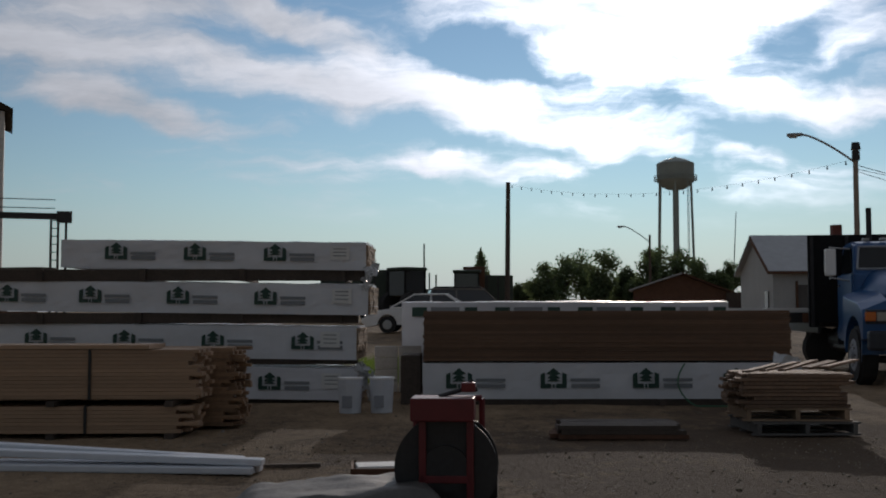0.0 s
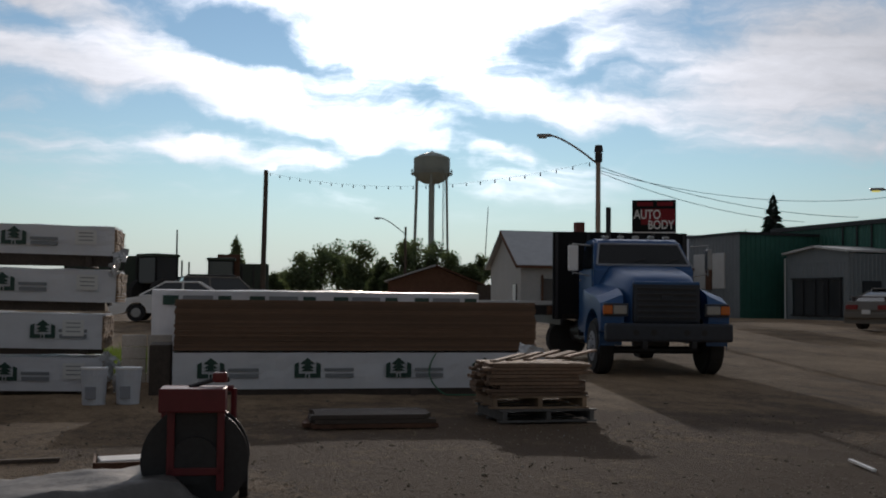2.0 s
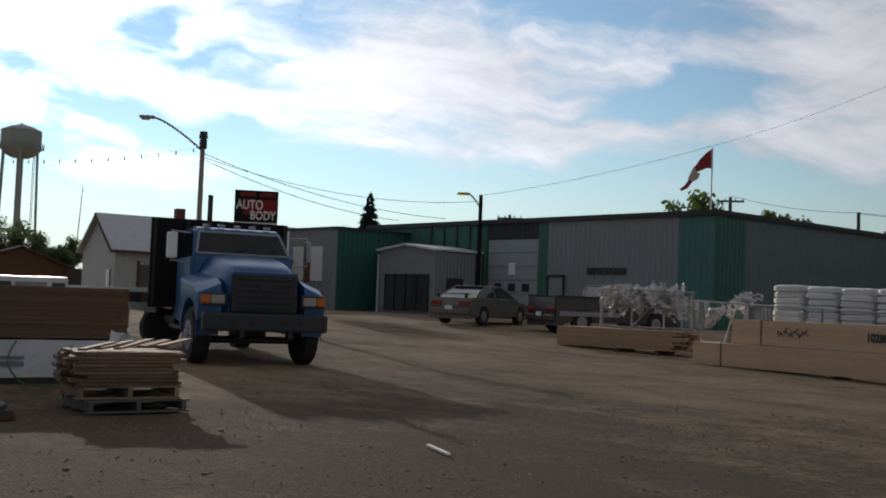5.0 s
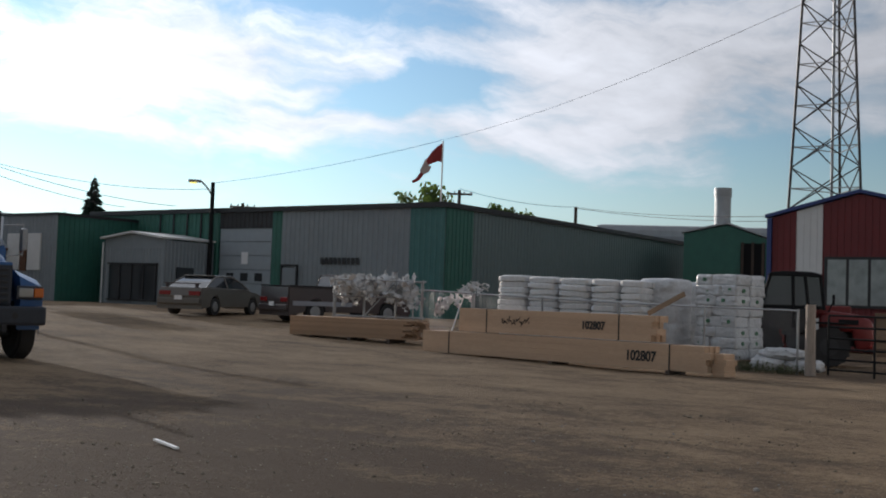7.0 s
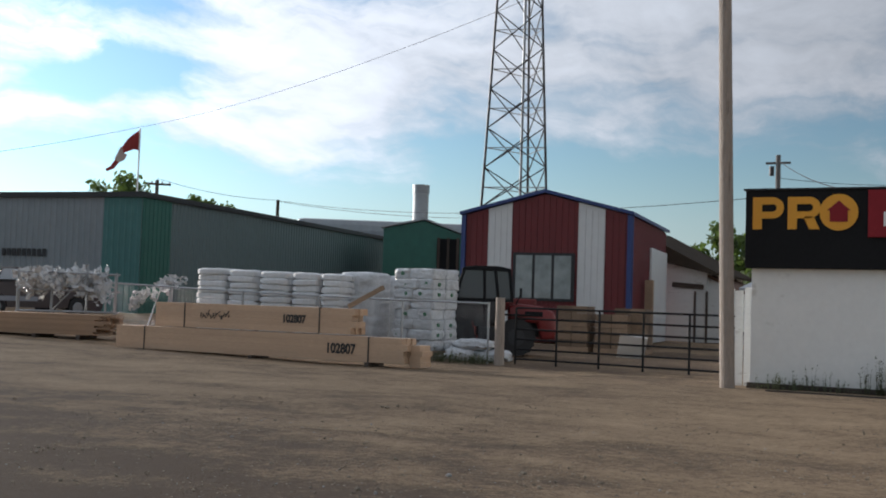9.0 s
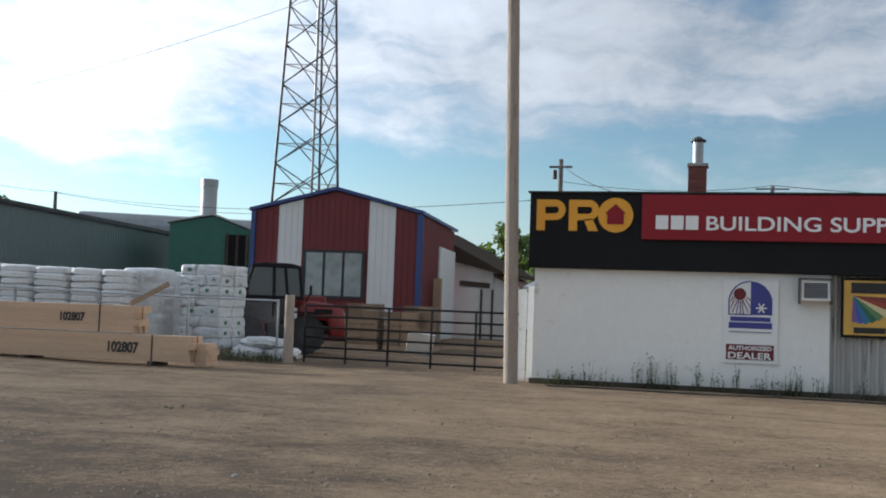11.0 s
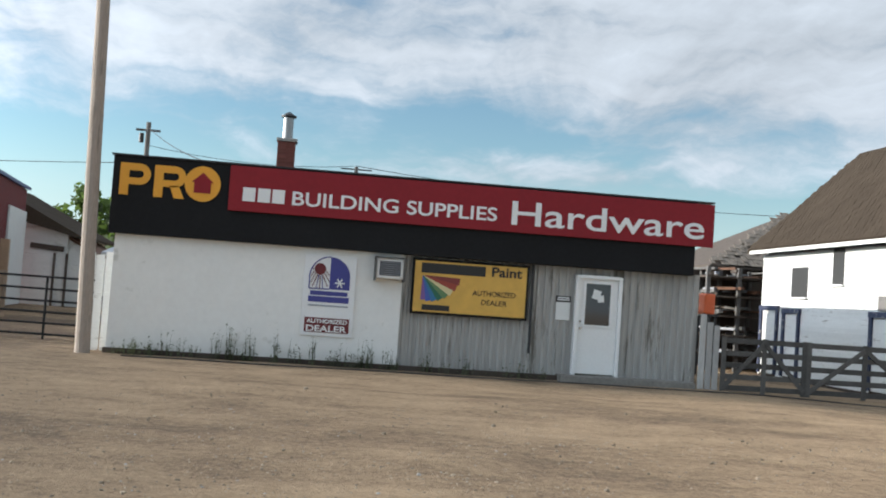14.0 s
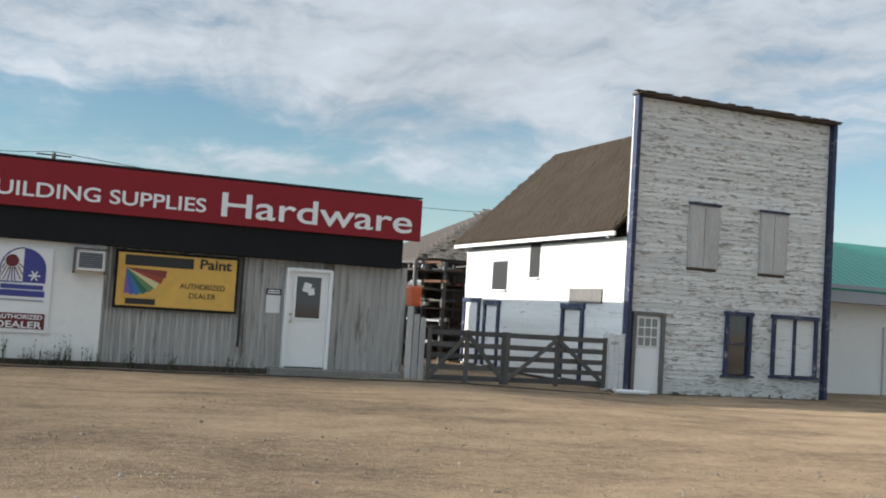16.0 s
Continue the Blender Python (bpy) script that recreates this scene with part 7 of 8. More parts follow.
hc = thing("harrow", "dark heap of bent farm implement hoops", "implement", (36.0, 6.8, land(36, 7)))
for i in range(6):
    bm = B()
    pts = [Vector((0.9 * math.cos(a) * (1 - i * 0.05), i * 0.12, 0.05 + 0.8 * math.sin(a) * (1 - 0.1 * i))) for a in [math.pi * k / 8 for k in range(9)]]
    tube(bm, pts, 0.035)
    o = part("hoop", bm, dark_steel, hc)
    o.matrix_local = pose(0, -0.3, 0, 0, 0, 62 + i * 4)
part("beam", one(box, (0, -0.9, 0.15), (0.4, 2.2, 0.2)), dark_steel, hc)
for i, (x, y, h) in enumerate(((21.95, 3.98, 1.95), (21.95, 4.16, 1.88), (21.98, 4.34, 1.92))):
    b = part("fence_board", one(box, (x, y, h / 2), (0.03, 0.155, h), bevel=0.004), board_white)
    tagged(b, "upright whitewashed board between pole and store", "fence board", "white fence boards")

# ---- frame of pipes hung with torn white film ----
rk = thing("pipe_rack", "pipe rack hung with torn white plastic film", "pipe rack", (23.2, 23.4, land(23.2, 23.4)), -45)
for x in (-1.35, -0.45, 0.5, 1.3):
    for y in (-0.5, 0.5):
        part("post", one(rod, (x, y, 0), (x, y, 1.75), 0.028, seg=8), zinc, rk)
for z in (0.6, 1.2, 1.7):
    for y in (-0.5, 0.5):
        part("rail", one(rod, (-1.4, y, z), (1.4, y, z), 0.024, seg=8), zinc, rk)
part("brace", one(rod, (-0.45, -0.5, 0.6), (0.5, -0.5, 1.7), 0.02, seg=6), zinc, rk)


def rag(seed, w, h):
    rnd = random.Random(seed)
    bm = B()
    nx, nz = 9, 9
    g = {}
    for i in range(nx):
        for k in range(nz):
            u, v = i / (nx - 1) - 0.5, k / (nz - 1)
            p = Vector((u * w * (1 - 0.5 * v) + 0.06 * rnd.uniform(-1, 1), 0.13 * noise.noise((u * 4 + seed, v * 4, 1)) + 0.05 * rnd.uniform(-1, 1), -v * h + 0.10 * noise.noise((u * 6, v * 5 + seed, 2)) + 0.02 * rnd.uniform(-1, 1)))
            g[i, k] = bm.verts.new(p)
    for i in range(nx - 1):
        for k in range(nz - 1):
            if rnd.random() < 0.86 - 0.25 * k / nz:
                bm.faces.new((g[i, k], g[i + 1, k], g[i + 1, k + 1], g[i, k + 1]))
    for v in [v for v in bm.verts if not v.link_faces]:
        bm.verts.remove(v)
    return bm


rnd = random.Random(61)
for i in range(38):
    o = part("film_rag", rag(i, rnd.uniform(0.5, 1.0), rnd.uniform(0.4, 0.8)), film_white, rk)
    o.matrix_local = pose(rnd.uniform(-1.3, 1.2), rnd.uniform(-0.6, 0.5), rnd.uniform(1.45, 1.85), rnd.uniform(-25, 25), rnd.uniform(-40, 40), rnd.uniform(0, 180))
for i in range(7):
    o = part("film_rag", rag(40 + i, 0.32, 0.6), film_white, rk)
    o.matrix_local = pose(2.0 + i * 0.13, 0.4, 1.2 + 0.07 * i + rnd.uniform(-0.05, 0.05), 0, 25 + 10 * i, 30 * i)
part("post", one(rod, (2.2, 0.5, 0), (2.75, 0.5, 1.75), 0.022, seg=6), zinc, rk)
part("post", one(rod, (2.9, 0.5, 0), (2.85, 0.5, 1.72), 0.022, seg=6), zinc, rk)

# ---- wooden gate and pickets between store and old house ----
wg = thing("wooden_gate", "weathered grey double plank gate with braces, closed", "gate", (SX - 0.1, -8.25, -0.08))
for y0, y1 in ((-0.25, -2.0), (-2.1, -4.55)):
    for z in (0.15, 0.38, 0.62, 0.86, 1.12):
        part("rail", one(box, (0, (y0 + y1) / 2, z), (0.04, y0 - y1, 0.11), bevel=0.005), gate_grey, wg)
    for y in (y0, (y0 + y1) / 2, y1):
        part("stile", one(box, (-0.035, y, 0.62), (0.04, 0.1, 1.14), bevel=0.005), gate_grey, wg)
    mid = (y0 + y1) / 2
    for ya, yb in ((y0, mid), (y1, mid)):
        L_ = math.hypot(yb - ya, 0.95)
        part("brace", one(box, (-0.05, (ya + yb) / 2, 0.62), (0.035, L_, 0.09), tilt=Matrix.Rotation(math.atan2(0.95, yb - ya) if yb < ya else math.atan2(0.95, yb - ya), 4, "X")), gate_grey, wg)
for y, h in ((0.20, 1.62), (0.05, 1.46), (-0.10, 1.40)):
    part("picket", one(box, (0.02, y, h / 2), (0.04, 0.125, h), bevel=0.006, rz=3), ply_grey, wg, "pale weathered picket")
for i in range(4):
    b = part("picket", one(box, (SX - 0.05, -12.86 - i * 0.15, 0.56 + 0.03 * (i % 2)), (0.03, 0.125, 1.28), bevel=0.004), board_white)
    tagged(b, "whitewashed upright picket board", "picket", "white pickets")
b = part("pipe", one(rod, (SX - 0.5, -12.9, -0.06), (SX - 0.55, -13.75, -0.07), 0.05, seg=10), white_trim)
tagged(b, "white drain pipe lying on the ground", "pipe")

# rack full of stored lumber behind the wooden gate
rk2 = thing("storage_rack", "open timber shed crammed with dark lumber and parts", "rack", (32.0, -13.1, -0.1))
for x in (0, 1.6, 3.2):
    for y in (0.0, 1.0, -1.0):
        part("post", one(box, (x, y, 1.6), (0.12, 0.12, 3.2)), weathered, rk2)
rnd = random.Random(5)
for z in (0.5, 1.1, 1.7, 2.3, 2.9):
    part("shelf", one(box, (1.6, 0, z), (3.4, 2.1, 0.05)), dark_wood, rk2)
    for k in range(10):
        part("stored_board", one(box, (0.3 + rnd.random() * 1.5, -1.0 + k * 0.2, z + 0.06 + rnd.random() * 0.25), (rnd.uniform(0.6, 2.0), 0.12, rnd.uniform(0.04, 0.12)), rz=rnd.uniform(-25, 25)), (weathered, dark_wood, rusty, sign_grey)[k % 4], rk2)
part("back_wall", one(box, (3.35, 0, 1.6), (0.06, 2.4, 3.2)), dark_wood, rk2)
ob_ = part("orange_tank", one(box, (28.3, -10.70, 1.87), (0.5, 0.30, 0.56), bevel=0.05), orange_paint)
tagged(ob_, "bright orange fuel tank on a stand", "tank")
stand = thing("tank_stand", "dark steel stand under a tank", "stand", (28.3, -10.72, -0.12))
for x in (-0.2, 0.2):
    for y in (-0.16, 0.16):
        part("leg", one(box, (x, y, 0.84), (0.05, 0.05, 1.68)), dark_steel, stand)
part("shelf", one(box, (0, 0, 1.68), (0.5, 0.42, 0.05)), dark_steel, stand)
part("shelf", one(box, (0, 0, 0.7), (0.46, 0.38, 0.04)), dark_steel, stand)
part("crate", one(box, (0, 0, 0.95), (0.34, 0.28, 0.44), bevel=0.02), rusty, stand)

br = thing("old_barn", "old barn with a weathered patchy shingle roof", "building", (34.0, -19.0, -0.1))
part("wall", one(box, (3.4, 2.8, 1.65), (6.4, 5.6, 3.3)), dark_wood, br)
A_, B_, C_, D_ = Vector((-0.2, 6.2, 3.35)), Vector((-0.2, -1.0, 3.35)), Vector((3.3, -1.0, 5.55)), Vector((3.3, 2.1, 5.55))
E_ = Vector((6.8, 6.2, 3.35))


def hip_deck(*pts):
    bm = B()
    f = [bm.verts.new(p) for p in pts]
    k = [bm.verts.new(p - Vector((0, 0, 0.08))) for p in pts]
    bm.faces.new(f), bm.faces.new(k[::-1])
    for i in range(len(pts)):
        bm.faces.new((f[i], k[i], k[(i + 1) % len(pts)], f[(i + 1) % len(pts)]))
    bmesh.ops.recalc_face_normals(bm, faces=bm.faces)
    return bm


part("roof_deck", hip_deck(A_, B_, C_, D_), dark_wood, br)
part("roof_deck", hip_deck(A_, D_, E_), dark_wood, br)
rnd = random.Random(3)
bm = B()
for r in range(18):
    f = (r + 0.5) / 18
    y = -1.0
    end = A_.lerp(D_, f).y
    while y < end:
        w = rnd.uniform(0.12, 0.26)
        if rnd.random() < 0.93:
            box(bm, (-0.2 + 3.5 * f, y + w / 2, 3.39 + 2.2 * f + rnd.uniform(0, 0.02)), (0.30, w * 0.94, 0.022), tilt=Matrix.Rotation(-math.atan2(2.2, 3.5) + radians(3), 4, "Y") @ Matrix.Rotation(radians(rnd.uniform(-3, 3)), 4, "Z"))
        y += w
q = part("shingles", bm, shingle_pale, br, "grey weathered shingles with gaps")
q["kind"] = "stuff"

# ---- weeds along the store and a tuft by the fence ----
def weeds(name, label, spots, seed, tall, material=weed_green):
    rnd = random.Random(seed)
    bm = B()
    for x, y, s in spots:
        for k in range(int(7 * s)):
            h = rnd.uniform(0.4, 1.0) * tall * s
            a = rnd.uniform(0, 6.28)
            lean = Vector((rnd.uniform(-0.12, 0.12), rnd.uniform(-0.12, 0.12), 1)) * h
            p = Vector((x + rnd.uniform(-0.06, 0.06), y + rnd.uniform(-0.09, 0.09), land(x, y) - 0.01))
            d = Vector((math.cos(a), math.sin(a), 0)) * 0.008
            bm.faces.new((bm.verts.new(p - d), bm.verts.new(p + d), bm.verts.new(p + lean)))
            for j in range(int(5 * s) + 2):
                f = rnd.uniform(0.15, 0.95)
                b_ = rnd.uniform(0, 6.28)
                q_ = p + lean * f
                l = Vector((math.cos(b_), math.sin(b_), rnd.uniform(0, 0.8))) * rnd.uniform(0.03, 0.085)
                sd_ = Vector((-math.sin(b_), math.cos(b_), 0)) * 0.016
                bm.faces.new((bm.verts.new(q_ - sd_), bm.verts.new(q_ + sd_), bm.verts.new(q_ + l)))
    o = part(name, bm, material)
    return tagged(o, label, "weeds", kind="stuff")


rnd = random.Random(9)
spots = [(SX - 0.10 - rnd.random() * 0.12, 3.8 - 11.3 * rnd.random() ** 0.9, rnd.uniform(0.3, 0.75)) for i in range(80)]
spots += [(SX - 0.14, y, s) for y, s in ((3.35, 0.9), (2.7, 1.0), (2.4, 0.8), (1.75, 1.25), (1.5, 1.4), (1.1, 1.3), (0.6, 1.2), (0.3, 1.1), (-0.1, 1.3), (-0.7, 1.0), (-1.1, 1.2), (-1.25, 1.25), (-1.6, 0.9), (-2.4, 0.9), (-3.2, 0.8), (-4.3, 0.9), (-4.0, 0.7))]
spots = [s for s in spots if not -7.9 < s[1] < -5.0]
weeds("weeds", "thin dusty weeds growing along the store wall", spots, 4, 0.55)
weeds("weeds", "tufts of grass and weeds under the fence", [(24.0 + rnd.uniform(-0.4, 0.4), 10.4 + rnd.random() * 2.2, rnd.uniform(0.4, 1.0)) for i in range(60)], 6, 0.35)
weeds("weeds", "low weeds along the old house front", [(SX - 0.1, -14.6 - rnd.random() * 4.5, rnd.uniform(0.2, 0.5)) for i in range(40)], 7, 0.3)

# scattered stones and clods on the gravel, in loose drifts
tmp = B()
bmesh.ops.create_icosphere(tmp, subdivisions=1, radius=1.0)
tmp.verts.index_update()
ico_v = np.array([v.co[:] for v in tmp.verts])
ico_f = np.array([[v.index for v in f.verts] for f in tmp.faces])
tmp.free()


def scatter(count, seed, r0, r1, smin, smax, name, label, material):
    rs = np.random.RandomState(seed)
    vs, fs = [], []
    while len(vs) < count:
        a, r = radians(rs.uniform(-50, 118)), rs.uniform(r0, r1)
        x, y = r * math.cos(a), r * math.sin(a)
        if noise.noise((x * 0.55 + seed, y * 0.55, 0)) < rs.uniform(-0.5, 0.45):
            continue
        s = rs.uniform(smin, smax) * (2.0 if rs.uniform() < 0.03 else 1)
        q = ico_v * (s * rs.uniform(0.7, 1.3), s * rs.uniform(0.7, 1.3), s * rs.uniform(0.45, 0.9)) * rs.uniform(0.8, 1.2, (len(ico_v), 1))
        fs.append(ico_f + len(vs) * len(ico_v))
        vs.append(q + (x, y, land(x, y) + s * 0.15 + 0.035 * noise.noise((x * 0.35, y * 0.35, 0)) + 0.02 * noise.noise((x * 1.3, y * 1.3, 3))))
    me = bpy.data.meshes.new(name)
    me.from_pydata(np.concatenate(vs).tolist(), [], np.concatenate(fs).tolist())
    me.materials.append(material)
    tagged(new(name, me), label, "stones", kind="stuff")


scatter(3200, 3, 4.5, 16, 0.005, 0.017, "stones", "loose brown pebbles scattered on the gravel", pebble)
scatter(7000, 13, 4.3, 12.5, 0.004, 0.011, "stones", "coarse loose gravel stones on packed earth", pebble_pale)
scatter(900, 8, 4.5, 14, 0.004, 0.012, "stones", "small pale grey pebbles scattered on the gravel", concrete)
scatter(420, 5, 10, 24, 0.006, 0.018, "stones", "dark clods of earth on the gravel", pebble)
# hose lying along the store front and a loose strap at the lumber stack
bm = B()
pts = [Vector((20.55 + 0.08 * math.sin(k * 0.9), 3.4 - k * 0.55, land(20.6, 3.4 - k * 0.55) + 0.02)) for k in range(30)]
tube(bm, pts, 0.014)
tagged(part("ground_hose", bm, cable_black), "thin dark hose lying along the store front", "hose")
bm = B()
pts = [Vector((3.55 - 0.25 * math.sin(t * 3.1) + 0.9 * t * t, 15.9 - 0.28 * t, max(0.62 * (1 - t * 1.6), 0.015))) for t in [k / 16 for k in range(17)]]
for a, b in zip(pts, pts[1:]):
    rod(bm, a, b, 0.012, seg=6)
tagged(part("loose_strap", bm, sign_green), "loose green strap hanging off a lumber stack", "strap")
for k, (x, y, z) in enumerate(((-1.2, 16.42, 0.42), (-1.05, 16.5, 0.25), (-1.1, 16.45, 1.9))):
    o = part("wrap_flap", rag(90 + k, 0.45, 0.4), wrap_clear)
    o.matrix_basis = pose(x, y, z + 0.18, 10 * k, 20, 70 + 25 * k)
    tagged(o, "loose torn flap of white wrap on a lumber bundle", "plastic film", "loose wrap flaps")

# ---- poles, lamps, wires ----
def pole(name, label, x, y, h, r0, r1, material, base=None, lean=(0, 0)):
    z = land(x, y) if base is None else base
    ob = thing(name, label, "pole", (x, y, z))
    part("shaft", one(rod, (0, 0, -0.1), (lean[0], lean[1], h), r0, r1, seg=14), material, ob)
    return ob


def polar(az, d):
    return d * math.cos(radians(az)), d * math.sin(radians(az))


pole("utility_pole", "tall weathered bare wooden utility pole", 20.95, 4.17, 10.5, 0.145, 0.115, pole_grey, lean=(0.0, 0.25))
x, y = polar(86.6, 65)
pole("utility_pole", "dark brown wooden utility pole", x, y, 8.45, 0.17, 0.13, dark_wood, lean=(0.1, 0))


def street_lamp(x, y, h, arm, rise, label, lit=False, cap=True, az=0, shaft=None):
    ob = thing("street_lamp", label, "street lamp", (x, y, land(x, y)), az)
    part("shaft", one(rod, (0, 0, -0.1), (0, 0, h), 0.13, 0.10, seg=12), shaft or dark_wood, ob)
    bm = B()
    pts = [Vector((-arm * t, 0, h - 0.7 + (rise + 0.7) * (1 - (1 - t) ** 1.35))) for t in [k / 8 for k in range(9)]]
    tube(bm, pts, 0.045, 8)
    part("arm", bm, zinc, ob)
    bm = B()
    box(bm, pts[-1] + Vector((-0.30, 0, 0.0)), (0.65, 0.26, 0.14), bevel=0.05)
    hd = part("lamp_head", bm, zinc, ob)
    part("lens", one(box, pts[-1] + Vector((-0.36, 0, -0.09)), (0.36, 0.2, 0.09), bevel=0.04), lamp_lit if lit else lamp_clear, hd)
    if cap:
        bm = B()
        rod(bm, (0.02, 0, h - 0.15), (0.02, 0, h + 0.15), 0.2, 0.16, seg=12)
        rod(bm, (0.02, 0, h - 0.6), (0.02, 0, h - 0.2), 0.17, seg=10)
        part("pole_cap", bm, dark_steel, ob)
    return ob


x, y = polar(68.92, 48)
street_lamp(x, y, 7.55, 2.1, 0.62, "wooden pole with a curved street lamp arm", az=-21, shaft=pole_wood)
x, y = polar(79.11, 100)
street_lamp(x, y, 7.6, 2.3, 0.8, "distant pole with a street lamp arm", cap=False, az=-11)
x, y = polar(54.17, 56.2)
L3 = street_lamp(x, y, 6.35, 0.62, 0.02, "dark pole with a yard lamp", lit=True, cap=False, az=-36, shaft=black_fascia)
for az, d, h in ((41.2, 78, 8.8), (35.0, 80, 8.0), (52.6, 82, 7.5)):
    x, y = polar(az, d)
    ob = pole("utility_pole", "far utility pole with a cross arm" if h != 8.0 else "plain far wooden pole", x, y, h, 0.16, 0.12, dark_wood)
    if h != 8.0:
        part("cross_arm", one(box, (0, 0, h - 0.3), (1.9, 0.12, 0.14), rz=az - 90), dark_wood, ob)
        for s in (-0.85, -0.35, 0.35, 0.85):
            part("insulator", one(rod, (s * math.cos(radians(az - 90)), s * math.sin(radians(az - 90)), h - 0.24), (s * math.cos(radians(az - 90)), s * math.sin(radians(az - 90)), h - 0.08), 0.05, seg=8), sign_grey, ob)
x, y = polar(8.95, 42)
ob = pole("utility_pole", "far utility pole with a transformer behind the store", x, y, 7.4, 0.11, 0.09, weathered)
part("transformer", one(rod, (-0.2, 0.2, 6.6), (-0.2, 0.2, 6.95), 0.09, seg=12), dark_steel, ob)
part("cross_arm", one(box, (0, 0, 7.1), (0.08, 0.9, 0.08)), weathered, ob)
x, y = polar(-1.9, 45)
ob = pole("roof_mast", "far mast with small antennas behind the store", x, y, 6.8, 0.1, 0.08, weathered)
for k in range(3):
    part("antenna_arm", one(box, (0, -0.5 * (k % 2), 6.3 + 0.2 * k), (0.05, 1.3, 0.05)), dark_steel, ob)
x, y = polar(-3.0, 46)
ob = pole("roof_mast", "thin far antenna mast behind the store", x, y, 6.6, 0.06, 0.05, dark_steel)
part("antenna_arm", one(box, (0, 0, 6.4), (0.05, 0.7, 0.05)), dark_steel, ob)
x, y = polar(91.0, 90)
pole("mast", "distant thin grey steel mast", x, y, 6.3, 0.1, 0.06, dark_steel)


def wire(a, b, sag, r, name="overhead_wire", label="thin black overhead wire", n=24, bulbs=0):
    a, b = Vector(a), Vector(b)
    bm = B()
    pts = [a.lerp(b, k / n) - Vector((0, 0, sag * 4 * (k / n) * (1 - k / n))) for k in range(n + 1)]
    tube(bm, pts, r, 4)
    ob = part(name, bm, cable_black)
    tagged(ob, label, "wire", "overhead wires")
    for k in range(bulbs):
        t = (k + 0.5) / bulbs
        p = a.lerp(b, t) - Vector((0, 0, sag * 4 * t * (1 - t)))
        part("bulb", one(rod, p - Vector((0, 0, 0.16)), p, 0.036, 0.02, seg=6), dark_steel, ob)
    return ob


def at(az, el, d):
    x, y = polar(az, d)
    return (x, y, 1.4 + d * math.tan(radians(el)))


wire(at(86.55, 6.7, 65), at(68.92, 7.5, 48), 1.0, 0.004, "light_string", "sagging string of small bulbs between two poles", bulbs=26)
wire(at(68.92, 7.2, 48), at(56.0, 4.4, 56), 0.5, 0.014)
wire(at(68.92, 6.9, 48), at(58.5, 4.2, 58), 0.4, 0.014)
wire(at(54.17, 5.7, 56.2), at(42.17, 8.55, 47.9), 0.2, 0.009)
wire(at(42.17, 8.55, 47.9), (20.95, 4.2, 9.3), 0.55, 0.0065)
wire(at(68.92, 7.0, 48), at(54.17, 5.4, 56.2), 0.7, 0.012)
wire(at(41.2, 6.0, 78), at(35.0, 5.2, 80), 0.3, 0.016)
wire(at(35.0, 5.2, 80), at(8.95, 6.1, 42), 0.8, 0.014)
wire(at(35.0, 5.15, 80), at(22, 4.8, 84), 0.5, 0.016)
wire(at(8.95, 7.9, 42), (25.5, 2.2, 4.2), 0.2, 0.014)
wire(at(8.95, 7.0, 42), at(-1.9, 6.9, 45), 0.3, 0.010)
wire(at(-1.9, 6.9, 45), at(-28, 5.6, 62), 0.5, 0.014)

# ---- flag on the hall's corner ----
fl = thing("flag", "torn red and white flag on a thin pole", "flag", at(42.17, 5.0, 47.9))
part("flagpole", one(rod, (0, 0, 0), (0, 0, 2.95), 0.035, seg=8), white_steel, fl)
rt = Vector((math.sin(radians(42)), -math.cos(radians(42)), 0))


def cloth(outline, seed):
    bm = B()
    f = []
    for u, v in outline:
        w = 0.06 * math.sin(u * 5 + v * 3 + seed)
        f.append(bm.verts.new(rt * u + Vector((rt.y, -rt.x, 0)) * w + Vector((0, 0, v))))
    bm.faces.new(f)
    bmesh.ops.triangulate(bm, faces=bm.faces)
    bmesh.ops.subdivide_edges(bm, edges=bm.edges, cuts=2)
    bmesh.ops.solidify(bm, geom=bm.faces, thickness=0.01)
    return bm


part("red_cloth", cloth([(-0.03, 2.85), (-0.25, 2.70), (-0.50, 2.45), (-0.72, 2.10), (-0.62, 1.85), (-0.42, 1.95), (-0.20, 2.05), (-0.03, 2.0)], 0), flag_red, fl, "faded red cloth")
part("white_cloth", cloth([(-0.72, 2.10), (-0.78, 1.75), (-0.95, 1.55), (-0.82, 1.40), (-0.58, 1.55), (-0.48, 1.80), (-0.62, 1.85)], 1), flag_white, fl, "dirty white cloth")
part("tail", cloth([(-0.95, 1.55), (-1.15, 1.25), (-1.35, 1.12), (-1.28, 1.02), (-1.0, 1.15), (-0.82, 1.40)], 2), flag_red, fl)

# ---- lattice mast behind the red shed ----
tw = thing("lattice_mast", "tall three-legged steel lattice radio mast", "radio mast", (*polar(22.5, 58), 0.3))
tr = Vector((math.sin(radians(22.5)), -math.cos(radians(22.5)), 0))
td = Vector((math.cos(radians(22.5)), math.sin(radians(22.5)), 0))
TOP = 30.0


def leg_at(i, z):
    half = (2.05 - 0.047 * z)
    p = [(-1.0, 0.0), (1.0, -0.35), (0.45, 1.45)][i]
    return tr * p[0] * half + td * p[1] * half + Vector((0, 0, z))


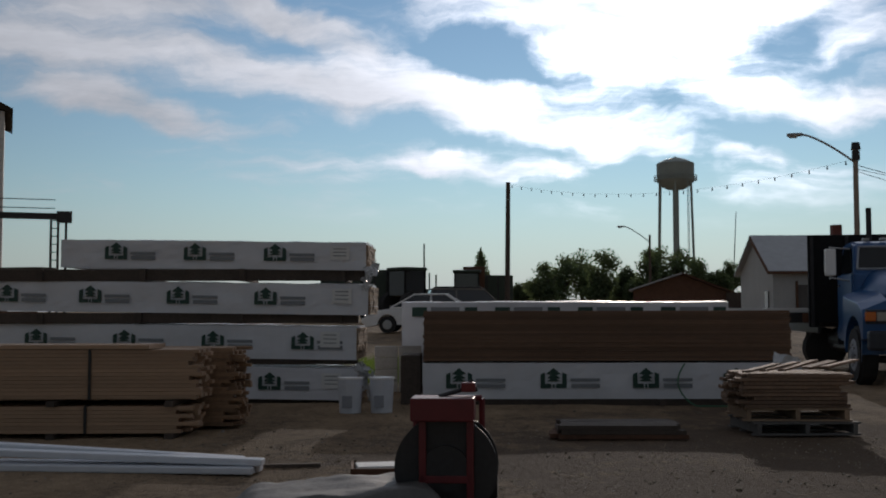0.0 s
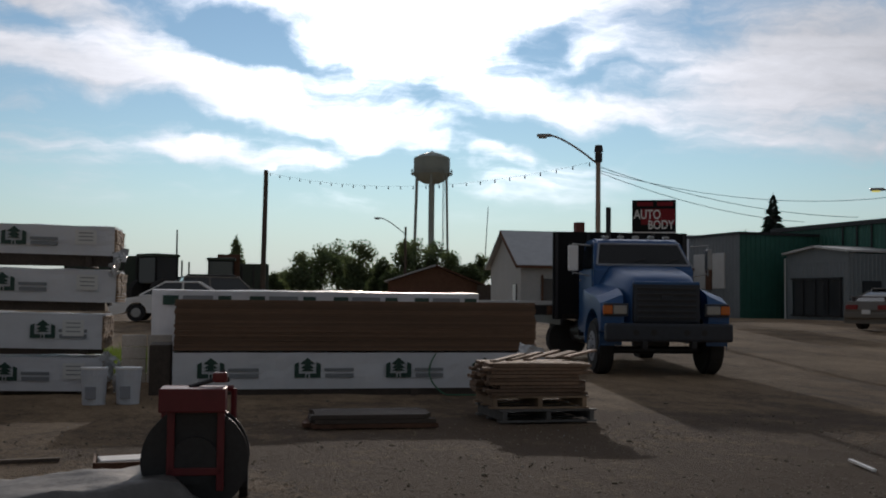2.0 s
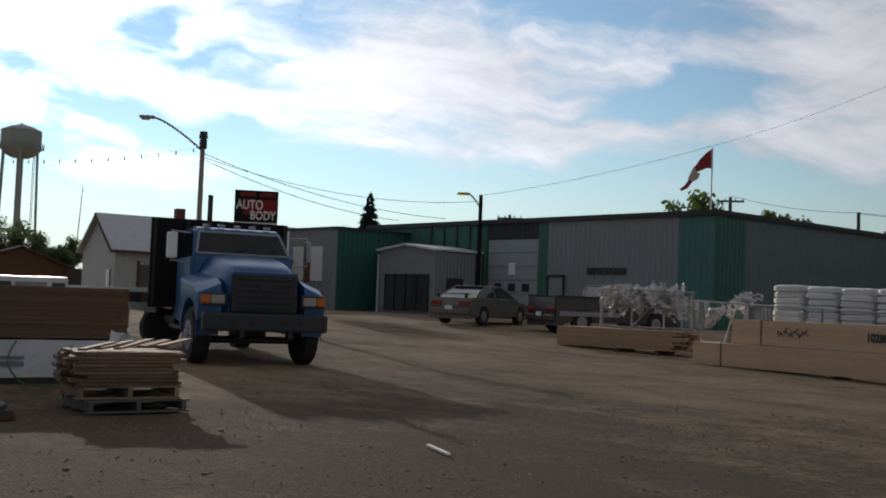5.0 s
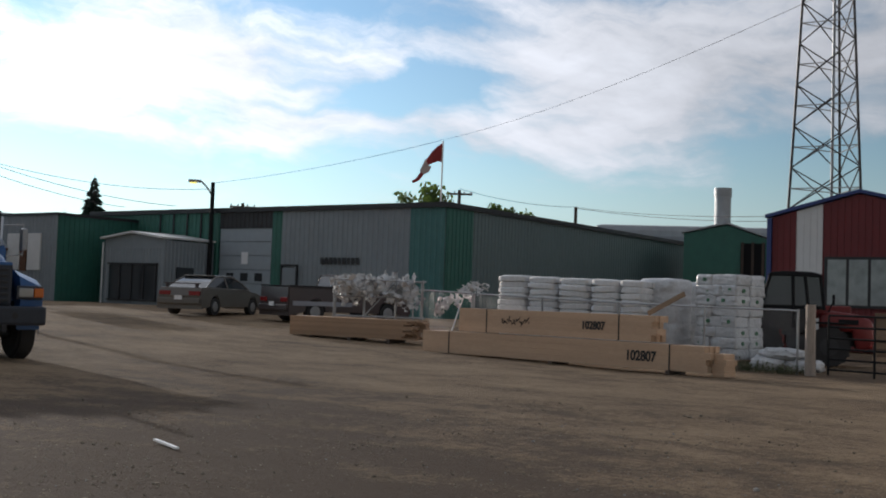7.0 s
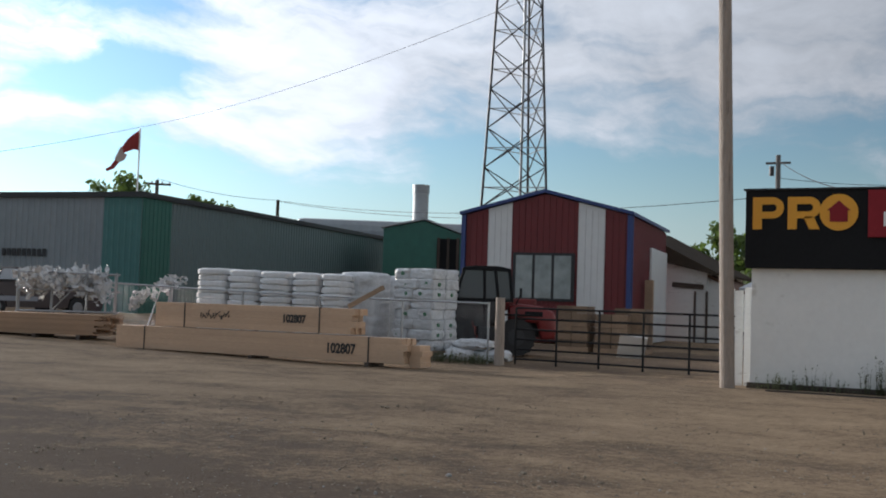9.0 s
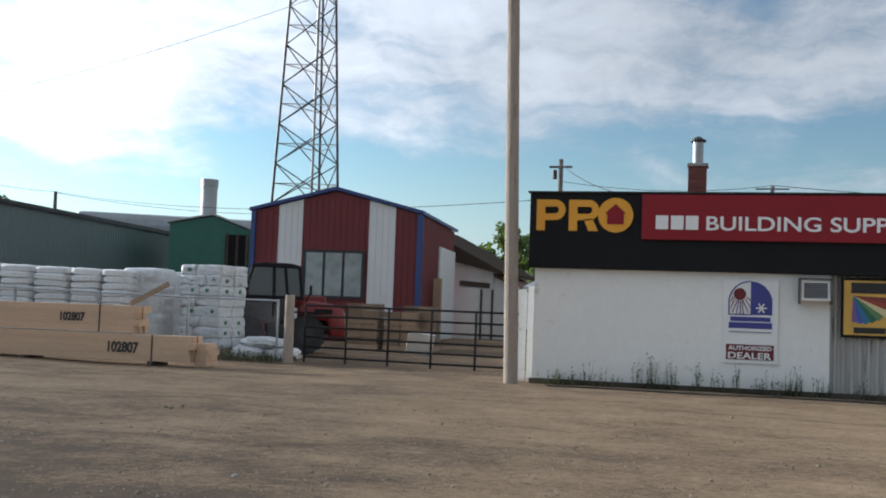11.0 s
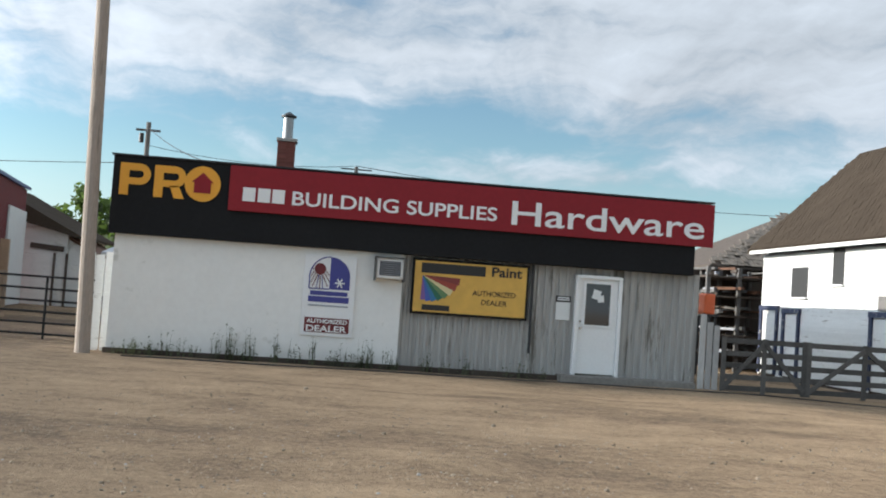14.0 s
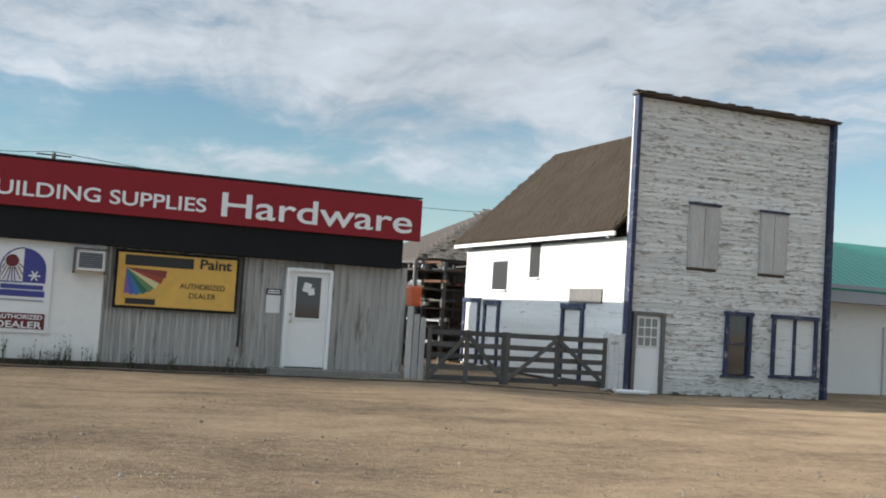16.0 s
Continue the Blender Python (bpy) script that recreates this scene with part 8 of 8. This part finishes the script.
for i in range(3):
    part("leg", one(rod, leg_at(i, 0), leg_at(i, TOP), 0.075, 0.06, seg=8), dark_steel, tw)
step = 2.15
n = int(TOP / step)
for k in range(n):
    z0, z1 = k * step, (k + 1) * step
    for i in range(3):
        j = (i + 1) % 3
        part("brace", one(rod, leg_at(i, z0), leg_at(j, z1), 0.035, seg=5), dark_steel, tw)
        part("brace", one(rod, leg_at(j, z0), leg_at(i, z1), 0.035, seg=5), dark_steel, tw)
        part("strut", one(rod, leg_at(i, (z0 + z1) / 2), leg_at(j, (z0 + z1) / 2), 0.028, seg=5), zinc, tw)
part("cable_duct", one(rod, tr * 0.35 + Vector((0, 0, 0)), tr * 0.30 + Vector((0, 0, TOP)), 0.075, seg=10), zinc, tw, "pale cable duct inside the mast")

# ---- water tower ----
wt = thing("water_tower", "pale green elevated water tower on slender legs", "water tower", (*polar(77.75, 255), -1.0))
bm = B()
prof = [(0.0, 30.2), (1.8, 30.4), (3.2, 31.1), (4.05, 32.0), (4.3, 32.4), (4.3, 36.2), (4.34, 36.35), (4.1, 36.6), (2.5, 37.35), (0.6, 37.9), (0.0, 38.2)]
prev = None
for r, z in prof:
    ring = [bm.verts.new((max(r, 0.02) * math.cos(2 * math.pi * k / 32), max(r, 0.02) * math.sin(2 * math.pi * k / 32), z)) for k in range(32)]
    if prev:
        for k in range(32):
            bm.faces.new((prev[k], prev[(k + 1) % 32], ring[(k + 1) % 32], ring[k]))
    prev = ring
part("tank", bm, tank_paint, wt)
part("riser_pipe", one(rod, (0, 0, 0), (0, 0, 30.6), 0.72, seg=16), tank_paint, wt)
for k in range(6):
    a = k * math.pi / 3 + 0.28
    part("leg", one(rod, (4.9 * math.cos(a), 4.9 * math.sin(a), 0), (4.05 * math.cos(a), 4.05 * math.sin(a), 32.2), 0.27, seg=8), tank_paint, wt)
    b = a + math.pi / 3
    part("strut", one(rod, (4.55 * math.cos(a), 4.55 * math.sin(a), 14.5), (4.55 * math.cos(b), 4.55 * math.sin(b), 14.5), 0.16, seg=6), tank_paint, wt)
bm = B()
for k in range(32):
    a, b = 2 * math.pi * k / 32, 2 * math.pi * (k + 1) / 32
    for z in (32.6, 33.1, 33.6):
        rod(bm, (4.85 * math.cos(a), 4.85 * math.sin(a), z), (4.85 * math.cos(b), 4.85 * math.sin(b), z), 0.06 if z > 32.7 else 0.14, seg=4, caps=False)
    rod(bm, (4.85 * math.cos(a), 4.85 * math.sin(a), 32.5), (4.85 * math.cos(a), 4.85 * math.sin(a), 33.6), 0.05, seg=4)
part("balcony", bm, tank_paint, wt, "railed balcony round the tank")
bm = B()
for s in (-0.25, 0.25):
    rod(bm, (4.95, s - 1.6, 0), (4.95, s - 1.6, 33), 0.07, seg=5)
for k in range(60):
    rod(bm, (4.95, -1.85, 0.5 + k * 0.54), (4.95, -1.35, 0.5 + k * 0.54), 0.04, seg=4)
ld_ = part("ladder", bm, tank_paint, wt)
ld_.matrix_local = pose(0, 0, 0, 0, 0, -52)
x, y = polar(75.0, 240)
pole("mast", "thin distant radio mast", x, y, 22, 0.14, 0.08, dark_steel, lean=(1.2, 0))

# ---- white gabled house and red house by the street ----
hs = thing("gabled_house", "white gabled hall with a pale metal roof", "building", (17.0, 55.5, 0.7))
bm = B()
prism(bm, [(0, 0), (0, 2.75), (3.0, 4.58), (6, 2.75), (6, 0)], 0, 12)
bmesh.ops.transform(bm, matrix=Matrix(((0, 1, 0, 0), (1, 0, 0, 0), (0, 0, 1, 0), (0, 0, 0, 1))), verts=bm.verts)
bmesh.ops.recalc_face_normals(bm, faces=bm.faces)
part("wall", bm, house_paint, hs)
for s, y0, y1 in ((1, -0.3, 3.0), (-1, 6.3, 3.0)):
    bm = B()
    pts = [(-0.3, y0, 2.62), (12.3, y0, 2.62), (12.3, y1, 4.67), (-0.3, y1, 4.67)]
    a = [bm.verts.new(p) for p in pts]
    k = [bm.verts.new((p[0], p[1], p[2] + 0.1)) for p in pts]
    bm.faces.new(a), bm.faces.new(k[::-1])
    for j in range(4):
        bm.faces.new((a[j], k[j], k[(j + 1) % 4], a[(j + 1) % 4]))
    bmesh.ops.recalc_face_normals(bm, faces=bm.faces)
    part("roof", bm, tin_roof, hs)
part("bargeboard", one(box, (-0.33, 1.35, 3.64), (0.06, 3.9, 0.16), tilt=Matrix.Rotation(radians(31.9), 4, "X")), rusty, hs)
part("eave_board", one(box, (6, -0.33, 2.62), (12.6, 0.06, 0.14)), rusty, hs)
for x0, w in ((3.4, 0.5),):
    wd = part("window", one(box, (x0, -0.03, 1.2), (w, 0.08, 1.2)), pane, hs)
    for s in (-1, 1):
        part("shutter", one(box, (x0 + s * (w / 2 + 0.12), -0.06, 1.2), (0.16, 0.06, 1.5)), dark_wood, wd)
part("door", one(box, (1.5, -0.03, 1.0), (0.6, 0.08, 2.0)), weathered, hs)
part("porch_post", one(box, (1.2, -0.06, 1.1), (0.1, 0.1, 2.2)), rusty, hs)
part("chimney", one(box, (4.4, 3.0, 4.95), (0.5, 0.5, 0.75), bevel=0.02), brick_red, hs)
for y in (1.0,):
    part("window", one(box, (-0.03, y, 1.2), (0.08, 0.6, 1.0)), pane, hs)
rh = thing("red_house", "dark red wooden house with a low gable", "building", (*polar(80.0, 82), 0.7), -12)
bm = B()
prism(bm, [(0, 0), (0, 2.2), (3.6, 3.35), (7.0, 2.0), (7.0, 0)], 0, 8)
part("wall", bm, rusty, rh)
for p0, p1 in (((-0.3, 2.15), (3.6, 3.42)), ((3.6, 3.42), (7.3, 1.95))):
    ln = math.hypot(p1[0] - p0[0], p1[1] - p0[1])
    part("roof", one(box, ((p0[0] + p1[0]) / 2, 3.9, (p0[1] + p1[1]) / 2 + 0.05), (ln, 8.6, 0.1), tilt=Matrix.Rotation(-math.atan2(p1[1] - p0[1], p1[0] - p0[0]), 4, "Y")), tin_roof if p0[0] < 0 else rusty, rh)
part("wall", one(box, (9.0, 2.0, 1.0), (4.5, 5, 2.0)), dark_wood, rh)

# ---- sign on posts ----
sg = thing("roadside_sign", "black and red roadside sign with white letters on posts", "sign", (*polar(66.02, 56), 0.74), 66.04 - 90)
part("panel", one(box, (0, 0, 5.15), (2.2, 0.3, 1.62), bevel=0.02), black_fascia, sg)
part("red_patch", one(box, (0.2, -0.16, 5.1), (1.7, 0.02, 0.8)), sign_red, sg)
lettering("lettering", "AUTO", 0.66, south(-1.02, -0.175, 5.0), sign_white, sg, "slanted white letters", wide=1.35, bold=0.012)
lettering("lettering", "BODY", 0.62, south(-0.28, -0.175, 4.48), sign_white, sg, "slanted white letters", wide=1.3, bold=0.012)
for i in range(2):
    part("lettering", one(box, (-0.45 + i * 1.0, -0.16, 5.75), (0.8, 0.02, 0.2)), sign_red, sg)
part("strip", one(box, (0, 0, 4.26), (2.2, 0.28, 0.14)), sign_white, sg)
for x in (-0.35, 0.35):
    part("post", one(rod, (x, 0, -0.6), (x, 0, 4.4), 0.08), dark_steel, sg)

# ---- grain elevator and steel gantry at the yard's edge ----
ex, ey = polar(112.3, 60)
ge = thing("grain_elevator", "tall grain elevator in pale horizontal siding", "grain elevator", (ex, ey, 0.6), 22)
part("wall", one(box, (-5.0, 3.0, 5.6), (10.0, 6.0, 11.2)), board_white, ge)
for i in range(48):
    part("siding_board", one(box, (-5.0, -0.02, 0.12 + i * 0.232), (10.0, 0.05, 0.215)), board_white, ge)
bm = B()
prism(bm, [(-10.4, 11.0), (-5, 13.6), (0.4, 11.0), (0.4, 11.3), (-5, 13.9), (-10.4, 11.3)], -0.4, 6.4)
part("roof", bm, shingle, ge)
gn = thing("steel_gantry", "dark steel gantry with a ladder tower", "gantry", (*polar(109.6, 46), 0.6), 19.6)
part("beam", one(box, (-2.6, 0, 4.62), (6.0, 0.3, 0.24)), dark_steel, gn)
part("beam_head", one(box, (0.15, 0, 4.6), (0.6, 0.5, 0.45), bevel=0.03), dark_steel, gn)
for x in (-0.35, -0.08, 0.22):
    part("post", one(box, (x, 0, 2.3), (0.1, 0.12, 4.6)), dark_steel, gn)
for k in range(14):
    part("rung", one(rod, (-0.35, 0, 0.3 + k * 0.32), (-0.08, 0, 0.3 + k * 0.32), 0.02, seg=5), dark_steel, gn)
for z in (4.95, 5.3):
    part("hand_rail", one(rod, (-5.6, 0.1, z), (-0.2, 0.1, z), 0.02, seg=5), dark_steel, gn)
part("cage", one(box, (-0.75, 0, 2.1), (0.5, 0.4, 0.7)), dark_steel, gn)
dm = thing("scrap_heap", "dark heap of brown machinery parts", "scrap", (*polar(111.4, 33), 0.4))
rnd = random.Random(31)
for i in range(12):
    part("scrap_piece", one(box, (rnd.uniform(-1.4, 1.0), rnd.uniform(-0.5, 0.5), 0.3 + 0.22 * i * 0.8), (rnd.uniform(0.6, 1.8), 0.8, 0.35), rz=rnd.uniform(-30, 30), bevel=0.03), (dark_wood, rusty)[i % 2], dm)


# ---- trees ----
def leaf_cloud(lobes, count, size, seed, flat=0.6):
    """Leaf sprays scattered through ellipsoid lobes: (x, y, z, rx, ry, rz) each."""
    rs = np.random.RandomState(seed)
    vol = np.array([l[3] * l[4] * l[5] for l in lobes])
    pick = rs.choice(len(lobes), count, p=vol / vol.sum())
    lob = np.array(lobes)[pick]
    d = rs.normal(size=(count, 3))
    d /= np.linalg.norm(d, axis=1)[:, None]
    rad = rs.uniform(0.12, 1.5, count) ** 0.8
    c = lob[:, :3] + d * lob[:, 3:] * rad[:, None]
    a = rs.normal(size=(count, 3))
    a /= np.linalg.norm(a, axis=1)[:, None]
    b = np.cross(a, rs.normal(size=(count, 3)))
    b /= np.linalg.norm(b, axis=1)[:, None]
    s = size * rs.uniform(0.5, 1.3, count)[:, None]
    v = np.concatenate([c - a * s, c + b * s * flat, c + a * s, c - b * s * flat], 1).reshape(-1, 3)
    f = np.arange(count * 4).reshape(-1, 4)
    return v.tolist(), f.tolist()


def tree(az, d, width, z_top, z_low, seed, label, material=leaf_dark, lobes=16, count=1700, size=0.35):
    rnd = random.Random(seed)
    x, y = polar(az, d)
    ob = thing("tree", label, "tree", (x, y, 0.6), az - 90, "trees")
    h = z_top - 0.6
    bm = B()
    rod(bm, (0, 0, -0.2), (0, 0, h * 0.55), 0.035 * h, 0.018 * h, seg=8)
    for k in range(6):
        a = rnd.uniform(0, 6.28)
        z0 = h * rnd.uniform(0.25, 0.5)
        rod(bm, (0, 0, z0), (width * 0.3 * math.cos(a), width * 0.3 * math.sin(a), z0 + h * 0.3), 0.014 * h, 0.005 * h, seg=5)
    part("trunk", bm, bark, ob)
    L_ = []
    for k in range(lobes):
        a, r = rnd.uniform(0, 6.28), rnd.uniform(0.05, 0.34) * width
        z = max(z_low - 0.6, 0.3) + (h - max(z_low - 0.6, 0.3)) * rnd.uniform(0.0, 0.86)
        s = width * rnd.uniform(0.10, 0.21)
        L_.append((r * math.cos(a), r * math.sin(a), min(z, h - s * 0.8), s, s, s * rnd.uniform(0.7, 1.2)))
    L_.append((0, 0, h - width * 0.12, width * 0.15, width * 0.15, width * 0.14))
    v, f = leaf_cloud(L_, count, size, seed)
    me = bpy.data.meshes.new("crown")
    me.from_pydata(v, [], f)
    me.materials.append(material)
    o = new("crown", me)
    o.parent = ob
    o["kind"] = "stuff"
    return ob


def px(x):
    """Bearing of a direction counted from the first view."""
    return 90 - math.degrees(math.atan((x - 784) / 1907))


for i, (x, w, zt, zl) in enumerate(((965, 5.0, 7.4, 2.5), (1000, 6.5, 8.6, 2.0), (1030, 7.5, 9.4, 2.0), (1062, 5.5, 8.8, 2.0), (1108, 4.5, 7.0, 2.0), (1085, 4.0, 4.8, 1.5), (1148, 5.0, 9.0, 2.0), (1172, 6.0, 9.6, 2.0), (1205, 6.0, 9.8, 2.5), (1228, 4.5, 7.8, 2.0), (1272, 4.0, 6.4, 1.5), (1292, 5.0, 8.0, 2.0), (918, 3.5, 4.8, 1.2), (938, 3.2, 5.2, 1.2), (900, 3.0, 4.2, 1.2), (1130, 4.5, 5.4, 1.0), (1250, 4.0, 4.6, 1.0), (870, 3.0, 3.8, 1.0))):
    tree(px(x), 135 + (i * 7) % 20, w, zt, 0.4 * zl, 100 + i, "distant dark leafy shade tree", count=6500, size=0.19, lobes=26)
tree(42.9, 72, 4.6, 9.1, 3.0, 150, "leafy tree top behind the hall", leaf_green, count=4000, size=0.2, lobes=34)
tree(44.1, 74, 3.6, 8.8, 3.0, 151, "leafy tree top behind the hall", leaf_green, count=3000, size=0.2, lobes=30)
for i, az in enumerate((39.4, 38.5, 37.6)):
    tree(az, 80, 3.2, 8.7 - 0.25 * i, 3.0, 152 + i, "leafy tree top behind the hall", leaf_green, count=2200, size=0.2, lobes=28)
for i, (az, d, w, z) in enumerate(((11.9, 62, 3.4, 6.4), (10.7, 64, 3.2, 5.9), (12.9, 66, 3.0, 5.4), (10.0, 60, 3.0, 5.2))):
    tree(az, d, w, z, 1.0, 160 + i, "green leafy tree beyond the sheds", leaf_green, count=1500, size=0.22)


def spruce(az, d, h, w, seed, label):
    rnd = random.Random(seed)
    x, y = polar(az, d)
    ob = thing("spruce_tree", label, "tree", (x, y, 0.6), 0, "spruces")
    part("trunk", one(rod, (0, 0, -0.2), (0, 0, h), 0.16, 0.02, seg=8), bark, ob)
    bm = B()
    z = h * 0.2
    while z < h - 0.1:
        r = w / 2 * (1 - z / h) ** 0.85 + 0.06
        for k in range(11):
            a = rnd.uniform(0, 6.28)
            l = r * rnd.uniform(0.6, 1.15)
            tip = Vector((l * math.cos(a), l * math.sin(a), z - l * 0.25))
            sd_ = Vector((-math.sin(a), math.cos(a), 0)) * (0.05 + l * 0.2)
            o = Vector((0, 0, z + 0.05))
            m = o.lerp(tip, 0.55)
            v = [bm.verts.new(p) for p in (o, m + sd_, tip, m - sd_)]
            bm.faces.new(v)
            q = Vector((0, 0, 0.08 + 0.1 * l))
            v = [bm.verts.new(p) for p in (o, m + q, tip, m - q)]
            bm.faces.new(v)
        z += 0.17
    o = part("crown", bm, spruce_green, ob)
    o["kind"] = "stuff"


def poplar(az, d, h, seed, label):
    x, y = polar(az, d)
    ob = thing("poplar_tree", label, "tree", (x, y, 0.6), 0, "trees")
    part("trunk", one(rod, (0, 0, -0.2), (0, 0, h * 0.9), 0.16, 0.03, seg=8), bark, ob)
    rnd = random.Random(seed)
    lobes = []
    for k in range(34):
        z = h * (0.1 + 0.88 * k / 33)
        r = 0.22 + 0.75 * math.sin(math.pi * min(z / h + 0.04, 1)) ** 0.8 * (1 - 0.35 * z / h)
        lobes.append((rnd.uniform(-0.3, 0.3) * r, rnd.uniform(-0.3, 0.3) * r, z, r, r, 0.4))
    v, f = leaf_cloud(lobes, 5200, 0.17, seed)
    me = bpy.data.meshes.new("crown")
    me.from_pydata(v, [], f)
    me.materials.append(leaf_dark)
    o = new("crown", me)
    o.parent = ob
    o["kind"] = "stuff"


poplar(px(851), 118, 7.5, 171, "slim distant poplar tree")
spruce(60.05, 76, 8.4, 5.0, 1, "dark pointed spruce behind the hall")
spruce(61.4, 80, 6.2, 2.0, 2, "small dark spruce behind the hall")
spruce(57.2, 82, 6.3, 1.8, 3, "small dark spruce behind the hall")

# ---- clapboards of the old house ----
def clapboards(z0, z1, exposure, a0, a1, holes, place, material):
    """Lapped boards between a0 and a1, left out where a hole (a, b, z, z) is."""
    z = z0
    while z < z1:
        h = min(exposure, z1 - z)
        cuts = sorted((max(h_[0], a0), min(h_[1], a1)) for h_ in holes if h_[2] < z + h * 0.6 and h_[3] > z + h * 0.4)
        s = a0
        for c0, c1 in cuts + [(a1, a1)]:
            if c0 - s > 0.06:
                bm = B()
                v = [bm.verts.new(place(a, d, q)) for a in (s, c0) for d, q in ((0.0, z), (0.024, z), (0.009, z + h * 1.04), (0.0, z + h * 1.04))]
                for q in ((0, 1, 2, 3), (7, 6, 5, 4), (1, 5, 6, 2), (0, 4, 5, 1), (3, 2, 6, 7)):
                    bm.faces.new([v[i] for i in q])
                bmesh.ops.recalc_face_normals(bm, faces=bm.faces)
                part("clapboard", bm, material, old)
            s = max(s, c1)
        z += exposure


clapboards(-0.12, 6.8, 0.118, -OY0 + 0.07, -OY1 - 0.07, [(13.56, 14.45, -0.2, 1.78), (15.0, 15.86, 2.88, 4.44), (17.08, 17.9, 2.88, 4.44), (16.18, 16.94, 0.36, 1.92), (17.58, 18.96, 0.38, 1.92)], lambda a, d, z: (SX + 0.04 - d, -a, z), peeled)
clapboards(-0.05, 3.5, 0.125, 21.75, 31.1, [(28.1, 29.1, 2.24, 3.07), (26.1, 26.7, 2.58, 3.5), (29.9, 31.0, -0.1, 1.92), (28.5, 29.45, -0.1, 1.85), (23.6, 24.6, -0.1, 1.83)], lambda a, d, z: (a, OY0 - 0.03 + d, z), board_white)
# the shade inside the open windows is painted as flat black sheets
for x0, x1, z0, z1, m, lab in ((28.1, 29.1, 2.24, 3.07, ink, "small window opening, its dark inside a black sheet"), (26.1, 26.7, 2.58, 3.5, ink, "narrow window opening, its dark inside a black sheet")):
    w = part("window", one(box, ((x0 + x1) / 2, OY0 - 0.02, (z0 + z1) / 2), (x1 - x0, 0.03, z1 - z0)), m, old, lab)
    part("sill", one(box, ((x0 + x1) / 2, OY0 + 0.03, z0 - 0.03), (x1 - x0 + 0.1, 0.1, 0.05)), white_trim, w)
part("patch_board", one(box, (23.5, OY0 + 0.015, 2.1), (1.6, 0.03, 0.36)), weathered, old, "grey patch board")
for x0, x1, z1 in ((29.9, 31.0, 1.92), (28.5, 29.45, 1.85), (23.6, 24.6, 1.83)):
    d = part("door", one(box, ((x0 + x1) / 2, OY0 - 0.02, z1 / 2), (x1 - x0, 0.03, z1)), board_white, old, "narrow white side door")
    bm = B()
    for x in (x0, x1):
        box(bm, (x, OY0 + 0.02, z1 / 2), (0.13, 0.06, z1))
    box(bm, ((x0 + x1) / 2, OY0 + 0.02, z1), (x1 - x0 + 0.2, 0.07, 0.14))
    part("door_frame", bm, old_blue, d, "dark blue frame")

# ---- shingle courses on the old house roof ----
bm = B()
rnd = random.Random(19)
ang = math.atan2(ridge - eave, ym - OY0 - 0.35)
rowsN, colsN = 30, 47
for r in range(rowsN):
    f = (r + 0.5) / rowsN
    x1_ = 31.5 - 0.4 * f
    for c in range(colsN):
        x = SX + 0.35 + (c + 0.5 + 0.5 * (r % 2)) * 0.217
        if x > x1_ - 0.05:
            continue
        box(bm, (x, OY0 + 0.35 + (ym - OY0 - 0.35) * f, eave + 0.115 + (ridge - eave) * f + rnd.uniform(0, 0.012)), (0.205, 0.17, 0.018), tilt=Matrix.Rotation(ang + math.pi - radians(3), 4, "X"))
q = part("shingles", bm, shingle, old_roof, "brown shingle courses")
q["kind"] = "stuff"

# ---- bricks of the store chimney ----
bmesh_brick = one(box, (0, 0, 0), (0.05, 0.19, 0.062), bevel=0.004)
me = bpy.data.meshes.new("brick")
bmesh_brick.to_mesh(me)
bmesh_brick.free()
me.materials.append(brick_red)
for r in range(20):
    for k in range(2):
        for side in range(2):
            o = new("brick", me)
            o.parent = chim
            off = (k - 0.5) * 0.2 if r % 2 else (k - 0.5) * 0.2 + 0.012
            o.matrix_local = pose(-0.185, off, 0.04 + r * 0.074) if side == 0 else pose(off, 0.185, 0.04 + r * 0.074, 0, 0, 90)
